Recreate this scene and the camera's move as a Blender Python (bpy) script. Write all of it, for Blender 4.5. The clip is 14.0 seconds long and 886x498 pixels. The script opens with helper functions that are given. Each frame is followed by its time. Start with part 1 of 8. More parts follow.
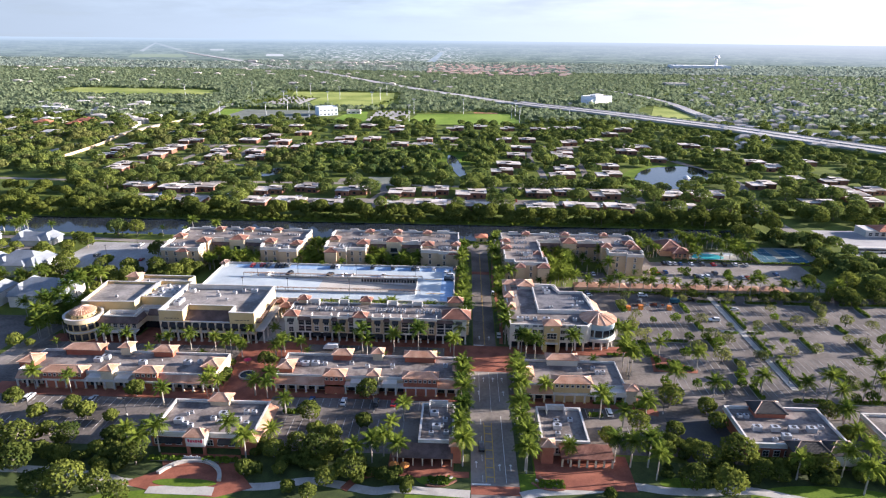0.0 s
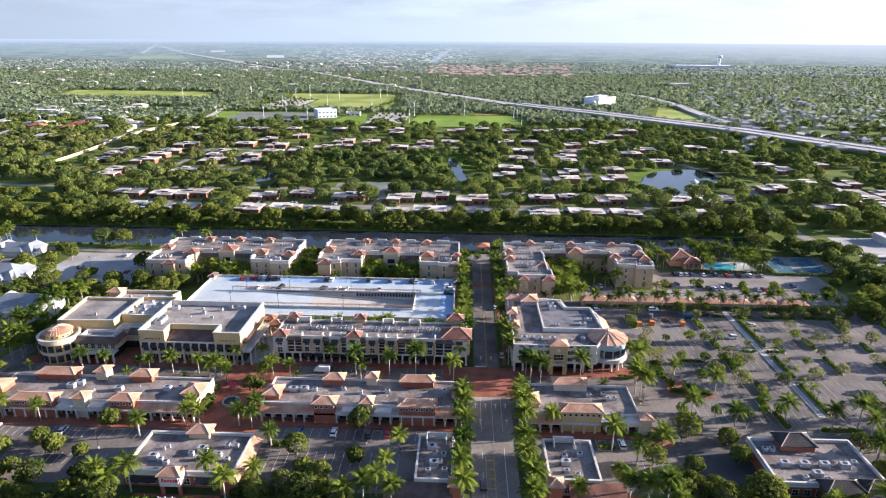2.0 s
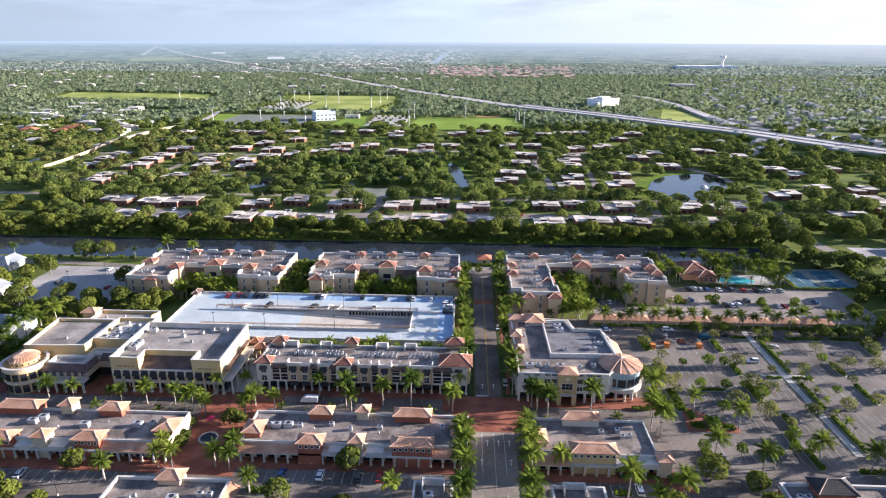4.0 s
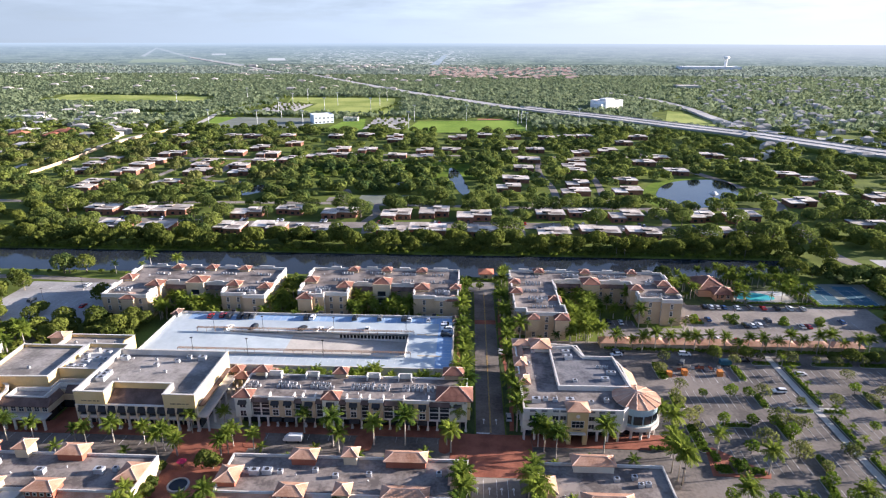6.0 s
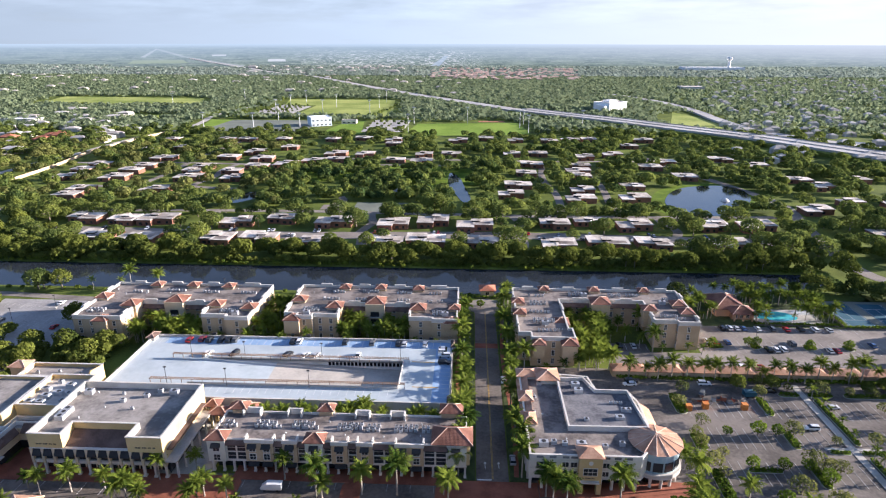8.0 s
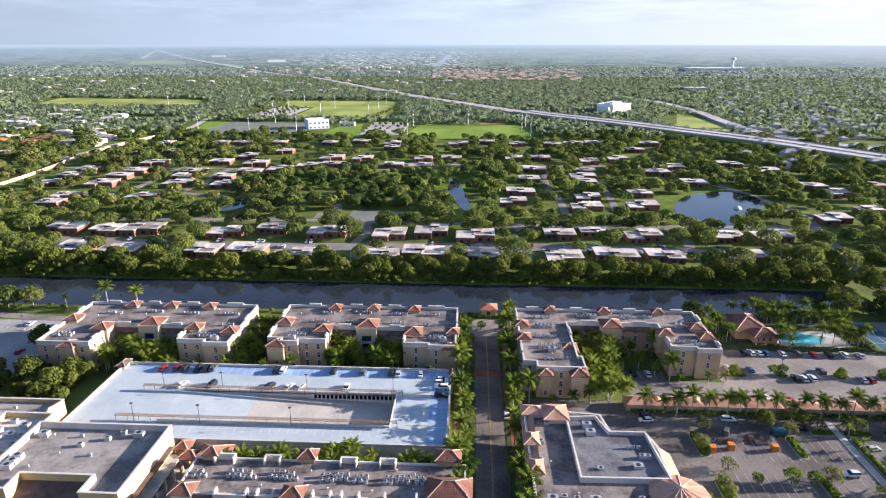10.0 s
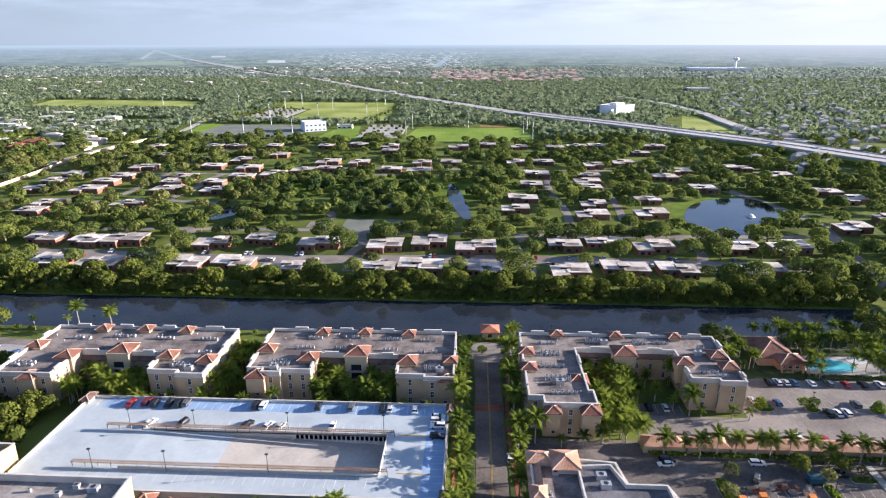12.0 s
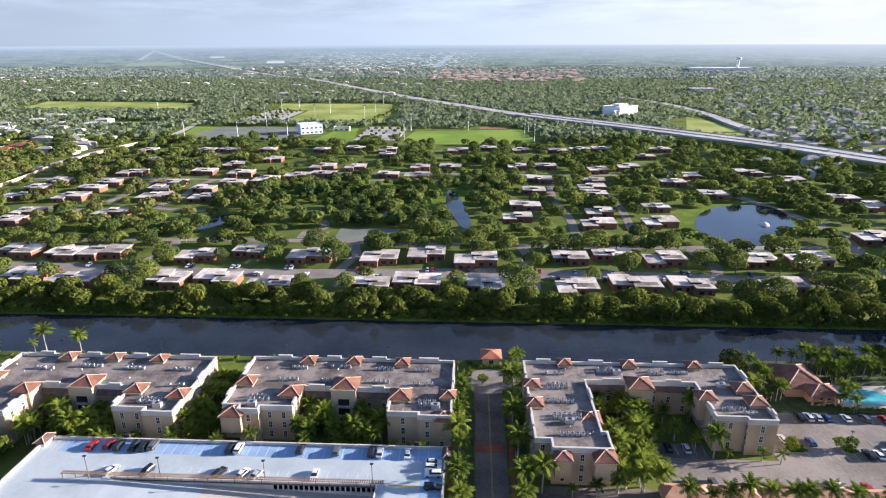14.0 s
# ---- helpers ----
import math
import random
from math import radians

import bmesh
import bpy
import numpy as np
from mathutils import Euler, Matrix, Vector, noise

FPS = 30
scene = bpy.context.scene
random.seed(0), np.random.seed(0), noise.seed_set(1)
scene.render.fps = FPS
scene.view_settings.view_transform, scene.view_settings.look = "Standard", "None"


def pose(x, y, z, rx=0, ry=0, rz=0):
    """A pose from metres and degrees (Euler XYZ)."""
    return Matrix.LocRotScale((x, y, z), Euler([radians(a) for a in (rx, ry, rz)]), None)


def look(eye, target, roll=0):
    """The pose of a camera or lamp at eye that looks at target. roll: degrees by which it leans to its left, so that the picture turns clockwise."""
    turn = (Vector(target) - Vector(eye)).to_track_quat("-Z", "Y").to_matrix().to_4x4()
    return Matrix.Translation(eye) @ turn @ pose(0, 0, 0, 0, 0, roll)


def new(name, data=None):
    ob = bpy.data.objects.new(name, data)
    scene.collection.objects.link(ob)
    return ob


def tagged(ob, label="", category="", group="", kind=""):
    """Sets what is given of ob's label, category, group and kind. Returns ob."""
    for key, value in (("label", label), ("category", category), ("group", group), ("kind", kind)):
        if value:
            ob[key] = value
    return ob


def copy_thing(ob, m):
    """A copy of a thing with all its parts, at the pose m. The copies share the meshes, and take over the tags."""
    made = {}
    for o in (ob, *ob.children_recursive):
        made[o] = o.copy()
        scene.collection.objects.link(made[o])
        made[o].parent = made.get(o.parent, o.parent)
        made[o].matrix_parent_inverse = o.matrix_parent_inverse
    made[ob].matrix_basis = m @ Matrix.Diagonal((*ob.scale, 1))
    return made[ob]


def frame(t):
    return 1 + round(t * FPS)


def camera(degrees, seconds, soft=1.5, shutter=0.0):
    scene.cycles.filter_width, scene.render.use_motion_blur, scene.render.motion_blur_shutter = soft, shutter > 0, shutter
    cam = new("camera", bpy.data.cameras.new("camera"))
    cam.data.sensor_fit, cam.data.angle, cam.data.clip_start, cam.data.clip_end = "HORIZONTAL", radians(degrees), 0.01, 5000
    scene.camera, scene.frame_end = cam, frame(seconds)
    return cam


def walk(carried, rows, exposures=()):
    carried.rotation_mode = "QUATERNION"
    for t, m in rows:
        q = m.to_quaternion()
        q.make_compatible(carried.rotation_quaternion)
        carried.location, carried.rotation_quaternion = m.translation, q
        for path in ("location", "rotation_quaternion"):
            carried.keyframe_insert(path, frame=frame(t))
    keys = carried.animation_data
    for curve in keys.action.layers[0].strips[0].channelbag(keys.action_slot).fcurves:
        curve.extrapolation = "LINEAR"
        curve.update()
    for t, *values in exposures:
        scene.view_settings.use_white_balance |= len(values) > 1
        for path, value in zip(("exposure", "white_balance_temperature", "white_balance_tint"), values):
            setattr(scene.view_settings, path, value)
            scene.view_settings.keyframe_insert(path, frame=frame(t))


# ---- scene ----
cam = camera(72.0, 14.0, 1.15)
walk(cam, [
    (0.0, look((-1.85, 11.68, 117.52), (-5.01, 106.12, 84.79), 0.64)),
    (0.5, look((-1.70, 15.39, 117.51), (-4.94, 109.83, 84.79), 0.58)),
    (1.0, look((-1.55, 19.44, 117.49), (-4.88, 113.89, 84.80), 0.52)),
    (1.5, look((-1.41, 23.77, 117.48), (-4.81, 118.22, 84.81), 0.46)),
    (2.0, look((-1.27, 28.32, 117.47), (-4.75, 122.78, 84.83), 0.42)),
    (2.5, look((-1.13, 33.05, 117.46), (-4.69, 127.52, 84.85), 0.37)),
    (3.0, look((-0.99, 37.92, 117.46), (-4.62, 132.40, 84.88), 0.33)),
    (3.5, look((-0.86, 42.90, 117.45), (-4.56, 137.38, 84.91), 0.29)),
    (4.0, look((-0.73, 47.96, 117.45), (-4.50, 142.45, 84.94), 0.26)),
    (4.5, look((-0.60, 53.09, 117.45), (-4.44, 147.59, 84.98), 0.23)),
    (5.0, look((-0.47, 58.27, 117.46), (-4.38, 152.78, 85.02), 0.21)),
    (5.5, look((-0.35, 63.49, 117.46), (-4.32, 158.01, 85.06), 0.18)),
    (6.0, look((-0.23, 68.74, 117.47), (-4.25, 163.27, 85.10), 0.16)),
    (6.5, look((-0.11, 74.02, 117.49), (-4.19, 168.56, 85.14), 0.15)),
    (7.0, look((0.00, 79.33, 117.50), (-4.13, 173.87, 85.18), 0.13)),
    (7.5, look((0.11, 84.66, 117.52), (-4.07, 179.21, 85.22), 0.11)),
    (8.0, look((0.22, 90.02, 117.54), (-4.01, 184.57, 85.27), 0.10)),
    (8.5, look((0.33, 95.40, 117.56), (-3.95, 189.96, 85.31), 0.09)),
    (9.0, look((0.43, 100.80, 117.58), (-3.90, 195.37, 85.35), 0.07)),
    (9.5, look((0.53, 106.22, 117.61), (-3.84, 200.79, 85.39), 0.06)),
    (10.0, look((0.63, 111.67, 117.64), (-3.78, 206.24, 85.44), 0.05)),
    (10.5, look((0.72, 117.13, 117.67), (-3.72, 211.71, 85.48), 0.03)),
    (11.0, look((0.82, 122.61, 117.70), (-3.66, 217.18, 85.52), 0.02)),
    (11.5, look((0.91, 128.10, 117.74), (-3.61, 222.67, 85.56), -0.00)),
    (12.0, look((0.99, 133.59, 117.78), (-3.55, 228.16, 85.61), -0.02)),
    (12.5, look((1.08, 139.07, 117.82), (-3.49, 233.65, 85.65), -0.04)),
    (13.0, look((1.16, 144.55, 117.86), (-3.43, 239.12, 85.69), -0.07)),
    (13.5, look((1.24, 150.00, 117.91), (-3.38, 244.57, 85.74), -0.10)),
    (14.0, look((1.31, 155.41, 117.96), (-3.32, 249.98, 85.79), -0.14)),
], exposures=[(0.0, 1.80, 5960, 19), (14.0, 1.66, 5960, 19)])

# ---- light ----
SUN_EL, SUN_AZ = 13.7, 80.0  # degrees above the ground; clockwise from +y
world = bpy.data.worlds.new("world")
scene.world = world
world.use_nodes = True
wn, wl = world.node_tree.nodes, world.node_tree.links
wn.clear()
sky = wn.new("ShaderNodeTexSky")
sky.sky_type = "NISHITA"
sky.sun_disc = False
sky.sun_elevation, sky.sun_rotation = radians(SUN_EL), radians(SUN_AZ)
sky.air_density, sky.dust_density, sky.ozone_density = 1.0, 0.6, 2.0
# thin white cloud and haze, thickest at the horizon all round
way = wn.new("ShaderNodeTexCoord")
sep = wn.new("ShaderNodeSeparateXYZ")
wl.new(way.outputs["Generated"], sep.inputs[0])
flat = wn.new("ShaderNodeMapping")
flat.inputs["Scale"].default_value = (5.0, 5.0, 34.0)
wl.new(way.outputs["Generated"], flat.inputs["Vector"])
puffs = wn.new("ShaderNodeTexNoise")
puffs.inputs["Scale"].default_value, puffs.inputs["Detail"].default_value, puffs.inputs["Roughness"].default_value = 1.4, 7, 0.55
wl.new(flat.outputs[0], puffs.inputs["Vector"])
cover = wn.new("ShaderNodeMapRange")
cover.inputs[1].default_value, cover.inputs[2].default_value = 0.40, 0.70
cover.inputs[3].default_value, cover.inputs[4].default_value = 0.0, 0.34
wl.new(puffs.outputs[0], cover.inputs[0])
low = wn.new("ShaderNodeMapRange")
low.inputs[1].default_value, low.inputs[2].default_value = 0.085, 0.25
low.inputs[3].default_value, low.inputs[4].default_value = 0.96, 0.0
wl.new(sep.outputs["Z"], low.inputs[0])
thick = wn.new("ShaderNodeMath")
thick.operation, thick.use_clamp = "ADD", True
wl.new(cover.outputs[0], thick.inputs[0]), wl.new(low.outputs[0], thick.inputs[1])
blend = wn.new("ShaderNodeMix")
blend.data_type = "RGBA"
# the haze is brighter towards the sun
side = wn.new("ShaderNodeVectorMath")
side.operation = "DOT_PRODUCT"
side.inputs[1].default_value = (math.sin(radians(SUN_AZ)), math.cos(radians(SUN_AZ)), 0.0)
wl.new(way.outputs["Generated"], side.inputs[0])
bright = wn.new("ShaderNodeMapRange")
bright.inputs[1].default_value, bright.inputs[2].default_value = -1.0, 1.0
bright.inputs[3].default_value, bright.inputs[4].default_value = 0.42, 1.17
wl.new(side.outputs["Value"], bright.inputs[0])
haze = wn.new("ShaderNodeVectorMath")
haze.operation = "SCALE"
warm = wn.new("ShaderNodeMix")
warm.data_type = "RGBA"
warm.inputs[6].default_value, warm.inputs[7].default_value = (4.62, 5.55, 6.22, 1), (5.30, 5.50, 5.66, 1)
glare = wn.new("ShaderNodeMapRange")
glare.inputs[1].default_value, glare.inputs[2].default_value = 0.0, 0.75
wl.new(side.outputs["Value"], glare.inputs[0]), wl.new(glare.outputs[0], warm.inputs[0])
wl.new(warm.outputs[2], haze.inputs[0])
mott = wn.new("ShaderNodeMapRange")
mott.inputs[1].default_value, mott.inputs[2].default_value = 0.35, 0.65
# cloud shows above the haze only
lift = wn.new("ShaderNodeMapRange")
lift.inputs[1].default_value, lift.inputs[2].default_value = 0.015, 0.06
lift.inputs[3].default_value, lift.inputs[4].default_value = 0.01, 0.15
wl.new(sep.outputs["Z"], lift.inputs[0])
less, more = wn.new("ShaderNodeMath"), wn.new("ShaderNodeMath")
less.operation, more.operation = "SUBTRACT", "ADD"
less.inputs[0].default_value = more.inputs[0].default_value = 1.0
wl.new(lift.outputs[0], less.inputs[1]), wl.new(lift.outputs[0], more.inputs[1])
wl.new(less.outputs[0], mott.inputs[3]), wl.new(more.outputs[0], mott.inputs[4])
wl.new(puffs.outputs[0], mott.inputs[0])
both = wn.new("ShaderNodeMath")
both.operation = "MULTIPLY"
wl.new(bright.outputs[0], both.inputs[0]), wl.new(mott.outputs[0], both.inputs[1])
wl.new(both.outputs[0], haze.inputs["Scale"])
wl.new(haze.outputs[0], blend.inputs[7])
clear = wn.new("ShaderNodeVectorMath")
clear.operation = "MULTIPLY"
clear.inputs[1].default_value = (0.98, 1.06, 1.24)
wl.new(sky.outputs[0], clear.inputs[0])
wl.new(thick.outputs[0], blend.inputs[0]), wl.new(clear.outputs[0], blend.inputs[6])
bg = wn.new("ShaderNodeBackground")
bg.inputs["Strength"].default_value = 0.055
wout = wn.new("ShaderNodeOutputWorld")
wl.new(blend.outputs[2], bg.inputs["Color"])
wl.new(bg.outputs[0], wout.inputs["Surface"])
sun_data = bpy.data.lights.new("sun", "SUN")
sun_data.energy, sun_data.angle, sun_data.color = 5.0, radians(0.53), (1.0, 0.89, 0.74)
sun = new("sun", sun_data)
_e, _a = radians(SUN_EL), radians(SUN_AZ)
sun.matrix_world = look((900 * math.cos(_e) * math.sin(_a), 900 * math.cos(_e) * math.cos(_a), 900 * math.sin(_e)), (0, 0, 0))

# ---- materials ----
def mat(name, a, b, rough=0.8, big=0.15, fine=3.0, bump=0.0, metal=0.0, mix=0.5, spec=0.3, coords="pos", rand=0.0):
    """A surface that varies between two colours, in large stains and in fine grain."""
    m = bpy.data.materials.new(name)
    m.use_nodes = True
    n, l = m.node_tree.nodes, m.node_tree.links
    bsdf = n["Principled BSDF"]
    if coords == "pos":
        co = n.new("ShaderNodeNewGeometry").outputs["Position"]
    else:
        co = n.new("ShaderNodeTexCoord").outputs["Object"]
    n1, n2 = n.new("ShaderNodeTexNoise"), n.new("ShaderNodeTexNoise")
    n1.inputs["Scale"].default_value, n1.inputs["Detail"].default_value = big, 5
    n2.inputs["Scale"].default_value, n2.inputs["Detail"].default_value = fine, 4
    l.new(co, n1.inputs["Vector"]), l.new(co, n2.inputs["Vector"])
    add = n.new("ShaderNodeMath")
    add.operation = "MULTIPLY_ADD"
    add.inputs[1].default_value = 0.45
    l.new(n2.outputs[0], add.inputs[0]), l.new(n1.outputs[0], add.inputs[2])
    ramp = n.new("ShaderNodeMapRange")
    ramp.inputs[1].default_value, ramp.inputs[2].default_value = 0.72 - mix * 0.36, 0.72 + mix * 0.36
    l.new(add.outputs[0], ramp.inputs[0])
    col = n.new("ShaderNodeMix")
    col.data_type = "RGBA"
    col.inputs[6].default_value, col.inputs[7].default_value = (*a, 1), (*b, 1)
    l.new(ramp.outputs[0], col.inputs[0])
    out = col.outputs[2]
    if rand:
        info, hsv, mr = n.new("ShaderNodeObjectInfo"), n.new("ShaderNodeHueSaturation"), n.new("ShaderNodeMapRange")
        mr.inputs[3].default_value, mr.inputs[4].default_value = 1 - rand, 1 + rand
        l.new(info.outputs["Random"], mr.inputs[0]), l.new(mr.outputs[0], hsv.inputs["Value"])
        l.new(out, hsv.inputs["Color"])
        out = hsv.outputs[0]
    l.new(out, bsdf.inputs["Base Color"])
    bsdf.inputs["Roughness"].default_value, bsdf.inputs["Metallic"].default_value = rough, metal
    bsdf.inputs["Specular IOR Level"].default_value = spec
    if bump:
        b_ = n.new("ShaderNodeBump")
        b_.inputs["Strength"].default_value, b_.inputs["Distance"].default_value = bump, 0.1
        l.new(n2.outputs[0], b_.inputs["Height"]), l.new(b_.outputs[0], bsdf.inputs["Normal"])
    return m


def tiles(name, a, b):
    """Clay roof tiles: courses of rounded tiles in relief, with colour from tile to tile."""
    m = mat(name, a, b, 0.8, 0.3, 4.5, 0.0, mix=0.4)
    n, l = m.node_tree.nodes, m.node_tree.links
    geo, wx, wy, add, bp = (n.new("ShaderNode" + k) for k in ("NewGeometry", "TexWave", "TexWave", "Math", "Bump"))
    wx.bands_direction, wy.bands_direction = "X", "Y"
    for w in (wx, wy):
        w.inputs["Scale"].default_value, w.inputs["Distortion"].default_value = 0.85, 0.6
        l.new(geo.outputs["Position"], w.inputs["Vector"])
    l.new(wx.outputs["Fac"], add.inputs[0]), l.new(wy.outputs["Fac"], add.inputs[1])
    bp.inputs["Strength"].default_value, bp.inputs["Distance"].default_value = 0.35, 0.06
    l.new(add.outputs[0], bp.inputs["Height"]), l.new(bp.outputs[0], n["Principled BSDF"].inputs["Normal"])
    return m


def leaf_mat(name, a, b, glow=0.35):
    """Foliage: two greens told apart leaf clump by leaf clump, with light coming through."""
    m = bpy.data.materials.new(name)
    m.use_nodes = True
    n, l = m.node_tree.nodes, m.node_tree.links
    n.clear()
    geo, info = n.new("ShaderNodeNewGeometry"), n.new("ShaderNodeObjectInfo")
    big = n.new("ShaderNodeTexNoise")
    big.inputs["Scale"].default_value = 0.075
    l.new(geo.outputs["Position"], big.inputs["Vector"])
    s = n.new("ShaderNodeMath")
    s.operation = "MULTIPLY_ADD"
    s.inputs[1].default_value = 0.42
    l.new(geo.outputs["Random Per Island"], s.inputs[0])
    wide = n.new("ShaderNodeMapRange")
    wide.inputs[1].default_value, wide.inputs[2].default_value, wide.inputs[3].default_value, wide.inputs[4].default_value = 0.3, 0.7, 0.1, 0.95
    l.new(big.outputs[0], wide.inputs[0]), l.new(wide.outputs[0], s.inputs[2])
    s2 = n.new("ShaderNodeMath")
    s2.operation = "MULTIPLY_ADD"
    s2.inputs[1].default_value = 0.5
    l.new(info.outputs["Random"], s2.inputs[0]), l.new(s.outputs[0], s2.inputs[2])
    mr = n.new("ShaderNodeMapRange")
    mr.inputs[1].default_value, mr.inputs[2].default_value = 0.45, 1.4
    l.new(s2.outputs[0], mr.inputs[0])
    col = n.new("ShaderNodeMix")
    col.data_type = "RGBA"
    col.inputs[6].default_value, col.inputs[7].default_value = (*a, 1), (*b, 1)
    l.new(mr.outputs[0], col.inputs[0])
    d, t, mx, o = (n.new("ShaderNode" + k) for k in ("BsdfDiffuse", "BsdfTranslucent", "MixShader", "OutputMaterial"))
    l.new(col.outputs[2], d.inputs[0]), l.new(col.outputs[2], t.inputs[0])
    mx.inputs[0].default_value = glow
    l.new(d.outputs[0], mx.inputs[1]), l.new(t.outputs[0], mx.inputs[2])
    l.new(mx.outputs[0], o.inputs[0])
    return m


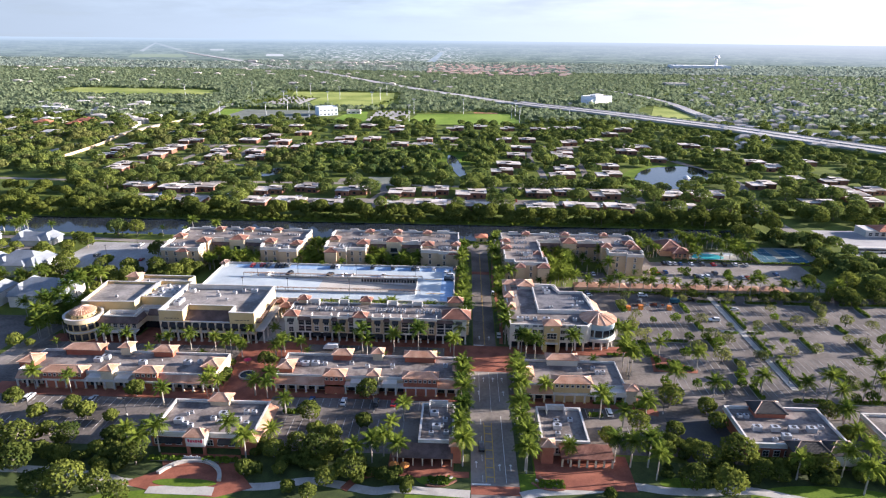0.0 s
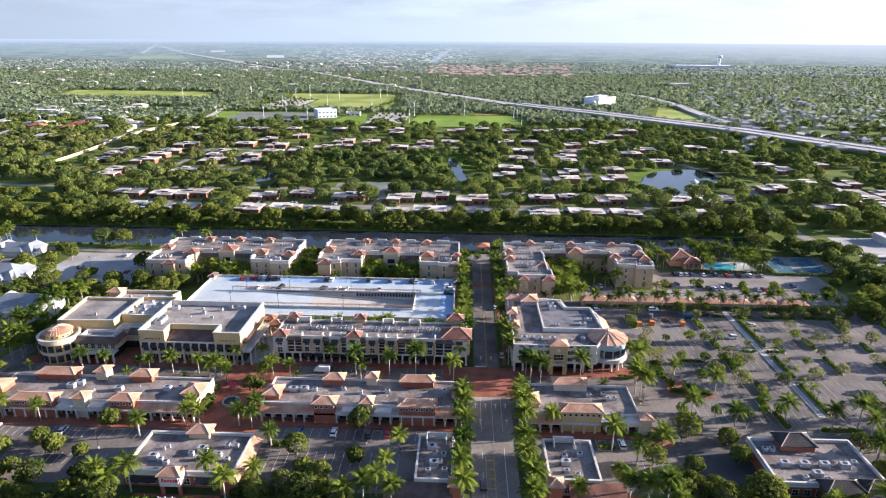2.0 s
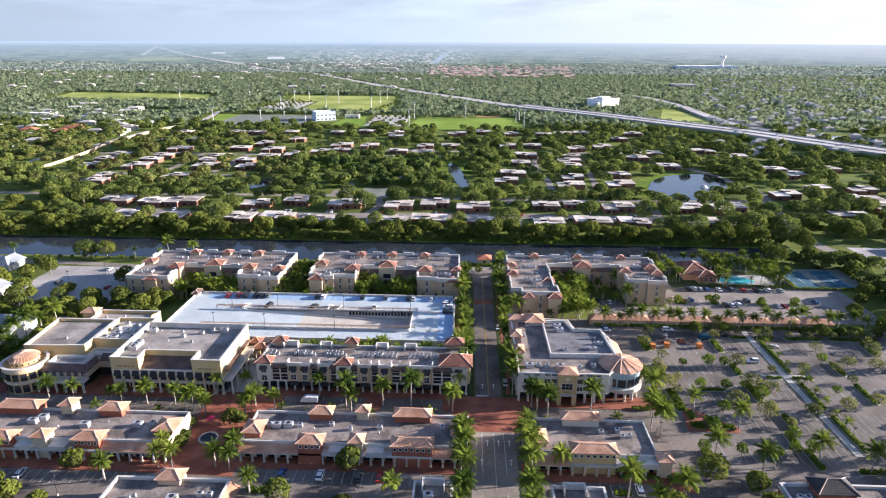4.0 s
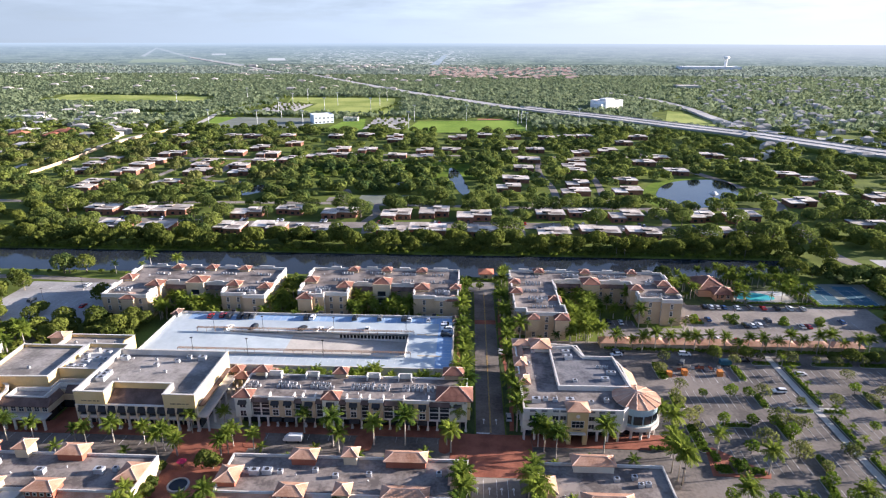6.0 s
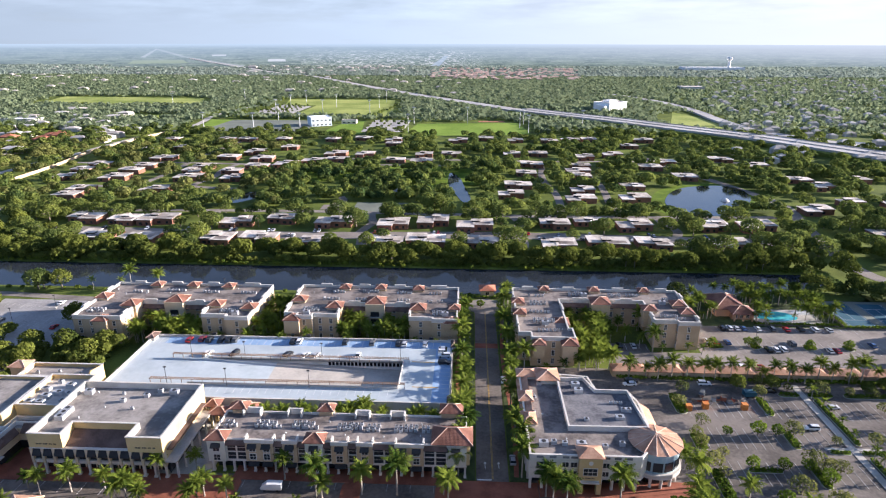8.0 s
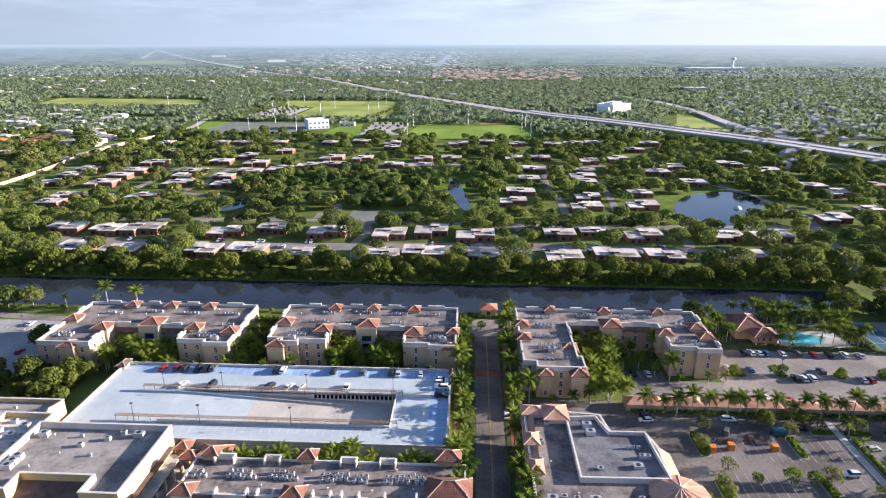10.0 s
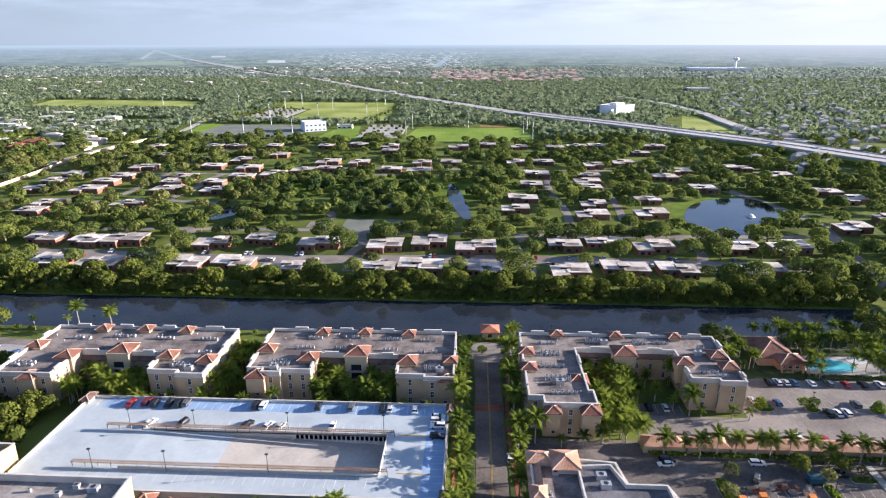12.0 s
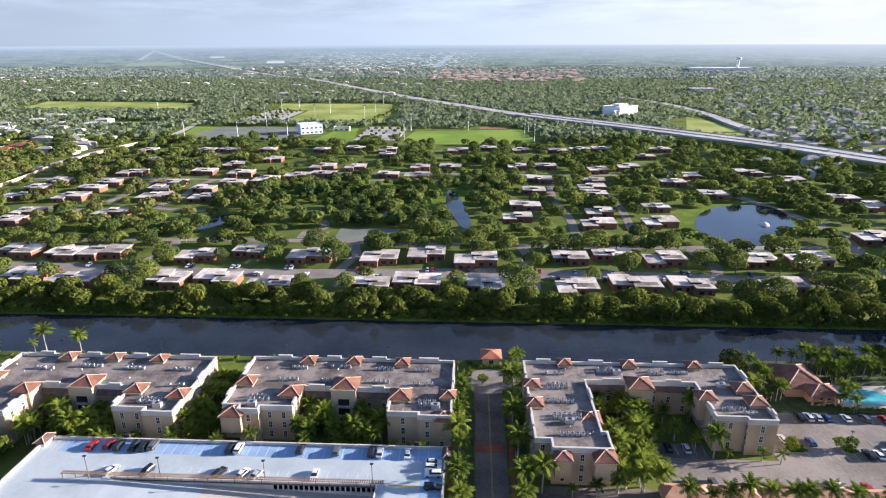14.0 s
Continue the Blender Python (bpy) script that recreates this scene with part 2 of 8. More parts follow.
M = dict(
    grass=mat("grass", (0.060, 0.083, 0.021), (0.15, 0.185, 0.036), 0.95, 0.05, 1.2, 0.4, spec=0.08),
    lawn=mat("lawn", (0.065, 0.11, 0.015), (0.15, 0.215, 0.024), 0.95, 0.08, 1.5, 0.4, spec=0.08),
    field=mat("field", (0.20, 0.25, 0.055), (0.35, 0.38, 0.11), 0.95, 0.014, 0.25, 0.2, spec=0.08, mix=0.35),
    pitch=mat("pitch", (0.13, 0.215, 0.028), (0.22, 0.31, 0.05), 0.95, 0.014, 0.25, 0.2, spec=0.08, mix=0.35),
    asphalt=mat("asphalt", (0.082, 0.071, 0.062), (0.20, 0.172, 0.149), 0.9, 0.07, 1.0, 0.2, mix=0.45),
    asphalt_dark=mat("asphalt_dark", (0.05, 0.05, 0.052), (0.085, 0.082, 0.08), 0.9, 0.08, 1.5, 0.2),
    concrete=mat("concrete", (0.34, 0.32, 0.28), (0.48, 0.45, 0.40), 0.85, 0.2, 2.0, 0.1),
    road=mat("road", (0.155, 0.134, 0.115), (0.28, 0.245, 0.21), 0.9, 0.06, 0.9, 0.1, mix=0.45),
    road_pale=mat("road_pale", (0.25, 0.24, 0.23), (0.40, 0.385, 0.365), 0.9, 0.06, 0.9, 0.1, mix=0.45),
    hedge_bed=mat("hedge_bed", (0.035, 0.05, 0.015), (0.07, 0.095, 0.025), 0.95, 0.3, 2.0, 0.4),
    brickpave=mat("brickpave", (0.185, 0.060, 0.036), (0.32, 0.115, 0.068), 0.85, 0.2, 3.0, 0.2),
    paint_white=mat("paint_white", (0.55, 0.55, 0.53), (0.75, 0.75, 0.72), 0.7, 0.5, 4.0),
    paint_worn=mat("paint_worn", (0.24, 0.23, 0.22), (0.55, 0.54, 0.52), 0.8, 0.3, 2.5),
    paint_yellow=mat("paint_yellow", (0.40, 0.25, 0.06), (0.6, 0.39, 0.09), 0.7, 0.5, 4.0),
    deck=mat("deck", (0.375, 0.425, 0.442), (0.455, 0.508, 0.520), 0.55, 0.12, 0.8, 0.03),
    # blue of the bays: part coating, part shade put into the colour
    deck_bay_shade=mat("deck_bay_shade", (0.22, 0.34, 0.50), (0.30, 0.42, 0.58), 0.6, 0.15, 0.8, 0.03),
    deck_bare=mat("deck_bare", (0.36, 0.33, 0.29), (0.50, 0.46, 0.40), 0.85, 0.1, 1.0, 0.05),
    white=mat("white", (0.49, 0.455, 0.40), (0.63, 0.595, 0.54), 0.75, 0.2, 2.0),
    cream=mat("cream", (0.52, 0.42, 0.28), (0.62, 0.51, 0.35), 0.85, 0.15, 2.0, 0.05),
    tan=mat("tan", (0.42, 0.31, 0.19), (0.53, 0.40, 0.26), 0.85, 0.15, 2.0, 0.05),
    yellow=mat("yellow", (0.50, 0.365, 0.165), (0.59, 0.445, 0.23), 0.85, 0.15, 2.0, 0.05),
    # white of far buildings, raised so that its colour stands in for haze
    bright_white=mat("bright_white", (0.80, 0.79, 0.77), (0.88, 0.87, 0.85), 0.7, 0.1, 1.0),
    highway=mat("highway", (0.33, 0.31, 0.285), (0.47, 0.45, 0.42), 0.85, 0.02, 0.3, 0.05),
    brown=mat("brown", (0.16, 0.10, 0.065), (0.24, 0.16, 0.10), 0.85, 0.2, 2.0, 0.05),
    terracotta=mat("terracotta", (0.30, 0.095, 0.055), (0.40, 0.14, 0.08), 0.8, 0.2, 2.0, 0.05),
    tile=tiles("tile", (0.38, 0.19, 0.11), (0.54, 0.32, 0.21)),
    tile_brown=tiles("tile_brown", (0.14, 0.058, 0.038), (0.24, 0.11, 0.075)),
    tile_black=tiles("tile_black", (0.028, 0.026, 0.026), (0.06, 0.054, 0.05)),
    tile_dark=tiles("tile_dark", (0.085, 0.055, 0.045), (0.16, 0.105, 0.085)),
    tile_red=tiles("tile_red", (0.34, 0.11, 0.06), (0.46, 0.19, 0.11)),
    roofing=mat("roofing", (0.11, 0.092, 0.082), (0.262, 0.225, 0.198), 0.9, 0.16, 1.1, 0.1, mix=0.35),
    roof_pale=mat("roof_pale", (0.155, 0.14, 0.125), (0.33, 0.30, 0.27), 0.9, 0.12, 0.9, 0.1, mix=0.4),
    roofing_dark=mat("roofing_dark", (0.085, 0.085, 0.095), (0.19, 0.185, 0.19), 0.9, 0.16, 1.1, 0.1, mix=0.35),
    roof_white=mat("roof_white", (0.34, 0.29, 0.24), (0.63, 0.57, 0.50), 0.85, 0.14, 0.7, 0.1, mix=0.32, rand=0.25),
    roof_beige=mat("roof_beige", (0.36, 0.32, 0.28), (0.60, 0.56, 0.50), 0.9, 0.05, 0.4),
    brick=mat("brick", (0.17, 0.08, 0.052), (0.27, 0.13, 0.085), 0.9, 0.3, 2.5, 0.1, rand=0.25),
    glass=mat("glass", (0.015, 0.02, 0.025), (0.03, 0.035, 0.04), 0.08, 0.3, 1.0, spec=0.6),
    dark=mat("dark", (0.02, 0.02, 0.022), (0.04, 0.04, 0.042), 0.7, 0.3, 2.0),
    metal=mat("metal", (0.40, 0.41, 0.42), (0.56, 0.57, 0.58), 0.45, 0.6, 4.0, metal=0.4),
    bark=mat("bark", (0.16, 0.13, 0.10), (0.26, 0.22, 0.18), 0.95, 0.4, 3.0, 0.4),
    palmbark=mat("palmbark", (0.28, 0.25, 0.21), (0.40, 0.36, 0.31), 0.95, 0.4, 3.0, 0.4),
    court_green=mat("court_green", (0.13, 0.15, 0.12), (0.20, 0.21, 0.17), 0.9, 0.05, 0.6),
    court_blue=mat("court_blue", (0.016, 0.072, 0.105), (0.026, 0.098, 0.135), 0.8, 0.1, 1.0),
    pool=mat("pool", (0.05, 0.40, 0.42), (0.10, 0.52, 0.52), 0.08, 0.2, 1.0, spec=0.5),
    office=mat("office", (0.52, 0.50, 0.42), (0.62, 0.60, 0.51), 0.85, 0.15, 2.0, 0.05),
    office_blue=mat("office_blue", (0.30, 0.40, 0.43), (0.40, 0.49, 0.51), 0.8, 0.15, 2.0, 0.05),
    peach=mat("peach", (0.50, 0.28, 0.17), (0.60, 0.36, 0.23), 0.85, 0.15, 2.0, 0.05),
    copper=mat("copper", (0.26, 0.13, 0.07), (0.38, 0.20, 0.11), 0.6, 0.3, 2.0, 0.05),
    ridge=mat("ridge", (0.50, 0.33, 0.24), (0.62, 0.44, 0.34), 0.8, 0.4, 3.0),
    sign_red=mat("sign_red", (0.45, 0.02, 0.06), (0.55, 0.03, 0.09), 0.6, 0.4, 3.0),
    white_blue=mat("white_blue", (0.55, 0.63, 0.68), (0.68, 0.75, 0.79), 0.8, 0.1, 1.0),
    metal_roof=mat("metal_roof", (0.17, 0.185, 0.20), (0.25, 0.27, 0.29), 0.55, 0.15, 1.0),
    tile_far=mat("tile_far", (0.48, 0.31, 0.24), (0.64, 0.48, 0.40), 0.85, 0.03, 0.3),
    orange=mat("orange", (0.50, 0.16, 0.03), (0.62, 0.24, 0.06), 0.7, 0.5, 3.0),
    leaf_oak=leaf_mat("leaf_oak", (0.040, 0.060, 0.016), (0.165, 0.188, 0.036), 0.36),
    leaf_olive=leaf_mat("leaf_olive", (0.06, 0.078, 0.026), (0.215, 0.225, 0.070), 0.42),
    leaf_far=leaf_mat("leaf_far", (0.046, 0.082, 0.030), (0.215, 0.250, 0.058), 0.46),
    # far foliage paled and blued: the haze of distance is put into the colour
    leaf_wood_hazed=leaf_mat("leaf_wood_hazed", (0.20, 0.25, 0.215), (0.265, 0.312, 0.26), 0.47),
    # pine green with some haze mixed into it, lighter and greyer than foliage
    leaf_pine_hazed=leaf_mat("leaf_pine_hazed", (0.135, 0.180, 0.105), (0.215, 0.258, 0.145), 0.47),
    leaf_palm=leaf_mat("leaf_palm", (0.032, 0.064, 0.012), (0.185, 0.228, 0.034), 0.38),
    leaf_hedge=leaf_mat("leaf_hedge", (0.045, 0.08, 0.014), (0.16, 0.225, 0.028), 0.3),
)


def water_mat(name, spec):
    m = mat(name, (0.016, 0.021, 0.028), (0.028, 0.034, 0.042), 0.06, 0.05, 0.5, spec=spec)
    n, l = m.node_tree.nodes, m.node_tree.links
    w, b_ = n.new("ShaderNodeTexNoise"), n.new("ShaderNodeBump")
    w.inputs["Scale"].default_value, w.inputs["Detail"].default_value = 0.6, 6
    l.new(n.new("ShaderNodeNewGeometry").outputs["Position"], w.inputs["Vector"])
    b_.inputs["Strength"].default_value, b_.inputs["Distance"].default_value = 0.10, 0.3
    l.new(w.outputs[0], b_.inputs["Height"]), l.new(b_.outputs[0], n["Principled BSDF"].inputs["Normal"])
    return m


M["water"], M["pond"] = water_mat("water", 0.15), water_mat("pond", 0.5)


# ---- building blocks ----
def origin(ob):
    p = Vector((0, 0, 0))
    while ob is not None:
        p += ob.location
        ob = ob.parent
    return p


def thing(name, x=0.0, y=0.0, z=0.0, label="", category="", group="", kind=""):
    ob = new(name)
    ob.location = (x, y, z)
    ob.empty_display_size = 0.5
    return tagged(ob, label, category, group, kind)


def to_mesh(name, bm, material):
    me = bpy.data.meshes.new(name)
    bm.normal_update()
    bm.to_mesh(me)
    bm.free()
    me.materials.append(M[material] if isinstance(material, str) else material)
    return me


def part(name, bm, material, parent, label=""):
    """Links a bmesh, drawn in the world's coordinates, as one mesh under a thing or a part."""
    ob = new(name, to_mesh(name, bm, material) if isinstance(bm, bmesh.types.BMesh) else bm)
    if parent is not None:
        ob.parent = parent
        ob.location = -origin(parent)
    return tagged(ob, label)


KEEP_CLEAR = []


def sheet(name, pts, z, material, label, thick=0.3, category="ground", kind="structure"):
    """A flat slab of the setting, with its top at z."""
    if name in ("water", "court", "field", "parking_lot"):
        KEEP_CLEAR.append(pts)
    bm = bmesh.new()
    prism(bm, pts, z - thick, z)
    return tagged(new(name, to_mesh(name, bm, material)), label, category, "", kind)


def box(bm, x0, x1, y0, y1, z0, z1):
    v = [bm.verts.new((x, y, z)) for z in (z0, z1) for x, y in ((x0, y0), (x1, y0), (x1, y1), (x0, y1))]
    for f in ((3, 2, 1, 0), (4, 5, 6, 7), (0, 1, 5, 4), (1, 2, 6, 5), (2, 3, 7, 6), (3, 0, 4, 7)):
        bm.faces.new([v[i] for i in f])
    return bm


def boxes(*rows):
    bm = bmesh.new()
    for r in rows:
        box(bm, *r)
    return bm


def prism(bm, pts, z0, z1):
    lo, hi = [bm.verts.new((x, y, z0)) for x, y in pts], [bm.verts.new((x, y, z1)) for x, y in pts]
    bm.faces.new(lo[::-1]), bm.faces.new(hi)
    for i in range(len(pts)):
        j = (i + 1) % len(pts)
        bm.faces.new((lo[i], lo[j], hi[j], hi[i]))
    return bm


def inset(pts, d):
    """The outline, counter-clockwise, moved inwards by d."""
    out = []
    for i in range(len(pts)):
        p, q, r = Vector(pts[i - 1]), Vector(pts[i]), Vector(pts[(i + 1) % len(pts)])
        a, b = (q - p).normalized(), (r - q).normalized()
        na, nb = Vector((-a.y, a.x)), Vector((-b.y, b.x))
        m = (na + nb)
        m *= d / max(1e-6, 1 + na.dot(nb))
        out.append((q.x + m.x, q.y + m.y))
    return out


def ring(bm, pts, w, z0, z1):
    """A wall of width w on an outline, inside it."""
    ins = inset(pts, w)
    n = len(pts)
    rows = [[bm.verts.new((x, y, z)) for x, y in p] for p, z in ((pts, z0), (pts, z1), (ins, z1), (ins, z0))]
    for k in range(4):
        a, b = rows[k], rows[(k + 1) % 4]
        for i in range(n):
            j = (i + 1) % n
            bm.faces.new((a[i], a[j], b[j], b[i]))
    return bm


def hip(bm, x0, x1, y0, y1, z, h, over=0.5, lip=0.18):
    """A hipped roof with eaves of some thickness."""
    x0, x1, y0, y1 = x0 - over, x1 + over, y0 - over, y1 + over
    box(bm, x0, x1, y0, y1, z - lip, z)
    w, d = x1 - x0, y1 - y0
    r = min(w, d) / 2
    if w >= d:
        top = [((x0 + r if w > d else (x0 + x1) / 2), (y0 + y1) / 2), ((x1 - r if w > d else (x0 + x1) / 2), (y0 + y1) / 2)]
    else:
        top = [((x0 + x1) / 2, y0 + r), ((x0 + x1) / 2, y1 - r)]
    b = [bm.verts.new((x, y, z + 0.01)) for x, y in ((x0, y0), (x1, y0), (x1, y1), (x0, y1))]
    if abs(w - d) < 1e-3:
        t = bm.verts.new((*top[0], z + h))
        for i in range(4):
            bm.faces.new((b[i], b[(i + 1) % 4], t))
    else:
        t = [bm.verts.new((*p, z + h)) for p in top]
        if w > d:
            bm.faces.new((b[0], b[1], t[1], t[0])), bm.faces.new((b[2], b[3], t[0], t[1]))
            bm.faces.new((b[1], b[2], t[1])), bm.faces.new((b[3], b[0], t[0]))
        else:
            bm.faces.new((b[1], b[2], t[1], t[0])), bm.faces.new((b[3], b[0], t[0], t[1]))
            bm.faces.new((b[0], b[1], t[0])), bm.faces.new((b[2], b[3], t[1]))
    bm.faces.new(b[::-1])
    return bm


def tube(bm, x, y, z0, z1, r0, r1, n=10, cap=True):
    lo = [bm.verts.new((x + r0 * math.cos(2 * math.pi * i / n), y + r0 * math.sin(2 * math.pi * i / n), z0)) for i in range(n)]
    hi = [bm.verts.new((x + r1 * math.cos(2 * math.pi * i / n), y + r1 * math.sin(2 * math.pi * i / n), z1)) for i in range(n)]
    for i in range(n):
        j = (i + 1) % n
        bm.faces.new((lo[i], lo[j], hi[j], hi[i]))
    if cap:
        bm.faces.new(lo[::-1]), bm.faces.new(hi)
    return bm


def hip_lines(bm, x0, x1, y0, y1, z, h, over=0.5, w=0.15):
    """Rounded ridge tiles along the hips and the ridge of a hipped roof, as a second material."""
    x0, x1, y0, y1 = x0 - over, x1 + over, y0 - over, y1 + over
    r = min(x1 - x0, y1 - y0) / 2
    t0, t1 = ((x0 + r, (y0 + y1) / 2), (x1 - r, (y0 + y1) / 2)) if x1 - x0 >= y1 - y0 else (((x0 + x1) / 2, y0 + r), ((x0 + x1) / 2, y1 - r))
    ends = [((x, y, z), (*(t0 if math.hypot(x - t0[0], y - t0[1]) <= math.hypot(x - t1[0], y - t1[1]) + 1e-6 else t1), z + h)) for x in (x0, x1) for y in (y0, y1)]
    if math.hypot(t0[0] - t1[0], t0[1] - t1[1]) > 0.3:
        ends.append(((*t0, z + h), (*t1, z + h)))
    for a, c in ends:
        a, c = Vector(a), Vector(c)
        n = (c - a).cross(Vector((0, 0, 1))).normalized() * w
        up = Vector((0, 0, w * 0.9))
        v = [bm.verts.new(p) for p in (a - n, a + n, a + up, c - n, c + n, c + up)]
        for f in ((0, 2, 5, 3), (2, 1, 4, 5), (0, 1, 2), (3, 5, 4)):
            bm.faces.new([v[k] for k in f]).material_index = 1
    return bm


def quads_mesh(name, v, material):
    """A mesh of loose quads from an array (n, 4, 3)."""
    v = np.asarray(v, np.float32)
    n = len(v)
    me = bpy.data.meshes.new(name)
    me.vertices.add(4 * n), me.loops.add(4 * n), me.polygons.add(n)
    me.vertices.foreach_set("co", v.ravel())
    me.loops.foreach_set("vertex_index", np.arange(4 * n, dtype=np.int32))
    me.polygons.foreach_set("loop_start", np.arange(0, 4 * n, 4, dtype=np.int32))
    me.update(calc_edges=True)
    me.materials.append(M[material])
    return me


MESHES = {}


def facing(side):
    """The turn that brings a thing drawn to face -y to face the side named."""
    return Matrix.Rotation(radians({"s": 0, "e": 90, "n": 180, "w": 270}[side]), 4, "Z")


def window(parent, x, y, z, w, h, side="s", frame_mat="white", bars=1):
    """A window in a wall: a frame that stands proud, and a pane. x, y, z: the middle of its sill."""
    key = (round(w, 2), round(h, 2), frame_mat, bars)
    if key not in MESHES:
        t = 0.17
        bm = boxes((-w / 2 - t, -w / 2, -0.10, 0.05, -t, h + t), (w / 2, w / 2 + t, -0.10, 0.05, -t, h + t),
                   (-w / 2, w / 2, -0.10, 0.05, -t, 0), (-w / 2, w / 2, -0.10, 0.05, h, h + t))
        for i in range(bars):
            x_ = -w / 2 + w * (i + 1) / (bars + 1)
            box(bm, x_ - 0.04, x_ + 0.04, -0.07, 0.0, 0, h)
        if h > 1.6:
            box(bm, -w / 2, w / 2, -0.07, 0.0, h * 0.5 - 0.05, h * 0.5 + 0.05)
        MESHES[key] = to_mesh("window", bm, frame_mat), to_mesh("pane", boxes((-w / 2, w / 2, -0.03, 0.03, 0, h)), "glass")
    a, b = MESHES[key]
    fr = new("window", a)
    fr.parent = parent
    fr.matrix_basis = Matrix.Translation(Vector((x, y, z)) - origin(parent)) @ facing(side)
    pa = new("pane", b)
    pa.parent = fr
    return fr

# ---- setting: ground, water, roads ----
def ground():
    xs = [-5000, -2500, -1200, -600, -300, -150, 0, 150, 188, 192, 300, 600, 1200, 2500, 5000]
    ys = [-1500, -300, 0, 200, 363.5, 367.0, 369.5, 401.5, 404.5, 408, 500, 700, 1000, 1800, 3000, 4200, 4900]
    bm = bmesh.new()
    grid = [[bm.verts.new((x, y, -1.7 if 368 < y < 403 and x < 190 else 0.0)) for x in xs] for y in ys]
    for j in range(len(ys) - 1):
        for i in range(len(xs) - 1):
            bm.faces.new((grid[j][i], grid[j][i + 1], grid[j + 1][i + 1], grid[j + 1][i]))
    tagged(new("ground", to_mesh("ground", bm, "grass")), "grassy flat ground reaching to the horizon", "ground", "", "structure")


ground()
sheet("water", [(-900, 366), (191, 366), (191, 405), (-900, 405)], -0.75, "water", "dark still canal between green banks", 0.2, "canal")

sheet("bank", [(104, 363), (193, 363), (193, 391), (168, 381), (146, 376), (122, 371)], 0.0, "grass", "grassy canal bank beside the pool gardens", 1.8, "bank")


ROADS = []


def rect(x0, x1, y0, y1):
    return [(x0, y0), (x1, y0), (x1, y1), (x0, y1)]


def ellipse(x, y, a, b, n=28, turn=0.0, wob=0.0, seed=1):
    r = random.Random(seed)
    ph = [r.uniform(0, 6.28) for _ in range(3)]
    out = []
    for i in range(n):
        t = 2 * math.pi * i / n
        k = 1 + wob * (math.sin(2 * t + ph[0]) + 0.6 * math.sin(3 * t + ph[1]) + 0.4 * math.sin(5 * t + ph[2]))
        u, v = a * k * math.cos(t), b * k * math.sin(t)
        c, s = math.cos(turn), math.sin(turn)
        out.append((x + u * c - v * s, y + u * s + v * c))
    return out


def rounded(x0, x1, y0, y1, r):
    """A rectangle with round corners."""
    out = []
    for cx, cy, a0 in ((x1 - r, y0 + r, -90), (x1 - r, y1 - r, 0), (x0 + r, y1 - r, 90), (x0 + r, y0 + r, 180)):
        for k in range(5):
            a = radians(a0 + 22.5 * k)
            out.append((cx + r * math.cos(a), cy + r * math.sin(a)))
    return out


def band(path, w):
    """The outline of a strip of width w along a path."""
    left, right = [], []
    for i, p in enumerate(path):
        a, b = Vector(path[max(0, i - 1)]), Vector(path[min(len(path) - 1, i + 1)])
        d = (b - a).normalized()
        n = Vector((-d.y, d.x)) * w / 2
        left.append((p[0] + n.x, p[1] + n.y)), right.append((p[0] - n.x, p[1] - n.y))
    return right + left[::-1]


def strip(name, path, w, z, material, label, thick=0.25, category="road"):
    """A slab along a path, built span by span."""
    ROADS.append((path, w / 2))
    o = band(path, w)
    n = len(path)
    bm = bmesh.new()
    R, L = o[:n], o[n:][::-1]
    top = [(bm.verts.new((*a, z)), bm.verts.new((*b, z))) for a, b in zip(R, L)]
    bot = [(bm.verts.new((*a, z - thick)), bm.verts.new((*b, z - thick))) for a, b in zip(R, L)]
    for i in range(n - 1):
        bm.faces.new((top[i][0], top[i + 1][0], top[i + 1][1], top[i][1]))
        bm.faces.new((bot[i][0], top[i][0], top[i][1], bot[i][1]) if i == 0 else (top[i][0], bot[i][0], bot[i + 1][0], top[i + 1][0]))
        bm.faces.new((top[i][1], top[i + 1][1], bot[i + 1][1], bot[i][1]))
    return tagged(new(name, to_mesh(name, bm, material)), label, category, "", "structure")


def smooth(path, k=6):
    """A smooth curve through the points given."""
    out = []
    for i in range(len(path) - 1):
        p0, p1, p2, p3 = (Vector(path[min(max(i + d, 0), len(path) - 1)]) for d in (-1, 0, 1, 2))
        for s in range(k):
            t = s / k
            q = 0.5 * (2 * p1 + (p2 - p0) * t + (2 * p0 - 5 * p1 + 4 * p2 - p3) * t * t + (3 * p1 - p0 - 3 * p2 + p3) * t ** 3)
            out.append((q.x, q.y))
    return out + [tuple(path[-1])]


# shopping centre: asphalt, brick paving, kerbed walks
sheet("parking_lot", rect(-172, 2.0, 163, 232), 0.03, "asphalt", "worn grey asphalt of parking aisles between the shops", 0.25, "parking lot")
sheet("parking_lot", rect(15.5, 66, 166, 297), 0.03, "asphalt", "grey asphalt beside the offices and shops", 0.25, "parking lot")
sheet("parking_lot", rect(66.01, 180, 163.01, 185.98), 0.035, "asphalt_dark", "dark asphalt round the corner restaurants", 0.25, "parking lot")
sheet("parking_lot", rect(66.01, 270, 186, 290.5), 0.03, "asphalt", "wide half-empty asphalt parking lot with planted islands", 0.25, "parking lot")
sheet("parking_lot", rect(58, 185, 297.5, 311), 0.03, "road", "pale asphalt parking lot of the apartments", 0.25, "parking lot")
sheet("parking_lot", rect(93.5, 185, 311.01, 336), 0.03, "road", "pale asphalt parking lot of the apartments", 0.25, "parking lot")
sheet("parking_lot", rect(58, 73.5, 311.01, 318), 0.03, "asphalt", "small shaded parking bay in the court", 0.25, "parking lot")
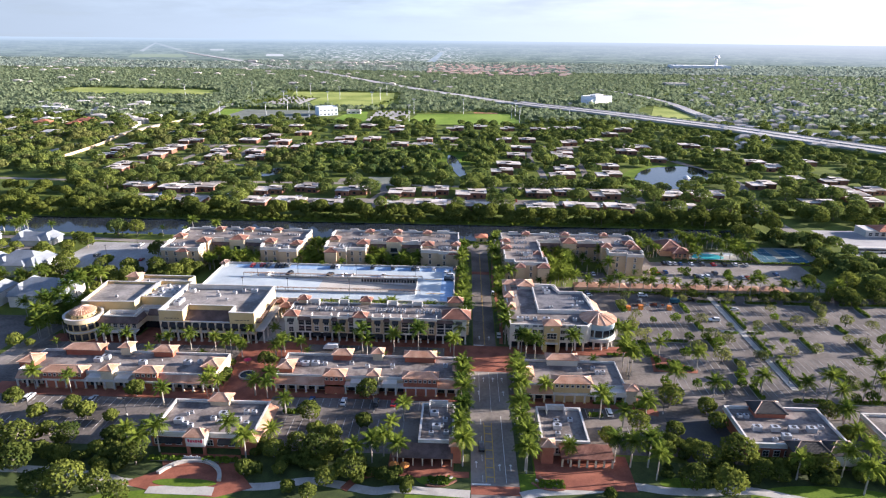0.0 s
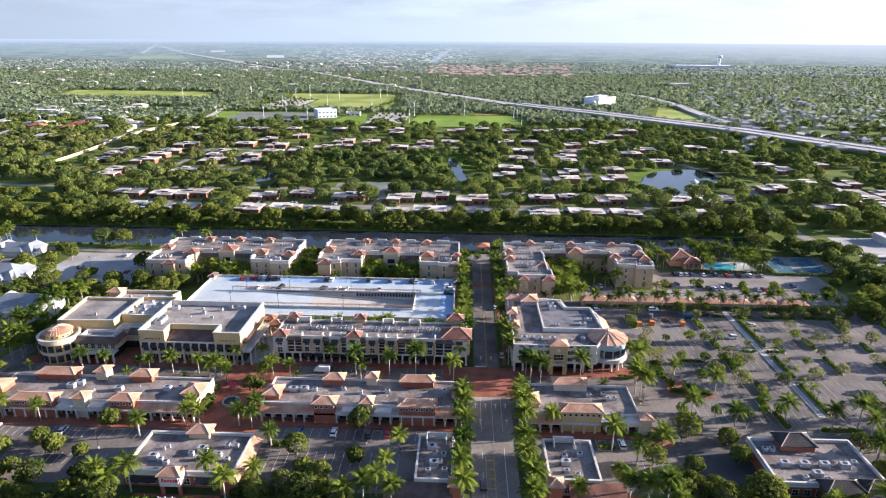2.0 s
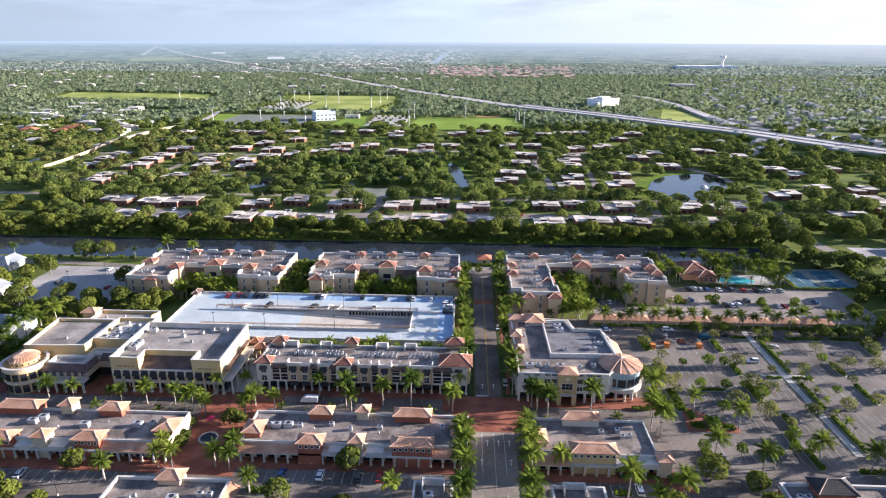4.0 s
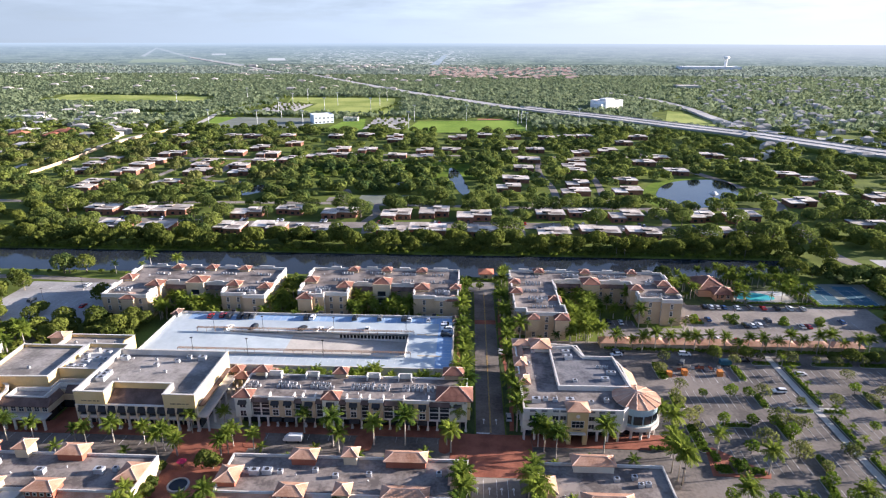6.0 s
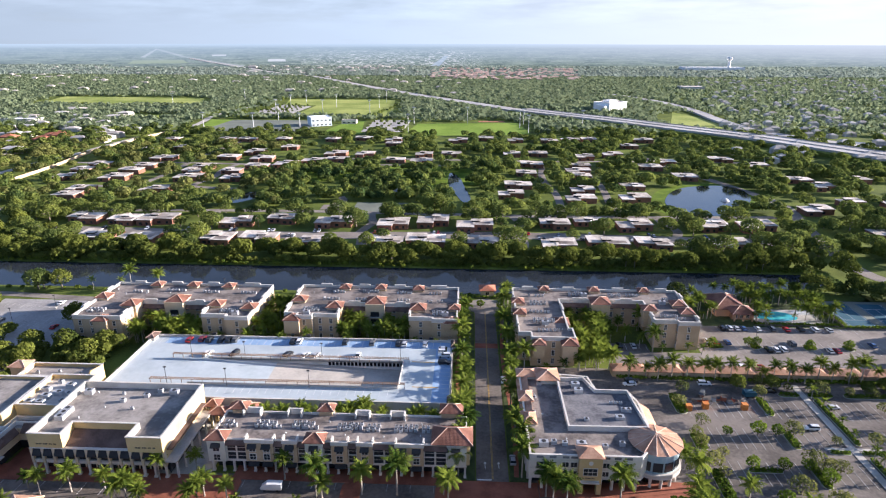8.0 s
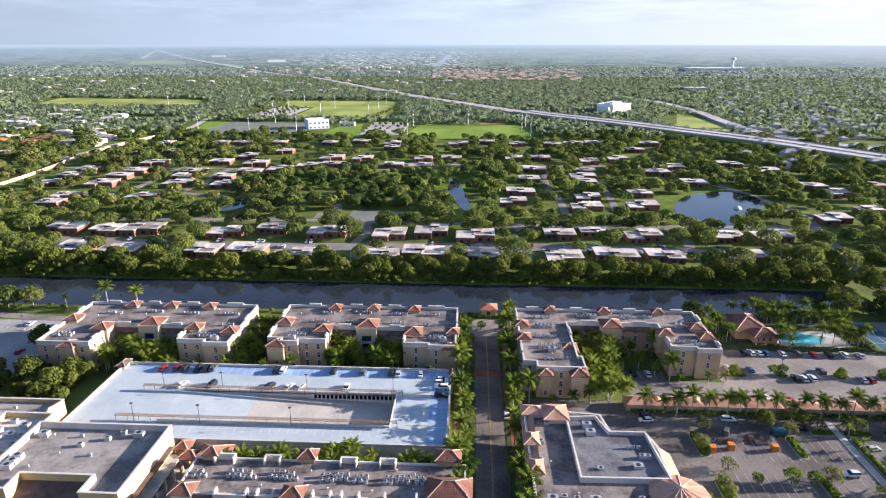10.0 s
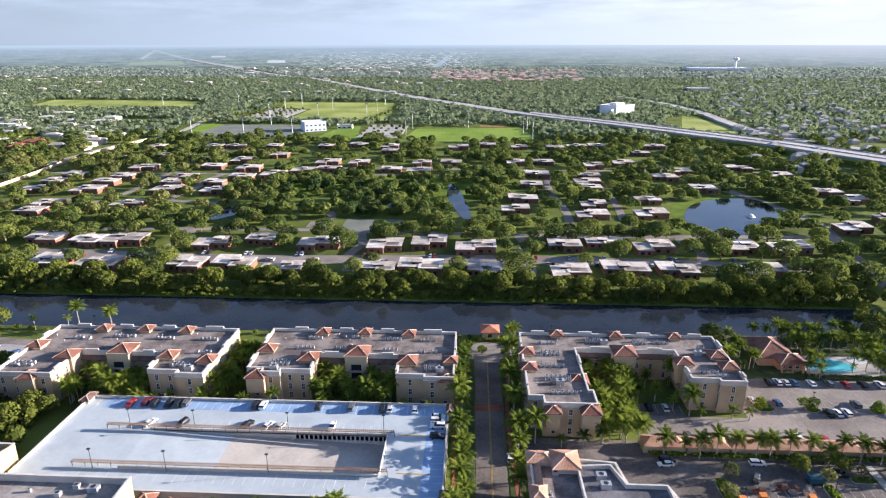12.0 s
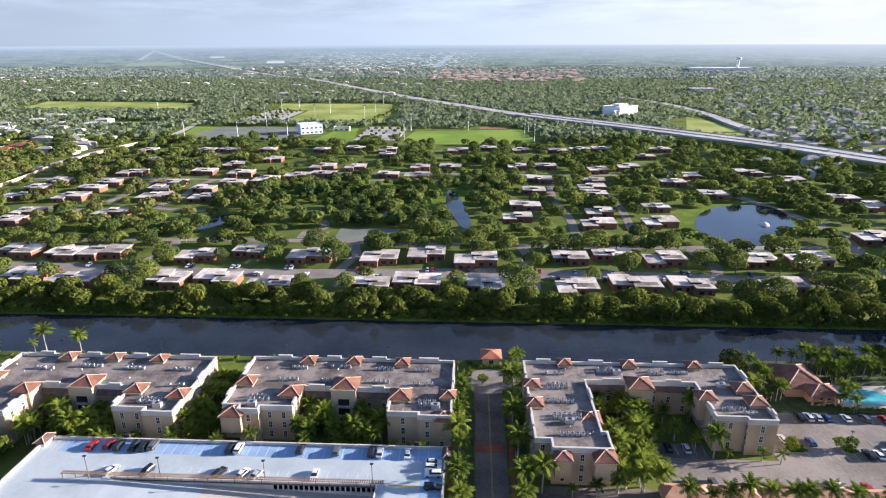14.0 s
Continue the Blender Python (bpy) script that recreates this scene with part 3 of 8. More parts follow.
sheet("parking_lot", rect(93.5, 108, 336.01, 362), 0.03, "road", "pale asphalt parking bay beside the apartments", 0.25, "parking lot")
sheet("road", rect(2.0, 15.5, 20, 212), 0.05, "road", "worn grey main street with turning lanes", 0.25, "road")
sheet("road", rect(3.4, 12.6, 232, 346), 0.05, "asphalt", "two-lane side street between palms", 0.25, "road")
sheet("road", ellipse(8.5, 352, 9.5, 8.5), 0.06, "road", "round turning place at the street's end", 0.25, "road")
sheet("pavement", rect(-4.5, 20.5, 212, 232), 0.10, "brickpave", "red brick paving of the street crossing", 0.25, "pavement")
sheet("pavement", rect(2.0, 15.5, 147, 150.5), 0.08, "brickpave", "red brick band across the street entrance", 0.25, "pavement")
sheet("pavement", rect(3.4, 12.6, 311, 315), 0.08, "brickpave", "red brick speed table across the street", 0.25, "pavement")
sheet("pavement", rect(-88, -72.7, 231.02, 260), 0.06, "concrete", "pale worn paving between the cinema and the flats", 0.25, "pavement")
sheet("pavement", rect(-134, -122.8, 233.02, 241), 0.06, "brickpave", "red brick paving beside the cinema", 0.25, "pavement")
sheet("pavement", [(70.9, 215.6), (86.9, 215.1), (87.9, 217.2), (75.3, 228.8), (72.9, 227.4)], 0.16, "brickpave", "red brick corner bed in the parking lot", 0.3, "pavement")
sheet("pavement", [(54.4, 189.4), (64.1, 186.4), (65.0, 188.6), (63.8, 191.4), (56.7, 194.8), (55.2, 193.6)], 0.16, "brickpave", "red brick nose at the shop corner", 0.3, "pavement")
sheet("pavement", rect(-88, -66, 188, 231), 0.08, "brickpave", "red brick plaza between the shop blocks", 0.25, "pavement")
for x0, x1, y0, y1, lab in ((-168, -88.2, 226.5, 233, "red brick walk before the cinema block"), (-65.8, -4.7, 229.6, 236, "red brick walk before the flats"),
                            (20.7, 66, 226.5, 234, "red brick walk before the offices"), (-165, -88.2, 188.5, 196, "red brick walk along the shops"),
                            (-65.8, 1.5, 191.5, 198, "red brick walk along the shops"), (16.5, 60, 190, 197, "red brick walk along the shops")):
    sheet("pavement", rect(x0, x1, y0, y1), 0.17, "brickpave", lab, 0.3, "pavement")
for x0, x1 in ((-34, -28.5), (-68, -62.5), (-8, -4.6)):
    sheet("pavement", rounded(x0, x1, 222, 229.7, 1.6), 0.16, "brickpave", "brick-paved nose between kerbside bays", 0.3, "pavement")
sheet("pavement", rect(-66, 2, 213.5, 215.2), 0.15, "concrete", "concrete walk behind the shops", 0.3, "pavement")
for x0, x1, y0, y1 in ((-3.2, 3.0, 232.2, 346), (13.0, 19.0, 232.2, 346), (-3.0, 2.0, 156, 191), (15.5, 20.0, 156, 190)):
    sheet("pavement", rect(x0, x1, y0, y1), 0.15, "hedge_bed", "planted verge with low greenery and palms", 0.3, "verge")
for x0, x1 in ((-3.4, -2.0), (14.2, 15.4)):
    strip("pavement", smooth([((x0 + x1) / 2 + 0.8 * math.sin(i * 0.7), 234 + 10 * i) for i in range(12)]), 1.4, 0.18, "brickpave", "narrow red brick footpath in the verge", 0.3, "pavement")
sheet("parking_lot", rect(-222, -164, 304, 350), 0.04, "road_pale", "pale car park by the canal", 0.25, "parking lot")
strip("road", smooth([(-176, 60), (-176, 200), (-173, 250), (-180, 290), (-205, 300), (-235, 322), (-262, 338), (-330, 350), (-500, 352)]), 8, 0.08, "road", "curving access road by white houses")
strip("road", [(-420, 356), (-225, 356), (-164, 350), (-80, 352), (-2, 352)], 5, 0.07, "road", "narrow drive along the canal bank")
sheet("parking_lot", rect(-260, -182, 205, 249), 0.04, "asphalt", "asphalt court by the white houses", 0.25, "parking lot")
strip("road", smooth([(420, 300), (300, 330), (250, 362), (222, 385), (212, 412), (216, 445), (226, 497), (237, 549), (224, 610), (205, 668), (180, 760)]), 9, 0.09, "road", "winding pale residential road")
sheet("parking_lot", rect(228, 330, 330, 405), 0.04, "road_pale", "pale open car park beside low buildings", 0.25, "parking lot")

# the green front with its walks
for x0, x1 in ((-180, 1.8), (15.7, 180)):
    sheet("pavement", rect(x0, x1, 96, 140), 0.06, "lawn", "mown lawn along the road in front", 0.25, "lawn")
    sheet("pavement", rect(x0, x1, 140.01, 163), 0.05, "hedge_bed", "dark planted ground under the front trees", 0.25, "planting")
for pts, lab in ((ellipse(-79, 140, 22, 4.5), "mown grass before the forecourt"), (rect(-16, 1.8, 141, 146), "mown grass by the street corner"), (rect(15.7, 22, 149, 163), "mown grass by the street corner"), (ellipse(28, 154, 7, 5), "mown grass round the curved seats"), (ellipse(-8, 154, 6, 4.5), "mown grass round the curved seats"), (ellipse(100, 149, 22, 6), "sunlit lawn before the restaurant"), (ellipse(61, 154, 6, 2.5), "patch of sunlit lawn")):
    sheet("pavement", pts, 0.09, "lawn", lab, 0.2, "lawn")
strip("pavement", smooth([(-180, 150), (-125, 151), (-101, 148.8), (-92, 147), (-58, 147), (-44, 150), (-34.6, 149), (-24.8, 147), (-18, 148), (1.8, 147)]), 3.0, 0.12, "concrete", "curving pale concrete footpath", 0.3, "pavement")
strip("pavement", smooth([(15.7, 147), (22, 148.8), (35, 150.3), (46, 152.4), (56, 151), (68, 151), (80, 152), (92, 149), (112, 144), (170, 138)]), 3.0, 0.12, "concrete", "curving pale concrete footpath", 0.3, "pavement")
strip("pavement", smooth([(-33, 147), (-30.5, 151), (-26, 153.8), (-20, 154.6), (-12, 154)]), 2.4, 0.17, "brickpave", "red brick path to the restaurant terrace", 0.3, "pavement")
sheet("pavement", [(-95, 146.5), (-87, 144.5), (-67, 142.4), (-58, 146.5), (-63, 152), (-66, 160), (-90, 160), (-86, 153)], 0.13, "brickpave", "round red brick forecourt", 0.3, "pavement")
sheet("pavement", [(-86.5, 143.0), (-68, 143.0), (-68.5, 146.2), (-76.5, 147.0), (-86.5, 145.6)], 0.16, "concrete", "pale concrete apron of the forecourt", 0.3, "pavement")
sheet("pavement", ellipse(-77.5, 147.6, 9.0, 1.6), 0.20, "lawn", "grass half-round in the forecourt", 0.3, "lawn")
sheet("pavement", rect(-22, 1.5, 153.5, 163), 0.14, "brickpave", "red brick restaurant terrace", 0.3, "pavement")
sheet("pavement", rect(20.5, 48, 150, 165), 0.14, "brickpave", "red brick restaurant terrace", 0.3, "pavement")

# painted markings, each kind one flat layer
def paint(name, rows, material, label, z=0.065):
    bm = bmesh.new()
    for x0, x1, y0, y1 in rows:
        box(bm, x0, x1, y0, y1, z - 0.03, z)
    tagged(new(name, to_mesh(name, bm, material)), label, "marking", "", "structure")


def bay_lines(x0, x1, y0, y1, step=2.75):
    n = int((x1 - x0) / step)
    return [(x0 + i * step, x0 + i * step + 0.13, y0, y1) for i in range(n + 1)]


rows = bay_lines(-160, -92, 183, 188.3) + bay_lines(-62, -6, 186, 191.3) + bay_lines(24, 58, 184.5, 189.8) + bay_lines(-58, -18, 170, 180, 2.75)
rows += bay_lines(-62, -34, 226.6, 229.4, 6.5) + bay_lines(-28, -8, 226.6, 229.4, 6.5) + bay_lines(-160, -100, 221.5, 226.3, 6.0) + bay_lines(-150, -100, 170, 176) + bay_lines(44, 66, 170, 180)
for y in (206, 222.5, 239, 255.5, 272):
    for x0, x1 in ((75, 100), (104, 116), (124, 160), (164, 200), (206, 250)):
        rows += bay_lines(x0, x1, y - 5.2, y) + bay_lines(x0, x1, y + 0.15, y + 5.3)
rows += bay_lines(108, 170, 331, 335.8) + bay_lines(98, 170, 312, 317) + bay_lines(98, 170, 317.2, 322.2) + bay_lines(59, 73, 312.5, 317.5) + bay_lines(-216, -170, 318, 323) + bay_lines(-216, -170, 323.2, 328) + bay_lines(-216, -170, 340, 345)
paint("bay_marking", rows, "paint_worn", "faded white parking bay lines")
lane = [(5.3, 5.45, y, y + 3) for y in range(152, 186, 9)] + [(11.9, 12.05, 152, 184), (8.9, 9.0, 186, 211), (12.0, 12.12, 192, 211), (5.2, 5.32, 192, 211)]
for x, y in ((10.4, 157), (13.6, 157), (3.6, 158), (5.0, 196), (13.6, 196), (10.3, 205), (6.9, 205), (13.6, 205), (3.6, 205), (6, 237.5), (10, 237.5)):
    lane += [(x - 0.1, x + 0.1, y, y + 2.2), (x - 0.4, x + 0.4, y + 2.1, y + 2.5), (x - 0.2, x + 0.2, y + 2.5, y + 2.9)]
lane += [(2.3, 7.6, 150.9, 151.4), (3.6, 7.7, 232.4, 232.9)]
paint("lane_marking", lane, "paint_white", "white lane lines and turn arrows", 0.085)
yel = [(6.2, 6.45, 152, 180), (8.6, 8.85, 152, 180), (7.85, 7.97, 233, 345), (8.15, 8.27, 233, 345)] + [(6.45, 8.6, y, y + 0.4) for y in range(154, 180, 4)]
paint("centre_marking", yel, "paint_yellow", "yellow centre lines and hatched island", 0.085)

# walk and islands of the big lot
sheet("pavement", rect(116.8, 119.2, 205, 288), 0.16, "concrete", "long straight concrete walk across the parking lot", 0.3, "pavement")
sheet("pavement", rect(109.5, 126.5, 250.6, 251.9), 0.165, "concrete", "concrete cross walk in the parking lot", 0.3, "pavement")
ISLANDS = []


def island(x0, x1, y0, y1):
    ISLANDS.append((x0, x1, y0, y1))
    sheet("pavement", rounded(x0, x1, y0, y1, min(x1 - x0, y1 - y0) * 0.45), 0.15, "concrete", "raised kerb of a planted island", 0.3, "kerb")
    sheet("pavement", rounded(x0 + 0.2, x1 - 0.2, y0 + 0.2, y1 - 0.2, min(x1 - x0, y1 - y0) * 0.42), 0.19, "lawn", "grass and low planting in a kerbed island", 0.2, "lawn")


for y0, y1 in ((226, 240), (249, 258), (268, 280)):
    island(70.6, 74.4, y0, y1)
for x in (101.5, 161.8, 203.0):
    for y0, y1 in ((208, 216), (233, 244), (250.5, 259), (268, 279)):
        island(x - 1.4, x + 1.4, y0, y1)
for x0, x1 in ((109.5, 116.5), (119.5, 128), (132, 147), (150, 170), (176, 200), (210, 240)):
    island(x0, x1, 280, 282.6)
for x0, x1 in ((119.4, 127.5), (110, 116.4)):
    island(x0, x1, 248.5, 250.4)
for x0, x1 in ((113, 127), (132, 150)):
    island(x0, x1, 196.5, 199.0)
island(70.8, 74.2, 197.6, 206.4)
island(102.1, 104.6, 197.6, 207.6)
for x0, x1, y0, y1 in ((119.9, 121.9, 229, 247), (119.9, 121.9, 253, 279), (119.9, 121.9, 206, 226), (139, 141.4, 233, 246), (139, 141.4, 252, 262), (139, 141.4, 206, 218), (181, 183.6, 233, 246), (181, 183.6, 268, 279), (104, 106.6, 217, 226), (82, 92, 239.2, 241.2)):
    island(x0, x1, y0, y1)
island(-60, -52, 181, 184)
island(40.5, 46, 184.5, 187)
for x0, x1 in ((98, 104), (115, 119), (136, 141), (152, 156)):
    island(x0, x1, 315, 319)

# lakes, courts and grass in the neighbourhood
for pts, lab in ((ellipse(188, 567, 53, 31, 40, 1.0, 0.05, 3), "dark pond with a small fountain"),
                 (ellipse(-10, 600, 7, 52, 30, 0.12, 0.12, 5), "narrow pond among trees"),
                 (ellipse(-55, 648, 24, 7, 24, 0.0, 0.1, 7), "narrow pond among trees"),
                 (ellipse(-176, 556, 9, 22, 24, -0.3, 0.1, 8), "narrow pond among trees")):
    sheet("water", pts, 0.12, "pond", lab, 0.3, "pond")
sheet("lawn", ellipse(184, 564, 63, 40, 40, 1.0, 0.05, 3), 0.07, "lawn", "bright mown grass round the pond", 0.3, "lawn")
sheet("lawn", ellipse(-150, 640, 60, 30, 30, 0.2, 0.06, 4), 0.07, "lawn", "bright open grass among the houses", 0.3, "lawn")
sheet("lawn", ellipse(-40, 640, 60, 50, 30, 0.2, 0.06, 9), 0.06, "lawn", "bright open grass by a narrow pond", 0.3, "lawn")
for y, x0, x1 in ((460, -290, 215), (512, -420, 216), (585, -340, -195), (690, -400, -10), (722, -170, 290)):
    strip("road", smooth([(x0 + (x1 - x0) * i / 8, y + 3 * math.sin(i * 1.3 + y)) for i in range(9)]), 14 if y == 460 else 6.5, 0.08, "road", "pale residential street between houses")
for x, y0, y1 in ((-68, 440, 512), (32, 440, 512), (134, 440, 512), (-182, 440, 512), (68, 512, 722), (110, 512, 722), (-285, 512, 840), (-100, 512, 560), (-235, 585, 690)):
    strip("road", smooth([(x + 2.5 * math.sin(i * 1.7 + x), y0 + (y1 - y0) * i / 6) for i in range(7)]), 6, 0.09, "road", "pale residential street between houses")
sheet("court", rect(-86, -46, 516, 542), 0.12, "court_green", "faded green tennis courts", 0.3, "tennis court")
sheet("court", rect(-110, -92, 520, 534), 0.11, "road", "pale paved yard", 0.3, "yard")

# playing fields and far roads
for pts, m, lab in (([(-88, 925), (-74, 893), (72, 904), (81, 925), (70, 1033), (-79, 1013)], "pitch", "bright green mown sports field"), ([(-295, 1098), (-129, 1105), (-160, 1400), (-385, 1405), (-362, 1292), (-297, 1275)], "field", "bright green mown sports fields"),
                    ([(-850, 1268), (-513, 1272), (-576, 1415), (-900, 1440)], "field", "long open green meadow"), (ellipse(-520, 1086, 42, 14), "field", "small open lawn among trees"),
                    ([(-205, 893), (-146, 905), (-164, 1040), (-190, 1038)], "pitch", "open green lawn"), ([(-392, 975), (-342, 960), (-374, 1049), (-408, 1047)], "pitch", "open green lawn"), ([(352, 1195), (303, 1040), (330, 990), (372, 985), (373, 1120)], "field", "grass in the loop of a slip road"),
                    (rect(-1700, -1100, 2900, 3300), "field", "pale open meadow far away")):
    sheet("field", pts, 0.10, m, lab, 0.3, "field")
sheet("parking_lot", [(-381, 1118), (-304, 1115), (-302, 1258), (-364, 1286)], 0.16, "concrete", "pale car park beside the sports fields", 0.3, "parking lot")
sheet("parking_lot", rect(-150, -93, 926, 1055), 0.16, "concrete", "pale car park beside the sports fields", 0.3, "parking lot")
sheet("court", rect(-372, -230, 925, 1045), 0.14, "court_green", "grey-green fenced ball courts", 0.3, "tennis court")
sheet("court", rect(12, 52, 1040, 1052), 0.14, "tile_red", "red running track", 0.3, "running track")
WEST_ROAD = smooth([(-440, 620), (-436, 702), (-430, 746), (-428, 828), (-418, 887), (-402, 942), (-411, 1025), (-424, 1099), (-415, 1237), (-405, 1376)])
strip("road", WEST_ROAD, 9, 0.10, "concrete", "pale road beside a long wall")
WEST_WALL = smooth([(-403, 600), (-405, 640), (-409, 680), (-418, 740), (-419, 790), (-414, 847), (-408, 893)])
strip("boundary_wall", WEST_WALL, 0.6, 2.8, "tan", "long tan garden wall beside the road", 3.0, "wall")
ROADS.append(([(x + 9, y - 6) for x, y in WEST_WALL], 7))
HWY = smooth([(560, 560), (480, 670), (415, 768), (357, 863), (290, 944), (206, 1046), (107, 1152), (-7, 1321), (-80, 1428), (-160, 1556), (-320, 1830), (-534, 2211), (-715, 2422), (-1020, 2904), (-1790, 4148), (-2100, 4700)])
NEARER, FARTHER = [p for p in HWY if p[1] < 1190], [p for p in HWY if p[1] > 1150]
strip("highway", NEARER, 46, 6.0, "highway", "wide pale elevated highway on an embankment", 1.6, "highway")
for off in (-22.6, 22.6, 0):
    strip("highway", [(x + off * 0.83, y + off * 0.55) for x, y in NEARER], 0.7, 6.8, "highway", "pale concrete highway barrier", 1.0, "highway")
strip("highway", [(x - 4, y - 3) for x, y in NEARER], 55, 4.4, "grass", "grass embankment below the highway", 4.6, "embankment")
strip("highway", FARTHER, 27, 4.0, "highway", "pale highway running off between woods", 4.2, "highway")
strip("highway", smooth([(470, 800), (392, 938), (385, 1073), (392, 1209), (375, 1389), (300, 1600)]), 18, 3.0, "highway", "pale slip road leaving the highway", 3.2, "highway")
strip("road", smooth([(640, 640), (700, 800), (760, 980), (900, 1200)]), 14, 0.5, "highway", "pale far suburban road", 0.4)
sheet("water", ellipse(520, 820, 110, 26, 30, -0.5, 0.08, 4), 0.3, "water", "pale far pond beside the highway", 0.4, "pond")

# ---- buildings ----
def shell(b, pts, h, wall, roof="roofing", parapet=0.9, cap="white", z0=0.0):
    """Outer walls, the flat roof within and the parapet on them."""
    part("wall", prism(bmesh.new(), pts, z0, h - 0.02), wall, b)
    part("roof", prism(bmesh.new(), inset(pts, 0.3), h - 0.02, h + 0.1), roof, b)
    part("parapet", ring(bmesh.new(), inset(pts, -0.04), 0.42, h - 0.25, h + parapet), "white", b)
    part("coping", ring(bmesh.new(), inset(pts, -0.14), 0.62, h + parapet, h + parapet + 0.16), cap, b)
    part("cornice", ring(bmesh.new(), inset(pts, -0.22), 0.20, h - 0.5, h - 0.27), cap, b)


def tower(b, x, y, sx, sy, z0, z1, h=1.7, wall="tan", roof="tile", over=0.6):
    """A little roof tower: four walls under a hipped roof."""
    t = part("tower", boxes((x - sx / 2, x + sx / 2, y - sy / 2, y + sy / 2, z0, z1)), wall, b)
    part("eave_board", boxes((x - sx / 2 - 0.3, x + sx / 2 + 0.3, y - sy / 2 - 0.3, y + sy / 2 + 0.3, z1 - 0.22, z1)), "white", t)
    e = (x - sx / 2, x + sx / 2, y - sy / 2, y + sy / 2, z1 + 0.18, h, over)
    o = part("tower_roof", hip_lines(hip(bmesh.new(), *e), *e), roof, t, "hipped terracotta tile roof")
    o.data.materials.append(M["ridge"])
    return t


def pent(b, x0, x1, y0, y1, z, h, side="s", roof="tile", label="sloping strip of roof tiles"):
    """A lean-to strip of tiles that rises away from the side named."""
    bm = bmesh.new()
    zs = {"s": (0, 0, 1, 1), "n": (1, 1, 0, 0), "e": (1, 0, 0, 1), "w": (0, 1, 1, 0)}[side]
    c = ((x0, y0), (x1, y0), (x1, y1), (x0, y1))
    top = [bm.verts.new((x, y, z + h * k)) for (x, y), k in zip(c, zs)]
    bot = [bm.verts.new((x, y, z - 0.15)) for x, y in c]
    bm.faces.new(top), bm.faces.new(bot[::-1])
    for i in range(4):
        j = (i + 1) % 4
        bm.faces.new((bot[i], bot[j], top[j], top[i]))
    part("pent_roof", bm, roof, b, label)


def block(b, name, mat_, *r, label=""):
    return part(name, boxes(*r), mat_, b, label)


def awning(b, x, y, z, w, mat_="dark", d=1.1, h=0.9):
    """A sloping canvas awning on a south wall; x, y, z: the middle of its upper edge."""
    bm = bmesh.new()
    v = [bm.verts.new(p) for p in ((x - w / 2, y, z), (x + w / 2, y, z), (x + w / 2, y - d, z - h), (x - w / 2, y - d, z - h), (x - w / 2, y - d, z - h - 0.25), (x + w / 2, y - d, z - h - 0.25), (x - w / 2, y, z - h - 0.25), (x + w / 2, y, z - h - 0.25))]
    for f in ((3, 2, 1, 0), (4, 5, 2, 3), (0, 6, 4, 3), (1, 2, 5, 7)):
        bm.faces.new([v[i] for i in f])
    part("awning", bm, mat_, b, "dark canvas awning")


def face_windows(b, a0, a1, at, side, zs, w=1.0, h=1.7, step=3.6, skip=(), frame_mat="white"):
    """Rows of windows along one straight wall."""
    n = max(1, int((a1 - a0) / step))
    for i in range(n):
        if i in skip:
            continue
        a = a0 + (i + 0.5) * (a1 - a0) / n
        for z in zs:
            x, y = (a, at) if side in "ns" else (at, a)
            window(b, x, y, z, w, h, side, frame_mat)


def balcony(b, x, y, z, w, d=1.0):
    p = block(b, "balcony", "white", (x - w / 2, x + w / 2, y - d, y, z - 0.15, z))
    bm = boxes((x - w / 2, x + w / 2, y - d, y - d + 0.06, z + 0.9, z + 1.0))
    for i in range(int(w / 0.35) + 1):
        xx = x - w / 2 + i * 0.35
        box(bm, xx, xx + 0.05, y - d, y - d + 0.05, z, z + 0.9)
    part("railing", bm, "dark", p, "dark metal railing")
    block(b, "balcony_door", "glass", (x - w / 2 + 0.3, x + w / 2 - 0.3, y - 0.06, y + 0.05, z, z + 2.3))


def apartments(pts, hips, steps, x0, x1, court, label):
    b = thing("apartment_building", (x0 + x1) / 2, 320, 0, label, "apartment building", "apartment blocks by the canal")
    shell(b, pts, 11.2, "tan", "roofing", 1.0)
    for x, y, s in hips:
        tower(b, x, y, s * 0.94, s * 0.94, 5.0, 10.7 if y < 316 else 12.35, 0.2 * s + 0.5, "tan", "tile_brown", 0.5)
    for x, y, w, d in steps:
        block(b, "parapet_step", "white", (x - w / 2, x + w / 2, y - d / 2, y + d / 2, 11.0, 13.1))
    n = len(pts)
    for i in range(n):
        p, q = pts[i], pts[(i + 1) % n]
        if abs(p[1] - q[1]) < 0.1:
            side = "s" if q[0] > p[0] else "n"
            if side == "n" and abs(q[0] - p[0]) > 30:
                continue
            face_windows(b, min(p[0], q[0]) + 0.6, max(p[0], q[0]) - 0.6, p[1] - (0.03 if side == "s" else -0.03), side, (1.2, 4.6, 8.0), 1.0, 2.1, 4.3)
        else:
            side = "e" if q[1] > p[1] else "w"
            if side == ("w" if x0 < 0 else "e"):
                continue
            face_windows(b, min(p[1], q[1]) + 0.6, max(p[1], q[1]) - 0.6, p[0] + (0.03 if side == "e" else -0.03), side, (1.2, 4.6, 8.0), 1.0, 2.1, 4.8)
    # the entrance bay in the court, with its stacked balconies, and tile strips on both sides
    cx, cy, cx0, cx1 = court
    block(b, "entrance_bay", "cream", (cx - 4, cx + 4, cy - 2.4, cy + 0.5, 0, 12.6))
    for z in (3.6, 7.0):
        balcony(b, cx, cy - 2.4, z, 4.2)
    block(b, "entrance_door", "glass", (cx - 1.4, cx + 1.4, cy - 2.5, cy - 2.2, 0, 2.6))
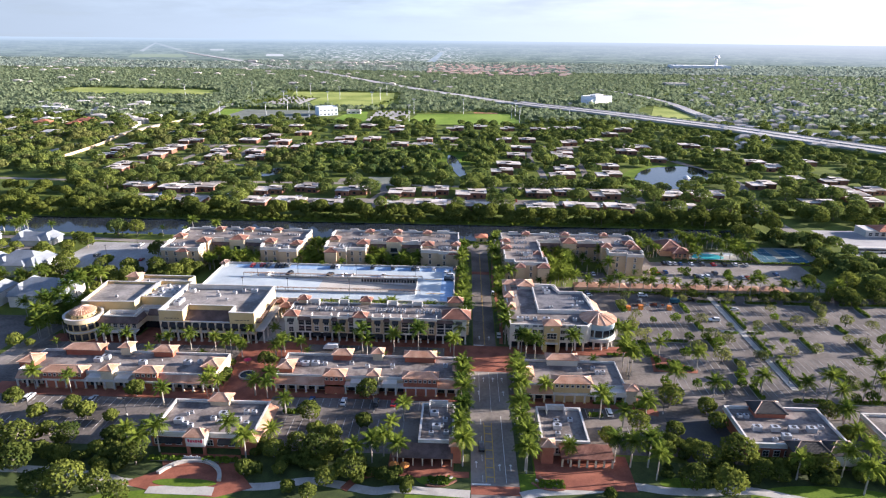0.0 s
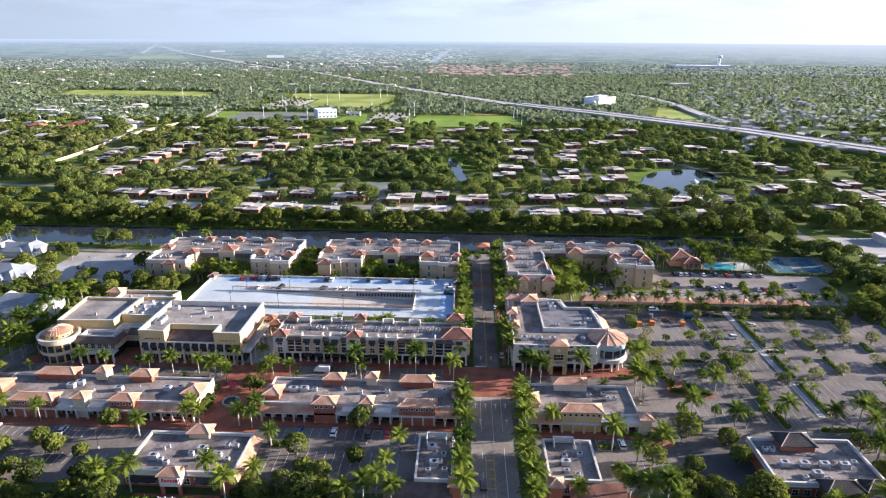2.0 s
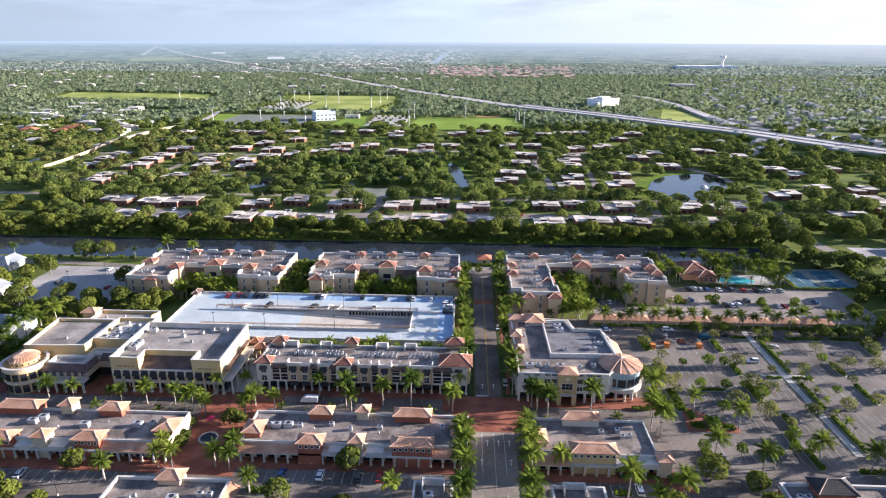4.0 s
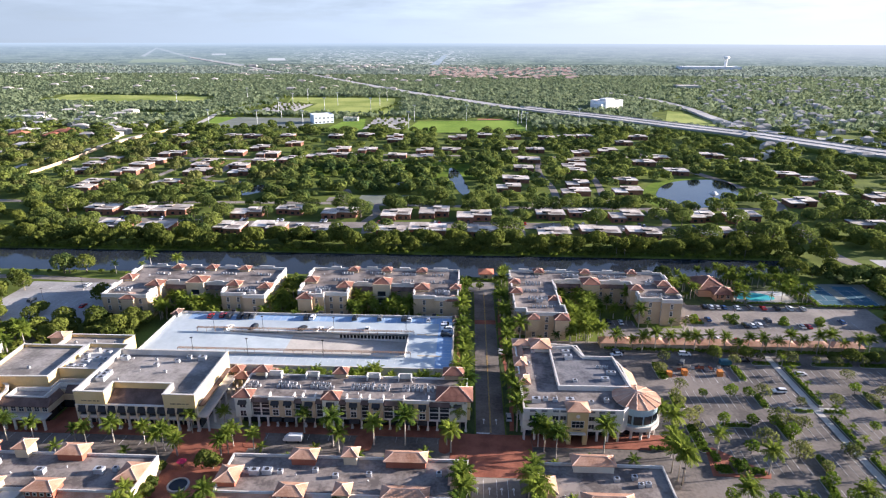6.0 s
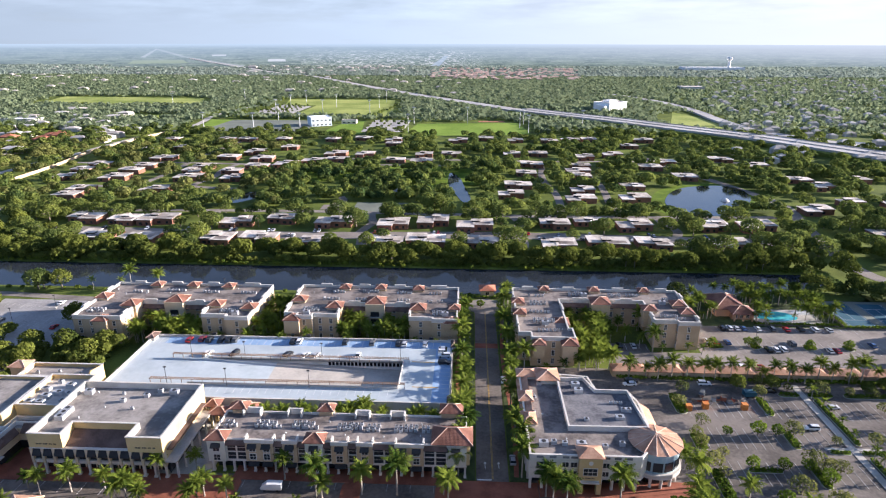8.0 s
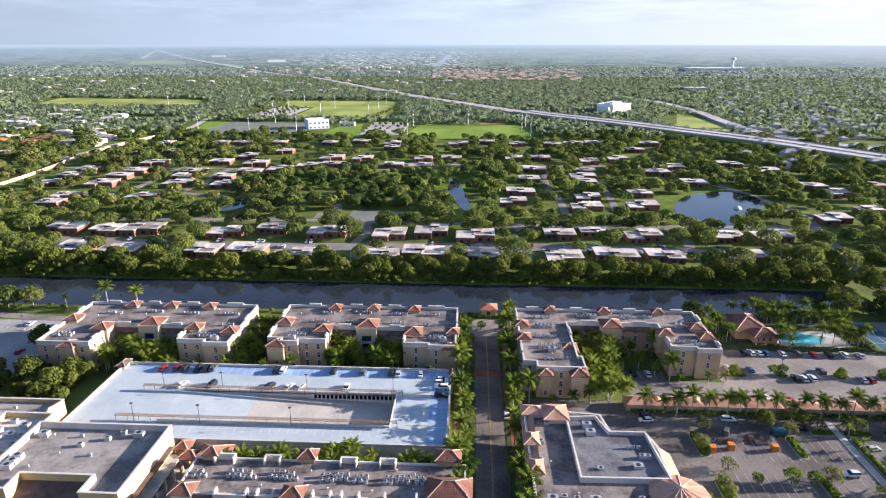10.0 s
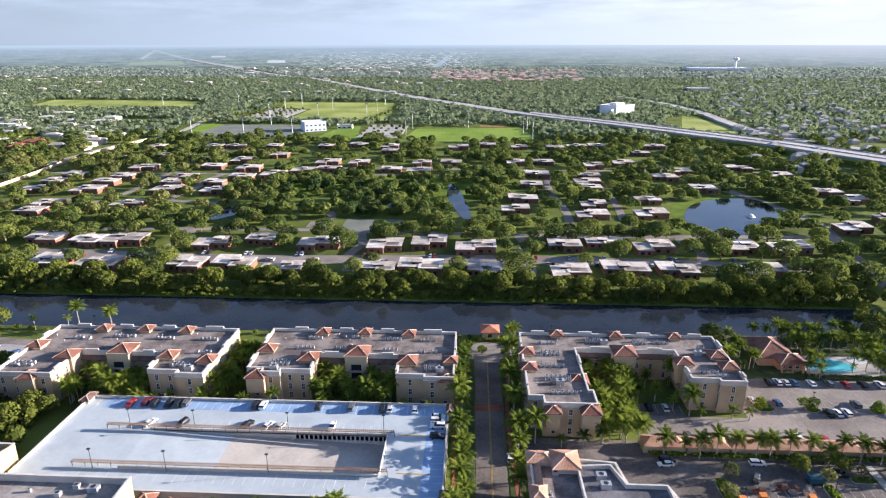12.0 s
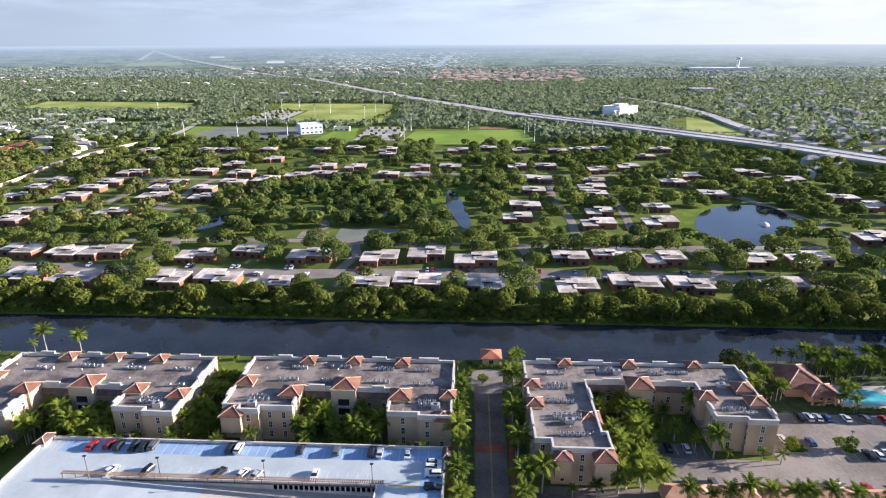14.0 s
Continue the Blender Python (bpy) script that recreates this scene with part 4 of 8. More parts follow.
    for a0, a1 in ((cx0 + 0.3, cx - 4.2), (cx + 4.2, cx1 - 0.3)):
        pent(b, a0, a1, cy - 1.3, cy - 0.05, 9.2, 1.5, "s", "tile_dark")
    return b


LAB = "tan stucco apartment block with terracotta roof towers round a court"
AM = [(-75, 315), (-69.5, 315), (-69.5, 312.5), (-63, 312.5), (-63, 314.5), (-53, 314.5), (-53, 326), (-23.5, 326), (-23.5, 313), (-14, 313), (-14, 311.5), (-4, 311.5), (-4, 345), (-75, 345)]
apartments(AM, [(-72, 329, 5.5), (-55.5, 323, 6.5), (-71, 313.5, 6.5), (-39, 328, 8), (-20.5, 322.5, 6.5), (-6.5, 313.5, 5.6), (-55, 343.2, 4.6), (-39, 343.5, 4.6), (-22, 343, 4.6), (-5.4, 323, 4.6)],
           [(-64, 345, 5, 0.7), (-46.5, 345, 5, 0.7), (-30.5, 345, 5, 0.7), (-13, 345, 7, 0.7), (-75, 337, 0.7, 4), (-75, 321, 0.7, 4), (-53, 317, 0.7, 3.4), (-4, 333, 0.7, 5), (-23.5, 316, 0.7, 3.4), (-48, 326, 5, 0.7), (-28, 326, 4, 0.7)],
           -75, -4, (-39, 326, -53, -23.5), LAB)
AL = [(-160, 308), (-140, 308), (-140, 324), (-108.5, 324), (-108.5, 312), (-98, 312), (-98, 310), (-88.5, 310), (-88.5, 344), (-160, 344)]
apartments(AL, [(-158, 328, 5.5), (-142, 321, 6.5), (-148, 309, 6), (-124.5, 326, 8), (-106, 322.5, 5.6), (-91, 320, 5.6), (-141, 342.3, 4.6), (-124.5, 342.5, 4.6), (-108, 342, 4.6)],
           [(-150, 344, 5, 0.7), (-133, 344, 5, 0.7), (-116, 344, 5, 0.7), (-98, 344, 7, 0.7), (-160, 336, 0.7, 4), (-160, 318, 0.7, 4), (-140, 312, 0.7, 3.4), (-88.5, 331, 0.7, 5), (-108.5, 315, 0.7, 3.4), (-135, 324, 5, 0.7), (-114, 324, 4, 0.7)],
           -160, -88, (-124.5, 324, -140, -108.5), LAB)
AR = [(20, 302), (24.5, 302), (24.5, 298), (41, 298), (41, 306), (39.5, 306), (39.5, 334), (75, 334), (75, 315), (84, 315), (84, 313.5), (92.5, 313.5), (92.5, 346), (20, 346)]
apartments(AR, [(21.5, 331, 5), (21.5, 320, 5), (37.5, 315, 6.5), (27, 296.5, 4.6), (38.5, 297, 6), (56.5, 332.5, 8), (89, 331.5, 5.6), (90, 323.5, 5.6), (75.5, 326, 5.6), (34, 345.3, 4.4), (56, 345.3, 4.4), (78, 345.3, 4.4)],
           [(27, 346, 5, 0.7), (45, 346, 5, 0.7), (67, 346, 5, 0.7), (86, 346, 5, 0.7), (20, 338, 0.7, 4), (20, 325.5, 0.7, 4), (20, 310, 0.7, 5), (39.5, 325, 0.7, 6), (92.5, 339, 0.7, 5), (75, 319, 0.7, 3.4), (48, 334, 6, 0.7), (68, 334, 5, 0.7), (92.5, 317, 0.7, 3)],
           20, 92, (56.5, 334, 39.5, 75), LAB)


def fence_run(b, x0, x1, y, z0, z1, label):
    """A slatted sunshade rail on posts, along x; z falls from z0 to z1."""
    f = thing("deck_rail", (x0 + x1) / 2, y, min(z0, z1), label, "railing", "rails on the garage deck")
    n = int((x1 - x0) / 3.6)
    for i in range(n + 1):
        x = x0 + i * (x1 - x0) / n
        z = z0 + (z1 - z0) * i / n
        part("post", boxes((x - 0.07, x + 0.07, y - 0.07, y + 0.07, z - 0.05, z + 1.75)), "brown", f)
    bm = bmesh.new()
    k = int((x1 - x0) / 0.6)
    for i in range(k):
        x = x0 + (i + 0.5) * (x1 - x0) / k
        z = z0 + (z1 - z0) * (i + 0.5) / k
        box(bm, x - 0.14, x + 0.14, y - 0.75, y + 0.75, z + 1.78, z + 1.90)
    part("slats", bm, "brown", f, "row of dark slats")
    part("beam", boxes((x0, x1, y - 0.5, y - 0.4, min(z0, z1) + 1.68, max(z0, z1) + 1.78), (x0, x1, y + 0.4, y + 0.5, min(z0, z1) + 1.68, max(z0, z1) + 1.78)), "brown", f)


def garage():
    b = thing("parking_garage", -65, 282, 0, "white painted parking garage with cars on its open top deck", "parking garage")
    pts = [(-124.5, 260.6), (-5.2, 260.6), (-5.2, 304.6), (-124.5, 304.6)]
    part("wall", ring(bmesh.new(), pts, 0.35, 0, 6.4), "white", b)
    part("coping", ring(bmesh.new(), inset(pts, -0.08), 0.5, 6.4, 6.52), "white", b)
    X0, X1, XB, Y0, Y1, Z = -96.0, -23.3, -70.0, 270.2, 288.0, 5.6
    part("deck", boxes((-124.2, -5.5, Y1, 304.3, 5.2, Z), (-124.2, -5.5, 260.9, Y0, 5.2, Z), (X1, -5.5, Y0, Y1, 5.2, Z), (-124.2, X0, Y0, Y1, 5.2, Z)), "deck", b)

    def slope(xa, xb, za, zb, m, nm, lab):
        bm = bmesh.new()
        v = [bm.verts.new(p) for p in ((xa, Y0, za), (xb, Y0, zb), (xb, Y1, zb), (xa, Y1, za), (xa, Y0, za - 0.4), (xb, Y0, zb - 0.4), (xb, Y1, zb - 0.4), (xa, Y1, za - 0.4))]
        for f in ((0, 1, 2, 3), (7, 6, 5, 4), (0, 4, 5, 1), (2, 6, 7, 3)):
            bm.faces.new([v[i] for i in f])
        part(nm, bm, m, b, lab)
    slope(X0, XB, 5.6, 4.45, "deck", "ramp", "white painted ramp")
    slope(XB, X1, 4.45, 2.35, "deck_bare", "ramp", "bare concrete lower ramp")
    # the wall along the ramp, with a row of openings under the deck edge
    part("ramp_wall", boxes((X0, X1, Y1, Y1 + 0.3, 5.15, 6.3), (X0, -51.5, Y1, Y1 + 0.3, 1.8, 5.15), (-51.5, X1, Y1, Y1 + 0.3, 1.8, 3.6)), "white", b)
    for i in range(20):
        x = -51.5 + i * 28.2 / 20
        part("pillar", boxes((x, x + 0.42, Y1 - 0.02, Y1 + 0.32, 3.6, 5.15)), "white", b)
    part("inner_floor", boxes((-55, X1, Y1 + 0.3, 300, 1.6, 2.0), (-55, X1, 295, 295.3, 2.0, 5.2)), "dark", b)
    part("ramp_wall", boxes((X1, X1 + 0.3, Y0, Y1, 1.8, 6.3)), "white", b)
    part("ramp_wall", boxes((X0, X1, Y0 - 0.3, Y0, 1.8, 6.3)), "white", b)
    rows = [(-123 + i * 2.75, -122.88 + i * 2.75, 299.0, 304.2) for i in range(42)] + [(-106 + i * 2.75, -105.88 + i * 2.75, Y1 + 0.4, Y1 + 5.2) for i in range(30)]
    rows += [(-106 + i * 2.75, -105.88 + i * 2.75, Y0 - 5.3, Y0 - 0.5) for i in range(30)] + [(-10.8, -5.7, 262.5 + i * 2.75, 262.62 + i * 2.75) for i in range(14)]
    # the strip along the north edge also paints in the shade lying there
    part("bay_coat", boxes((-118, -5.6, 298.9, 304.2, Z - 0.02, Z + 0.006), (-11.5, -5.6, 261.5, 298.8, Z - 0.02, Z + 0.006)), "deck_bay_shade", b, "pale blue tint of the parking bays, partly painted shade")
    lines = {}
    for x0, x1, y0, y1 in rows:
        key = (round(x1 - x0, 2), round(y1 - y0, 2))
        if key not in lines:
            lines[key] = to_mesh("bay_line", boxes((0, x1 - x0, 0, y1 - y0, Z - 0.02, Z + 0.012)), "paint_white")
        ln = part("bay_line", lines[key], None, b)
        ln.location += Vector((x0, y0, 0))
    for x0, x1, y in ((-20, -11.5, 288.4), (-18.5, -9.5, 271.2)):
        part("stop_line", boxes((x0, x1, y, y + 0.5, Z - 0.02, Z + 0.014)), "paint_yellow", b, "yellow painted stop line")
    tower(b, -124.2, 302.6, 2.4, 4.4, 0, 6.9, 1.0, "white", "tile_dark")
    tower(b, -4.9, 301.5, 1.8, 5.0, 0, 6.6, 1.0, "tan", "tile_dark", 0.35)
    tower(b, -5.0, 262.5, 1.8, 4.0, 0, 6.2, 0.9, "tan", "tile_dark", 0.35)
    for x in (-100.5, -62.6, -13.9):
        block(b, "door_hood", "dark", (x - 0.8, x + 0.8, 304.62, 305.5, 6.0, 7.4))
    # painted vertical ribs of the outer wall
    for i in range(17):
        part("wall_rib", boxes((-5.22, -5.08, 263.0 + i * 2.5, 263.3 + i * 2.5, 0.1, 6.3)), "deck_bare", b)
    fence_run(b, -109.2, -21.0, Y1 - 0.3, 5.65, 5.65, "long dark slatted sunshade rail beside the ramp")
    fence_run(b, -109.2, -20.8, Y0 + 0.1, 5.65, 5.65, "long dark slatted sunshade rail beside the ramp")


garage()


def office():
    b = thing("office_building", 36, 250, 0, "cream three-storey office block with a round tile-roofed corner tower", "office building")
    low = [(17.7, 229.8), (48, 229.8), (53.6, 236), (53.6, 257), (51.8, 263), (42, 263), (40.5, 271.5), (17.7, 274)]
    part("wall", prism(bmesh.new(), low, 3.9, 10.4), "office", b)
    core = [(18.5, 233), (50, 233), (50, 262), (40, 262), (40, 270), (18.5, 271)]
    part("shop_front", prism(bmesh.new(), core, 0, 3.9), "glass", b, "dark glazed ground floor behind the arcade")
    part("roof", prism(bmesh.new(), inset(low, 0.3), 10.4, 10.5), "roofing", b)
    part("parapet", ring(bmesh.new(), inset(low, -0.05), 0.4, 10.1, 11.3), "white", b)
    part("coping", ring(bmesh.new(), inset(low, -0.14), 0.6, 11.3, 11.46), "white", b)
    part("string_course", ring(bmesh.new(), inset(low, -0.10), 0.2, 6.9, 7.15), "white", b)
    part("string_course", ring(bmesh.new(), inset(low, -0.12), 0.2, 3.8, 4.15), "white", b)
    # the raised inner roof with its own white wall
    hi = [(29.8, 242.0), (53.2, 242.4), (51.6, 262.4), (41.4, 262.4), (38.8, 269.8), (29.8, 269.0)]
    part("inner_wall", ring(bmesh.new(), hi, 0.5, 10.4, 12.2), "white", b)
    part("inner_roof", prism(bmesh.new(), inset(hi, 0.4), 10.4, 11.0), "roofing_dark", b)
    for i in range(10):
        x = 18.2 + i * 3.2
        if not 31 < x < 37:
            part("pillar", boxes((x - 0.35, x + 0.35, 229.85, 230.7, 0, 3.9)), "white", b)
    for i in range(12):
        part("pillar", boxes((17.55, 18.3, 233.6 + i * 3.3, 234.3 + i * 3.3, 0, 3.9)), "white", b)
    for x in (20.5, 24, 27.5, 29.8, 38.5, 41.5, 44.5):
        window(b, x, 229.77, 7.6, 1.7, 1.5, "s")
        window(b, x, 229.77, 4.8, 1.7, 1.5, "s")
        part("panel", boxes((x - 0.9, x + 0.9, 229.7, 229.82, 10.35, 11.05)), "roofing_dark", b)
    for i in range(10):
        for z in (4.8, 7.8):
            window(b, 17.47, 236 + i * 3.6, z, 1.6, 1.5, "w")
    # tan frontispiece over the door
    f = block(b, "frontispiece", "yellow", (31, 37.2, 228.5, 230.0, 3.4, 11.6))
    block(b, "entrance_pier", "yellow", (31, 32.3, 228.0, 229.8, 0, 3.4), label="tan entrance pier")
    block(b, "entrance_pier", "yellow", (35.9, 37.2, 228.0, 229.8, 0, 3.4), label="tan entrance pier")
    block(b, "entrance_canopy", "white", (31.6, 36.6, 227.5, 228.5, 3.9, 4.3))
    window(b, 34.1, 228.47, 6.0, 3.6, 2.2, "s", bars=2)
    bars = bmesh.new()
    for i in range(7):
        box(bars, 32.9 + i * 0.36, 33.12 + i * 0.36, 228.4, 228.48, 4.9, 5.25)
    part("sign", bars, "dark", b, "small dark letter-like bars")
    part("medallion", tube(bmesh.new(), 0, 0, 0, 0.15, 0.6, 0.6, 16), "white", b).matrix_basis = Matrix.Translation(Vector((34.1, 228.5, 9.9)) - origin(b)) @ Matrix.Rotation(radians(90), 4, "X")
    part("gable_roof", hip(bmesh.new(), 31, 37.2, 228.5, 233.4, 11.75, 1.5, 0.5), "tile", b)
    for y in (246.5, 258.5):
        tower(b, 18.8, y, 3.6, 5.2, 8, 11.4, 1.3, "office")
    for y0, y1 in ((249.6, 255.4), (261.6, 270.5)):
        pent(b, 16.7, 20.2, y0, y1, 10.2, 1.9, "w", "tile")
    tower(b, 20.5, 272.4, 6.4, 4.4, 8, 11.6, 1.3, "office")
    tower(b, 27, 271.0, 6.6, 7.4, 8, 12.0, 1.5, "office")
    pent(b, 53.7, 57.0, 243, 256.5, 9.2, 2.2, "e", "tile")
    block(b, "side_bay", "office", (53.7, 56.6, 243, 256.5, 3.9, 9.1))
    # round corner tower
    cx, cy = 53.6, 237.8
    part("tower_base", tube(bmesh.new(), cx, cy, 3.9, 10.9, 6.7, 6.7, 40), "office_blue", b)
    part("tower_band", tube(bmesh.new(), cx, cy, 10.9, 11.3, 6.95, 6.95, 40), "white", b)
    part("tower_band", tube(bmesh.new(), cx, cy, 3.7, 5.0, 7.6, 7.6, 40), "white", b, "projecting white balcony band")
    part("shop_front", tube(bmesh.new(), cx, cy, 0.0, 3.7, 4.6, 4.6, 24), "glass", b)
    for i in range(9):
        a = radians(-150 + i * 27)
        c, s = math.cos(a), math.sin(a)
        w = part("tower_window", boxes((-1.3, 1.3, -0.10, 0.10, 0, 2.9)), "glass", b)
        w.matrix_basis = Matrix.Translation(Vector((cx + 6.68 * c, cy + 6.68 * s, 5.6)) - origin(b)) @ Matrix.Rotation(a + radians(90), 4, "Z")
        p = part("pillar", tube(bmesh.new(), 0, 0, 0, 3.7, 0.45, 0.45, 10), "white", b)
        p.matrix_basis = Matrix.Translation(Vector((cx + 6.3 * math.cos(a + 0.23), cy + 6.3 * math.sin(a + 0.23), 0)) - origin(b))
    r = part("tower_roof", tube(bmesh.new(), cx, cy, 11.3, 13.6, 7.6, 0.05, 14), "tile", b, "twelve-sided terracotta tile roof")
    for i in range(14):
        bm = bmesh.new()
        a = 2 * math.pi * i / 14
        d = Vector((math.cos(a) * -7.6, math.sin(a) * -7.6, 2.3))
        k = bmesh.ops.create_cone(bm, cap_ends=True, segments=5, radius1=0.14, radius2=0.14, depth=d.length)
        bmesh.ops.transform(bm, matrix=Matrix.Translation((cx + 3.8 * math.cos(a), cy + 3.8 * math.sin(a), 12.47)) @ d.to_track_quat("Z", "Y").to_matrix().to_4x4(), verts=k["verts"])
        part("roof_hip", bm, "ridge", r, "pale ridge tiles")


office()


def flats():
    b = thing("apartment_building", -35, 240, 0, "cream three-storey flats above a dark shop arcade", "apartment building")
    x0, x1, y0, y1 = -72.5, 0.5, 233.0, 247.0
    part("wall", boxes((x0, x1, y0, y1, 3.9, 10.4)), "office", b)
    part("shop_front", boxes((x0 + 0.6, x1 - 0.6, y0 + 2.4, y1, 0, 3.9)), "glass", b, "dark shop windows behind the arcade")
    part("roof", boxes((x0 + 0.3, x1 - 0.3, y0 + 0.3, y1 - 0.3, 10.4, 10.5)), "roofing", b)
    part("parapet", ring(bmesh.new(), rect(x0, x1, y0, y1), 0.4, 10.1, 11.1), "white", b)
    for xa, xb in ((-67, -61.5), (-53.5, -49), (-33, -28.5), (-22.5, -18)):
        block(b, "parapet_step", "white", (xa, xb, y1 - 0.45, y1 + 0.12, 10.2, 12.4), (xa, xa + 0.4, y1 - 2.2, y1 - 0.45, 10.2, 12.4), (xb - 0.4, xb, y1 - 2.2, y1 - 0.45, 10.2, 12.4))
    n = 24
    for i in range(n + 1):
        x = x0 + 0.35 + i * (x1 - x0 - 0.7) / n
        p = part("pillar", boxes((x - 0.28, x + 0.28, y0 + 0.02, y0 + 0.6, 0.55, 3.9)), "white", b)
        part("pillar_foot", boxes((x - 0.42, x + 0.42, y0 - 0.12, y0 + 0.74, 0, 0.55)), "white", p)
    part("string_course", boxes((x0 - 0.1, x1 + 0.1, y0 - 0.14, y0, 3.7, 4.2)), "white", b)
    bays = ((-62, -54), (-51.4, -47.2), (-37.5, -32.9), (-30.3, -25.8), (-19.5, -11.5))
    for xa, xb in bays:
        block(b, "bay", "tan", (xa, xb, y0 - 0.7, y0 + 0.1, 4.2, 10.6))
        block(b, "bay_parapet", "white", (xa - 0.15, xb + 0.15, y0 - 0.85, y0 - 0.45, 10.4, 11.5), (xa - 0.15, xa + 0.3, y0 - 0.45, y0 + 1.6, 10.4, 12.0), (xb - 0.3, xb + 0.15, y0 - 0.45, y0 + 1.6, 10.4, 12.0))
        k = 2 if xb - xa > 6 else 1
        for i in range(k):
            x = xa + (i + 0.5) * (xb - xa) / k
            for z in (4.9, 7.6):
                window(b, x, y0 - 0.73, z, 1.7, 1.9, "s")
            awning(b, x, y0 - 0.72, 10.1, 2.5)
            awning(b, x, y0 - 0.1, 3.9, 3.0)
    edges = [-67.7] + [e for xy in bays for e in xy] + [-5.0]
    for xa, xb in zip(edges[::2], edges[1::2]):
        segs = [(xa, xb)] if not xa < -42 < xb else [(xa, -44.9), (-39.8, xb)]
        for a, c in segs:
            pent(b, a, c, y0 - 1.0, y0 + 0.2, 9.6, 1.3, "s", "tile_dark", "dark brown tile strip")
            k = 2 if c - a > 4 else 1
            for i in range(k):
                x = a + (i + 0.5) * (c - a) / k
                for z in (4.5, 7.2):
                    window(b, x, y0 - 0.04, z - 0.1, (c - a) / k - 0.5, 2.3, "s", bars=0)
    for x in (-70.2, -42.3):
        tower(b, x, y0 + 0.9, 5.0, 4.2, 4.2, 11.4, 1.7, "office", "tile_brown")
        for z in (4.7, 7.7):
            window(b, x, y0 - 1.23, z, 1.8, 1.9, "s")
        awning(b, x, y0 - 1.2, 10.4, 2.6)
    for x in (-68.5, -42):
        tower(b, x, y1 + 0.8, 4.0, 3.4, 6, 12.2, 1.5, "tan", "tile_brown")
    tower(b, -4.2, 248.6, 6.0, 4.2, 0, 12.4, 1.7, "tan", "tile_brown")
    # the corner with its great hipped roof
    tower(b, -3.6, 237.0, 10.0, 7.2, 4.2, 11.2, 2.6, "yellow", "tile_brown", 0.9)
    for z in (4.8, 7.8):
        window(b, 1.44, 236, z, 1.8, 1.8, "e"), window(b, 1.44, 239, z, 1.8, 1.8, "e")
        window(b, -2.5, 233.37, z, 2.0, 1.8, "s"), window(b, -6, 233.37, z, 2.0, 1.8, "s")
    awning(b, -2.5, 233.3, 10.2, 2.6), awning(b, -6, 233.3, 10.2, 2.6)


flats()


def cinema():
    b = thing("cinema", -120, 245, 0, "large cream entertainment block with columns and a domed round corner", "cinema")
    # east block: recessed shop fronts, an upper floor on columns, and the big roof behind its parapet
    E = [(-122.7, 229.4), (-113, 229.4), (-113, 235.2), (-94, 235.2), (-94, 228.9), (-84, 228.9), (-84, 257), (-122.7, 257)]
    part("lower_wall", boxes((-122.4, -84.3, 232.6, 256.7, 0, 3.8)), "cream", b)
    part("upper_wall", boxes((-122.7, -84, 230.2, 257, 3.8, 8.7)), "yellow", b)
    part("wall", prism(bmesh.new(), E, 8.7, 11.5), "yellow", b)
    part("roof", prism(bmesh.new(), inset(E, 0.3), 11.5, 11.6), "roof_pale", b)
    part("parapet", ring(bmesh.new(), inset(E, -0.03), 0.4, 11.2, 13.5), "yellow", b)
    part("coping", ring(bmesh.new(), inset(E, -0.14), 0.66, 13.5, 13.68), "white", b)
    part("lining", ring(bmesh.new(), inset(E, 0.38), 0.06, 11.55, 13.4), "white", b, "white inner face of the parapet")
    pent(b, -112.9, -94.1, 230.0, 235.1, 8.8, 2.7, "s", "tile_dark", "broad brown tile slope")
    for x0 in (-122.7, -94.0):
        bm = bmesh.new()
        for k in range(14):
            if k not in (4, 8, 11):
                box(bm, x0 + 2.2 + k * 0.42, x0 + 2.46 + k * 0.42, 228.82 if x0 > -100 else 229.32, 228.9 if x0 > -100 else 229.4, 10.0, 10.4)
        part("sign", bm, "dark", b, "small dark letter-like bars")
    for i in range(13):
        x = -122.4 + i * 3.18
        p = part("pillar", boxes((x - 0.3, x + 0.3, 229.3, 229.9, 0.7, 3.8)), "white", b)
        part("pillar_foot", boxes((x - 0.5, x + 0.5, 229.1, 230.1, 0, 0.7)), "white", p)
        part("pier", boxes((x - 0.36, x + 0.36, 229.2, 230.2, 3.8, 8.7)), "cream", b)
        if i < 12:
            awning(b, x + 1.59, 229.7, 8.3, 2.46, "dark", 1.0, 1.5)
            part("upper_window", boxes((x + 0.4, x + 2.78, 229.95, 230.25, 4.9, 8.0)), "glass", b)
            part("sill_panel", boxes((x + 0.36, x + 2.82, 229.5, 230.2, 3.8, 4.85)), "white", b)
            part("shop_front", boxes((x + 0.3, x + 2.88, 232.4, 232.62, 0.2, 3.3)), "glass", b)
    part("beam", boxes((-122.8, -84.2, 229.2, 230.1, 8.7, 8.95)), "white", b)
    # covered walk on the sunny side
    block(b, "canopy", "tile_dark", (-84, -82.4, 231, 254, 8.2, 8.6))
    block(b, "canopy", "concrete", (-84, -80.6, 229, 254, 5.4, 5.8))
    for i in range(6):
        part("pillar", boxes((-81.2, -80.7, 229.4 + i * 4.8, 229.9 + i * 4.8, 0, 5.4)), "white", b)
    part("shop_front", boxes((-84.1, -83.9, 231, 253, 0.3, 4.6)), "glass", b)
    part("side_wall_band", boxes((-84.06, -83.94, 231, 256, 8.9, 9.2)), "white", b)
    # west block, set back
    def flat(pts, h, roof, top, lab=""):
        part("wall", prism(bmesh.new(), pts, 0, h), "yellow", b)
        part("roof", prism(bmesh.new(), inset(pts, 0.3), h, h + 0.1), roof, b, lab)
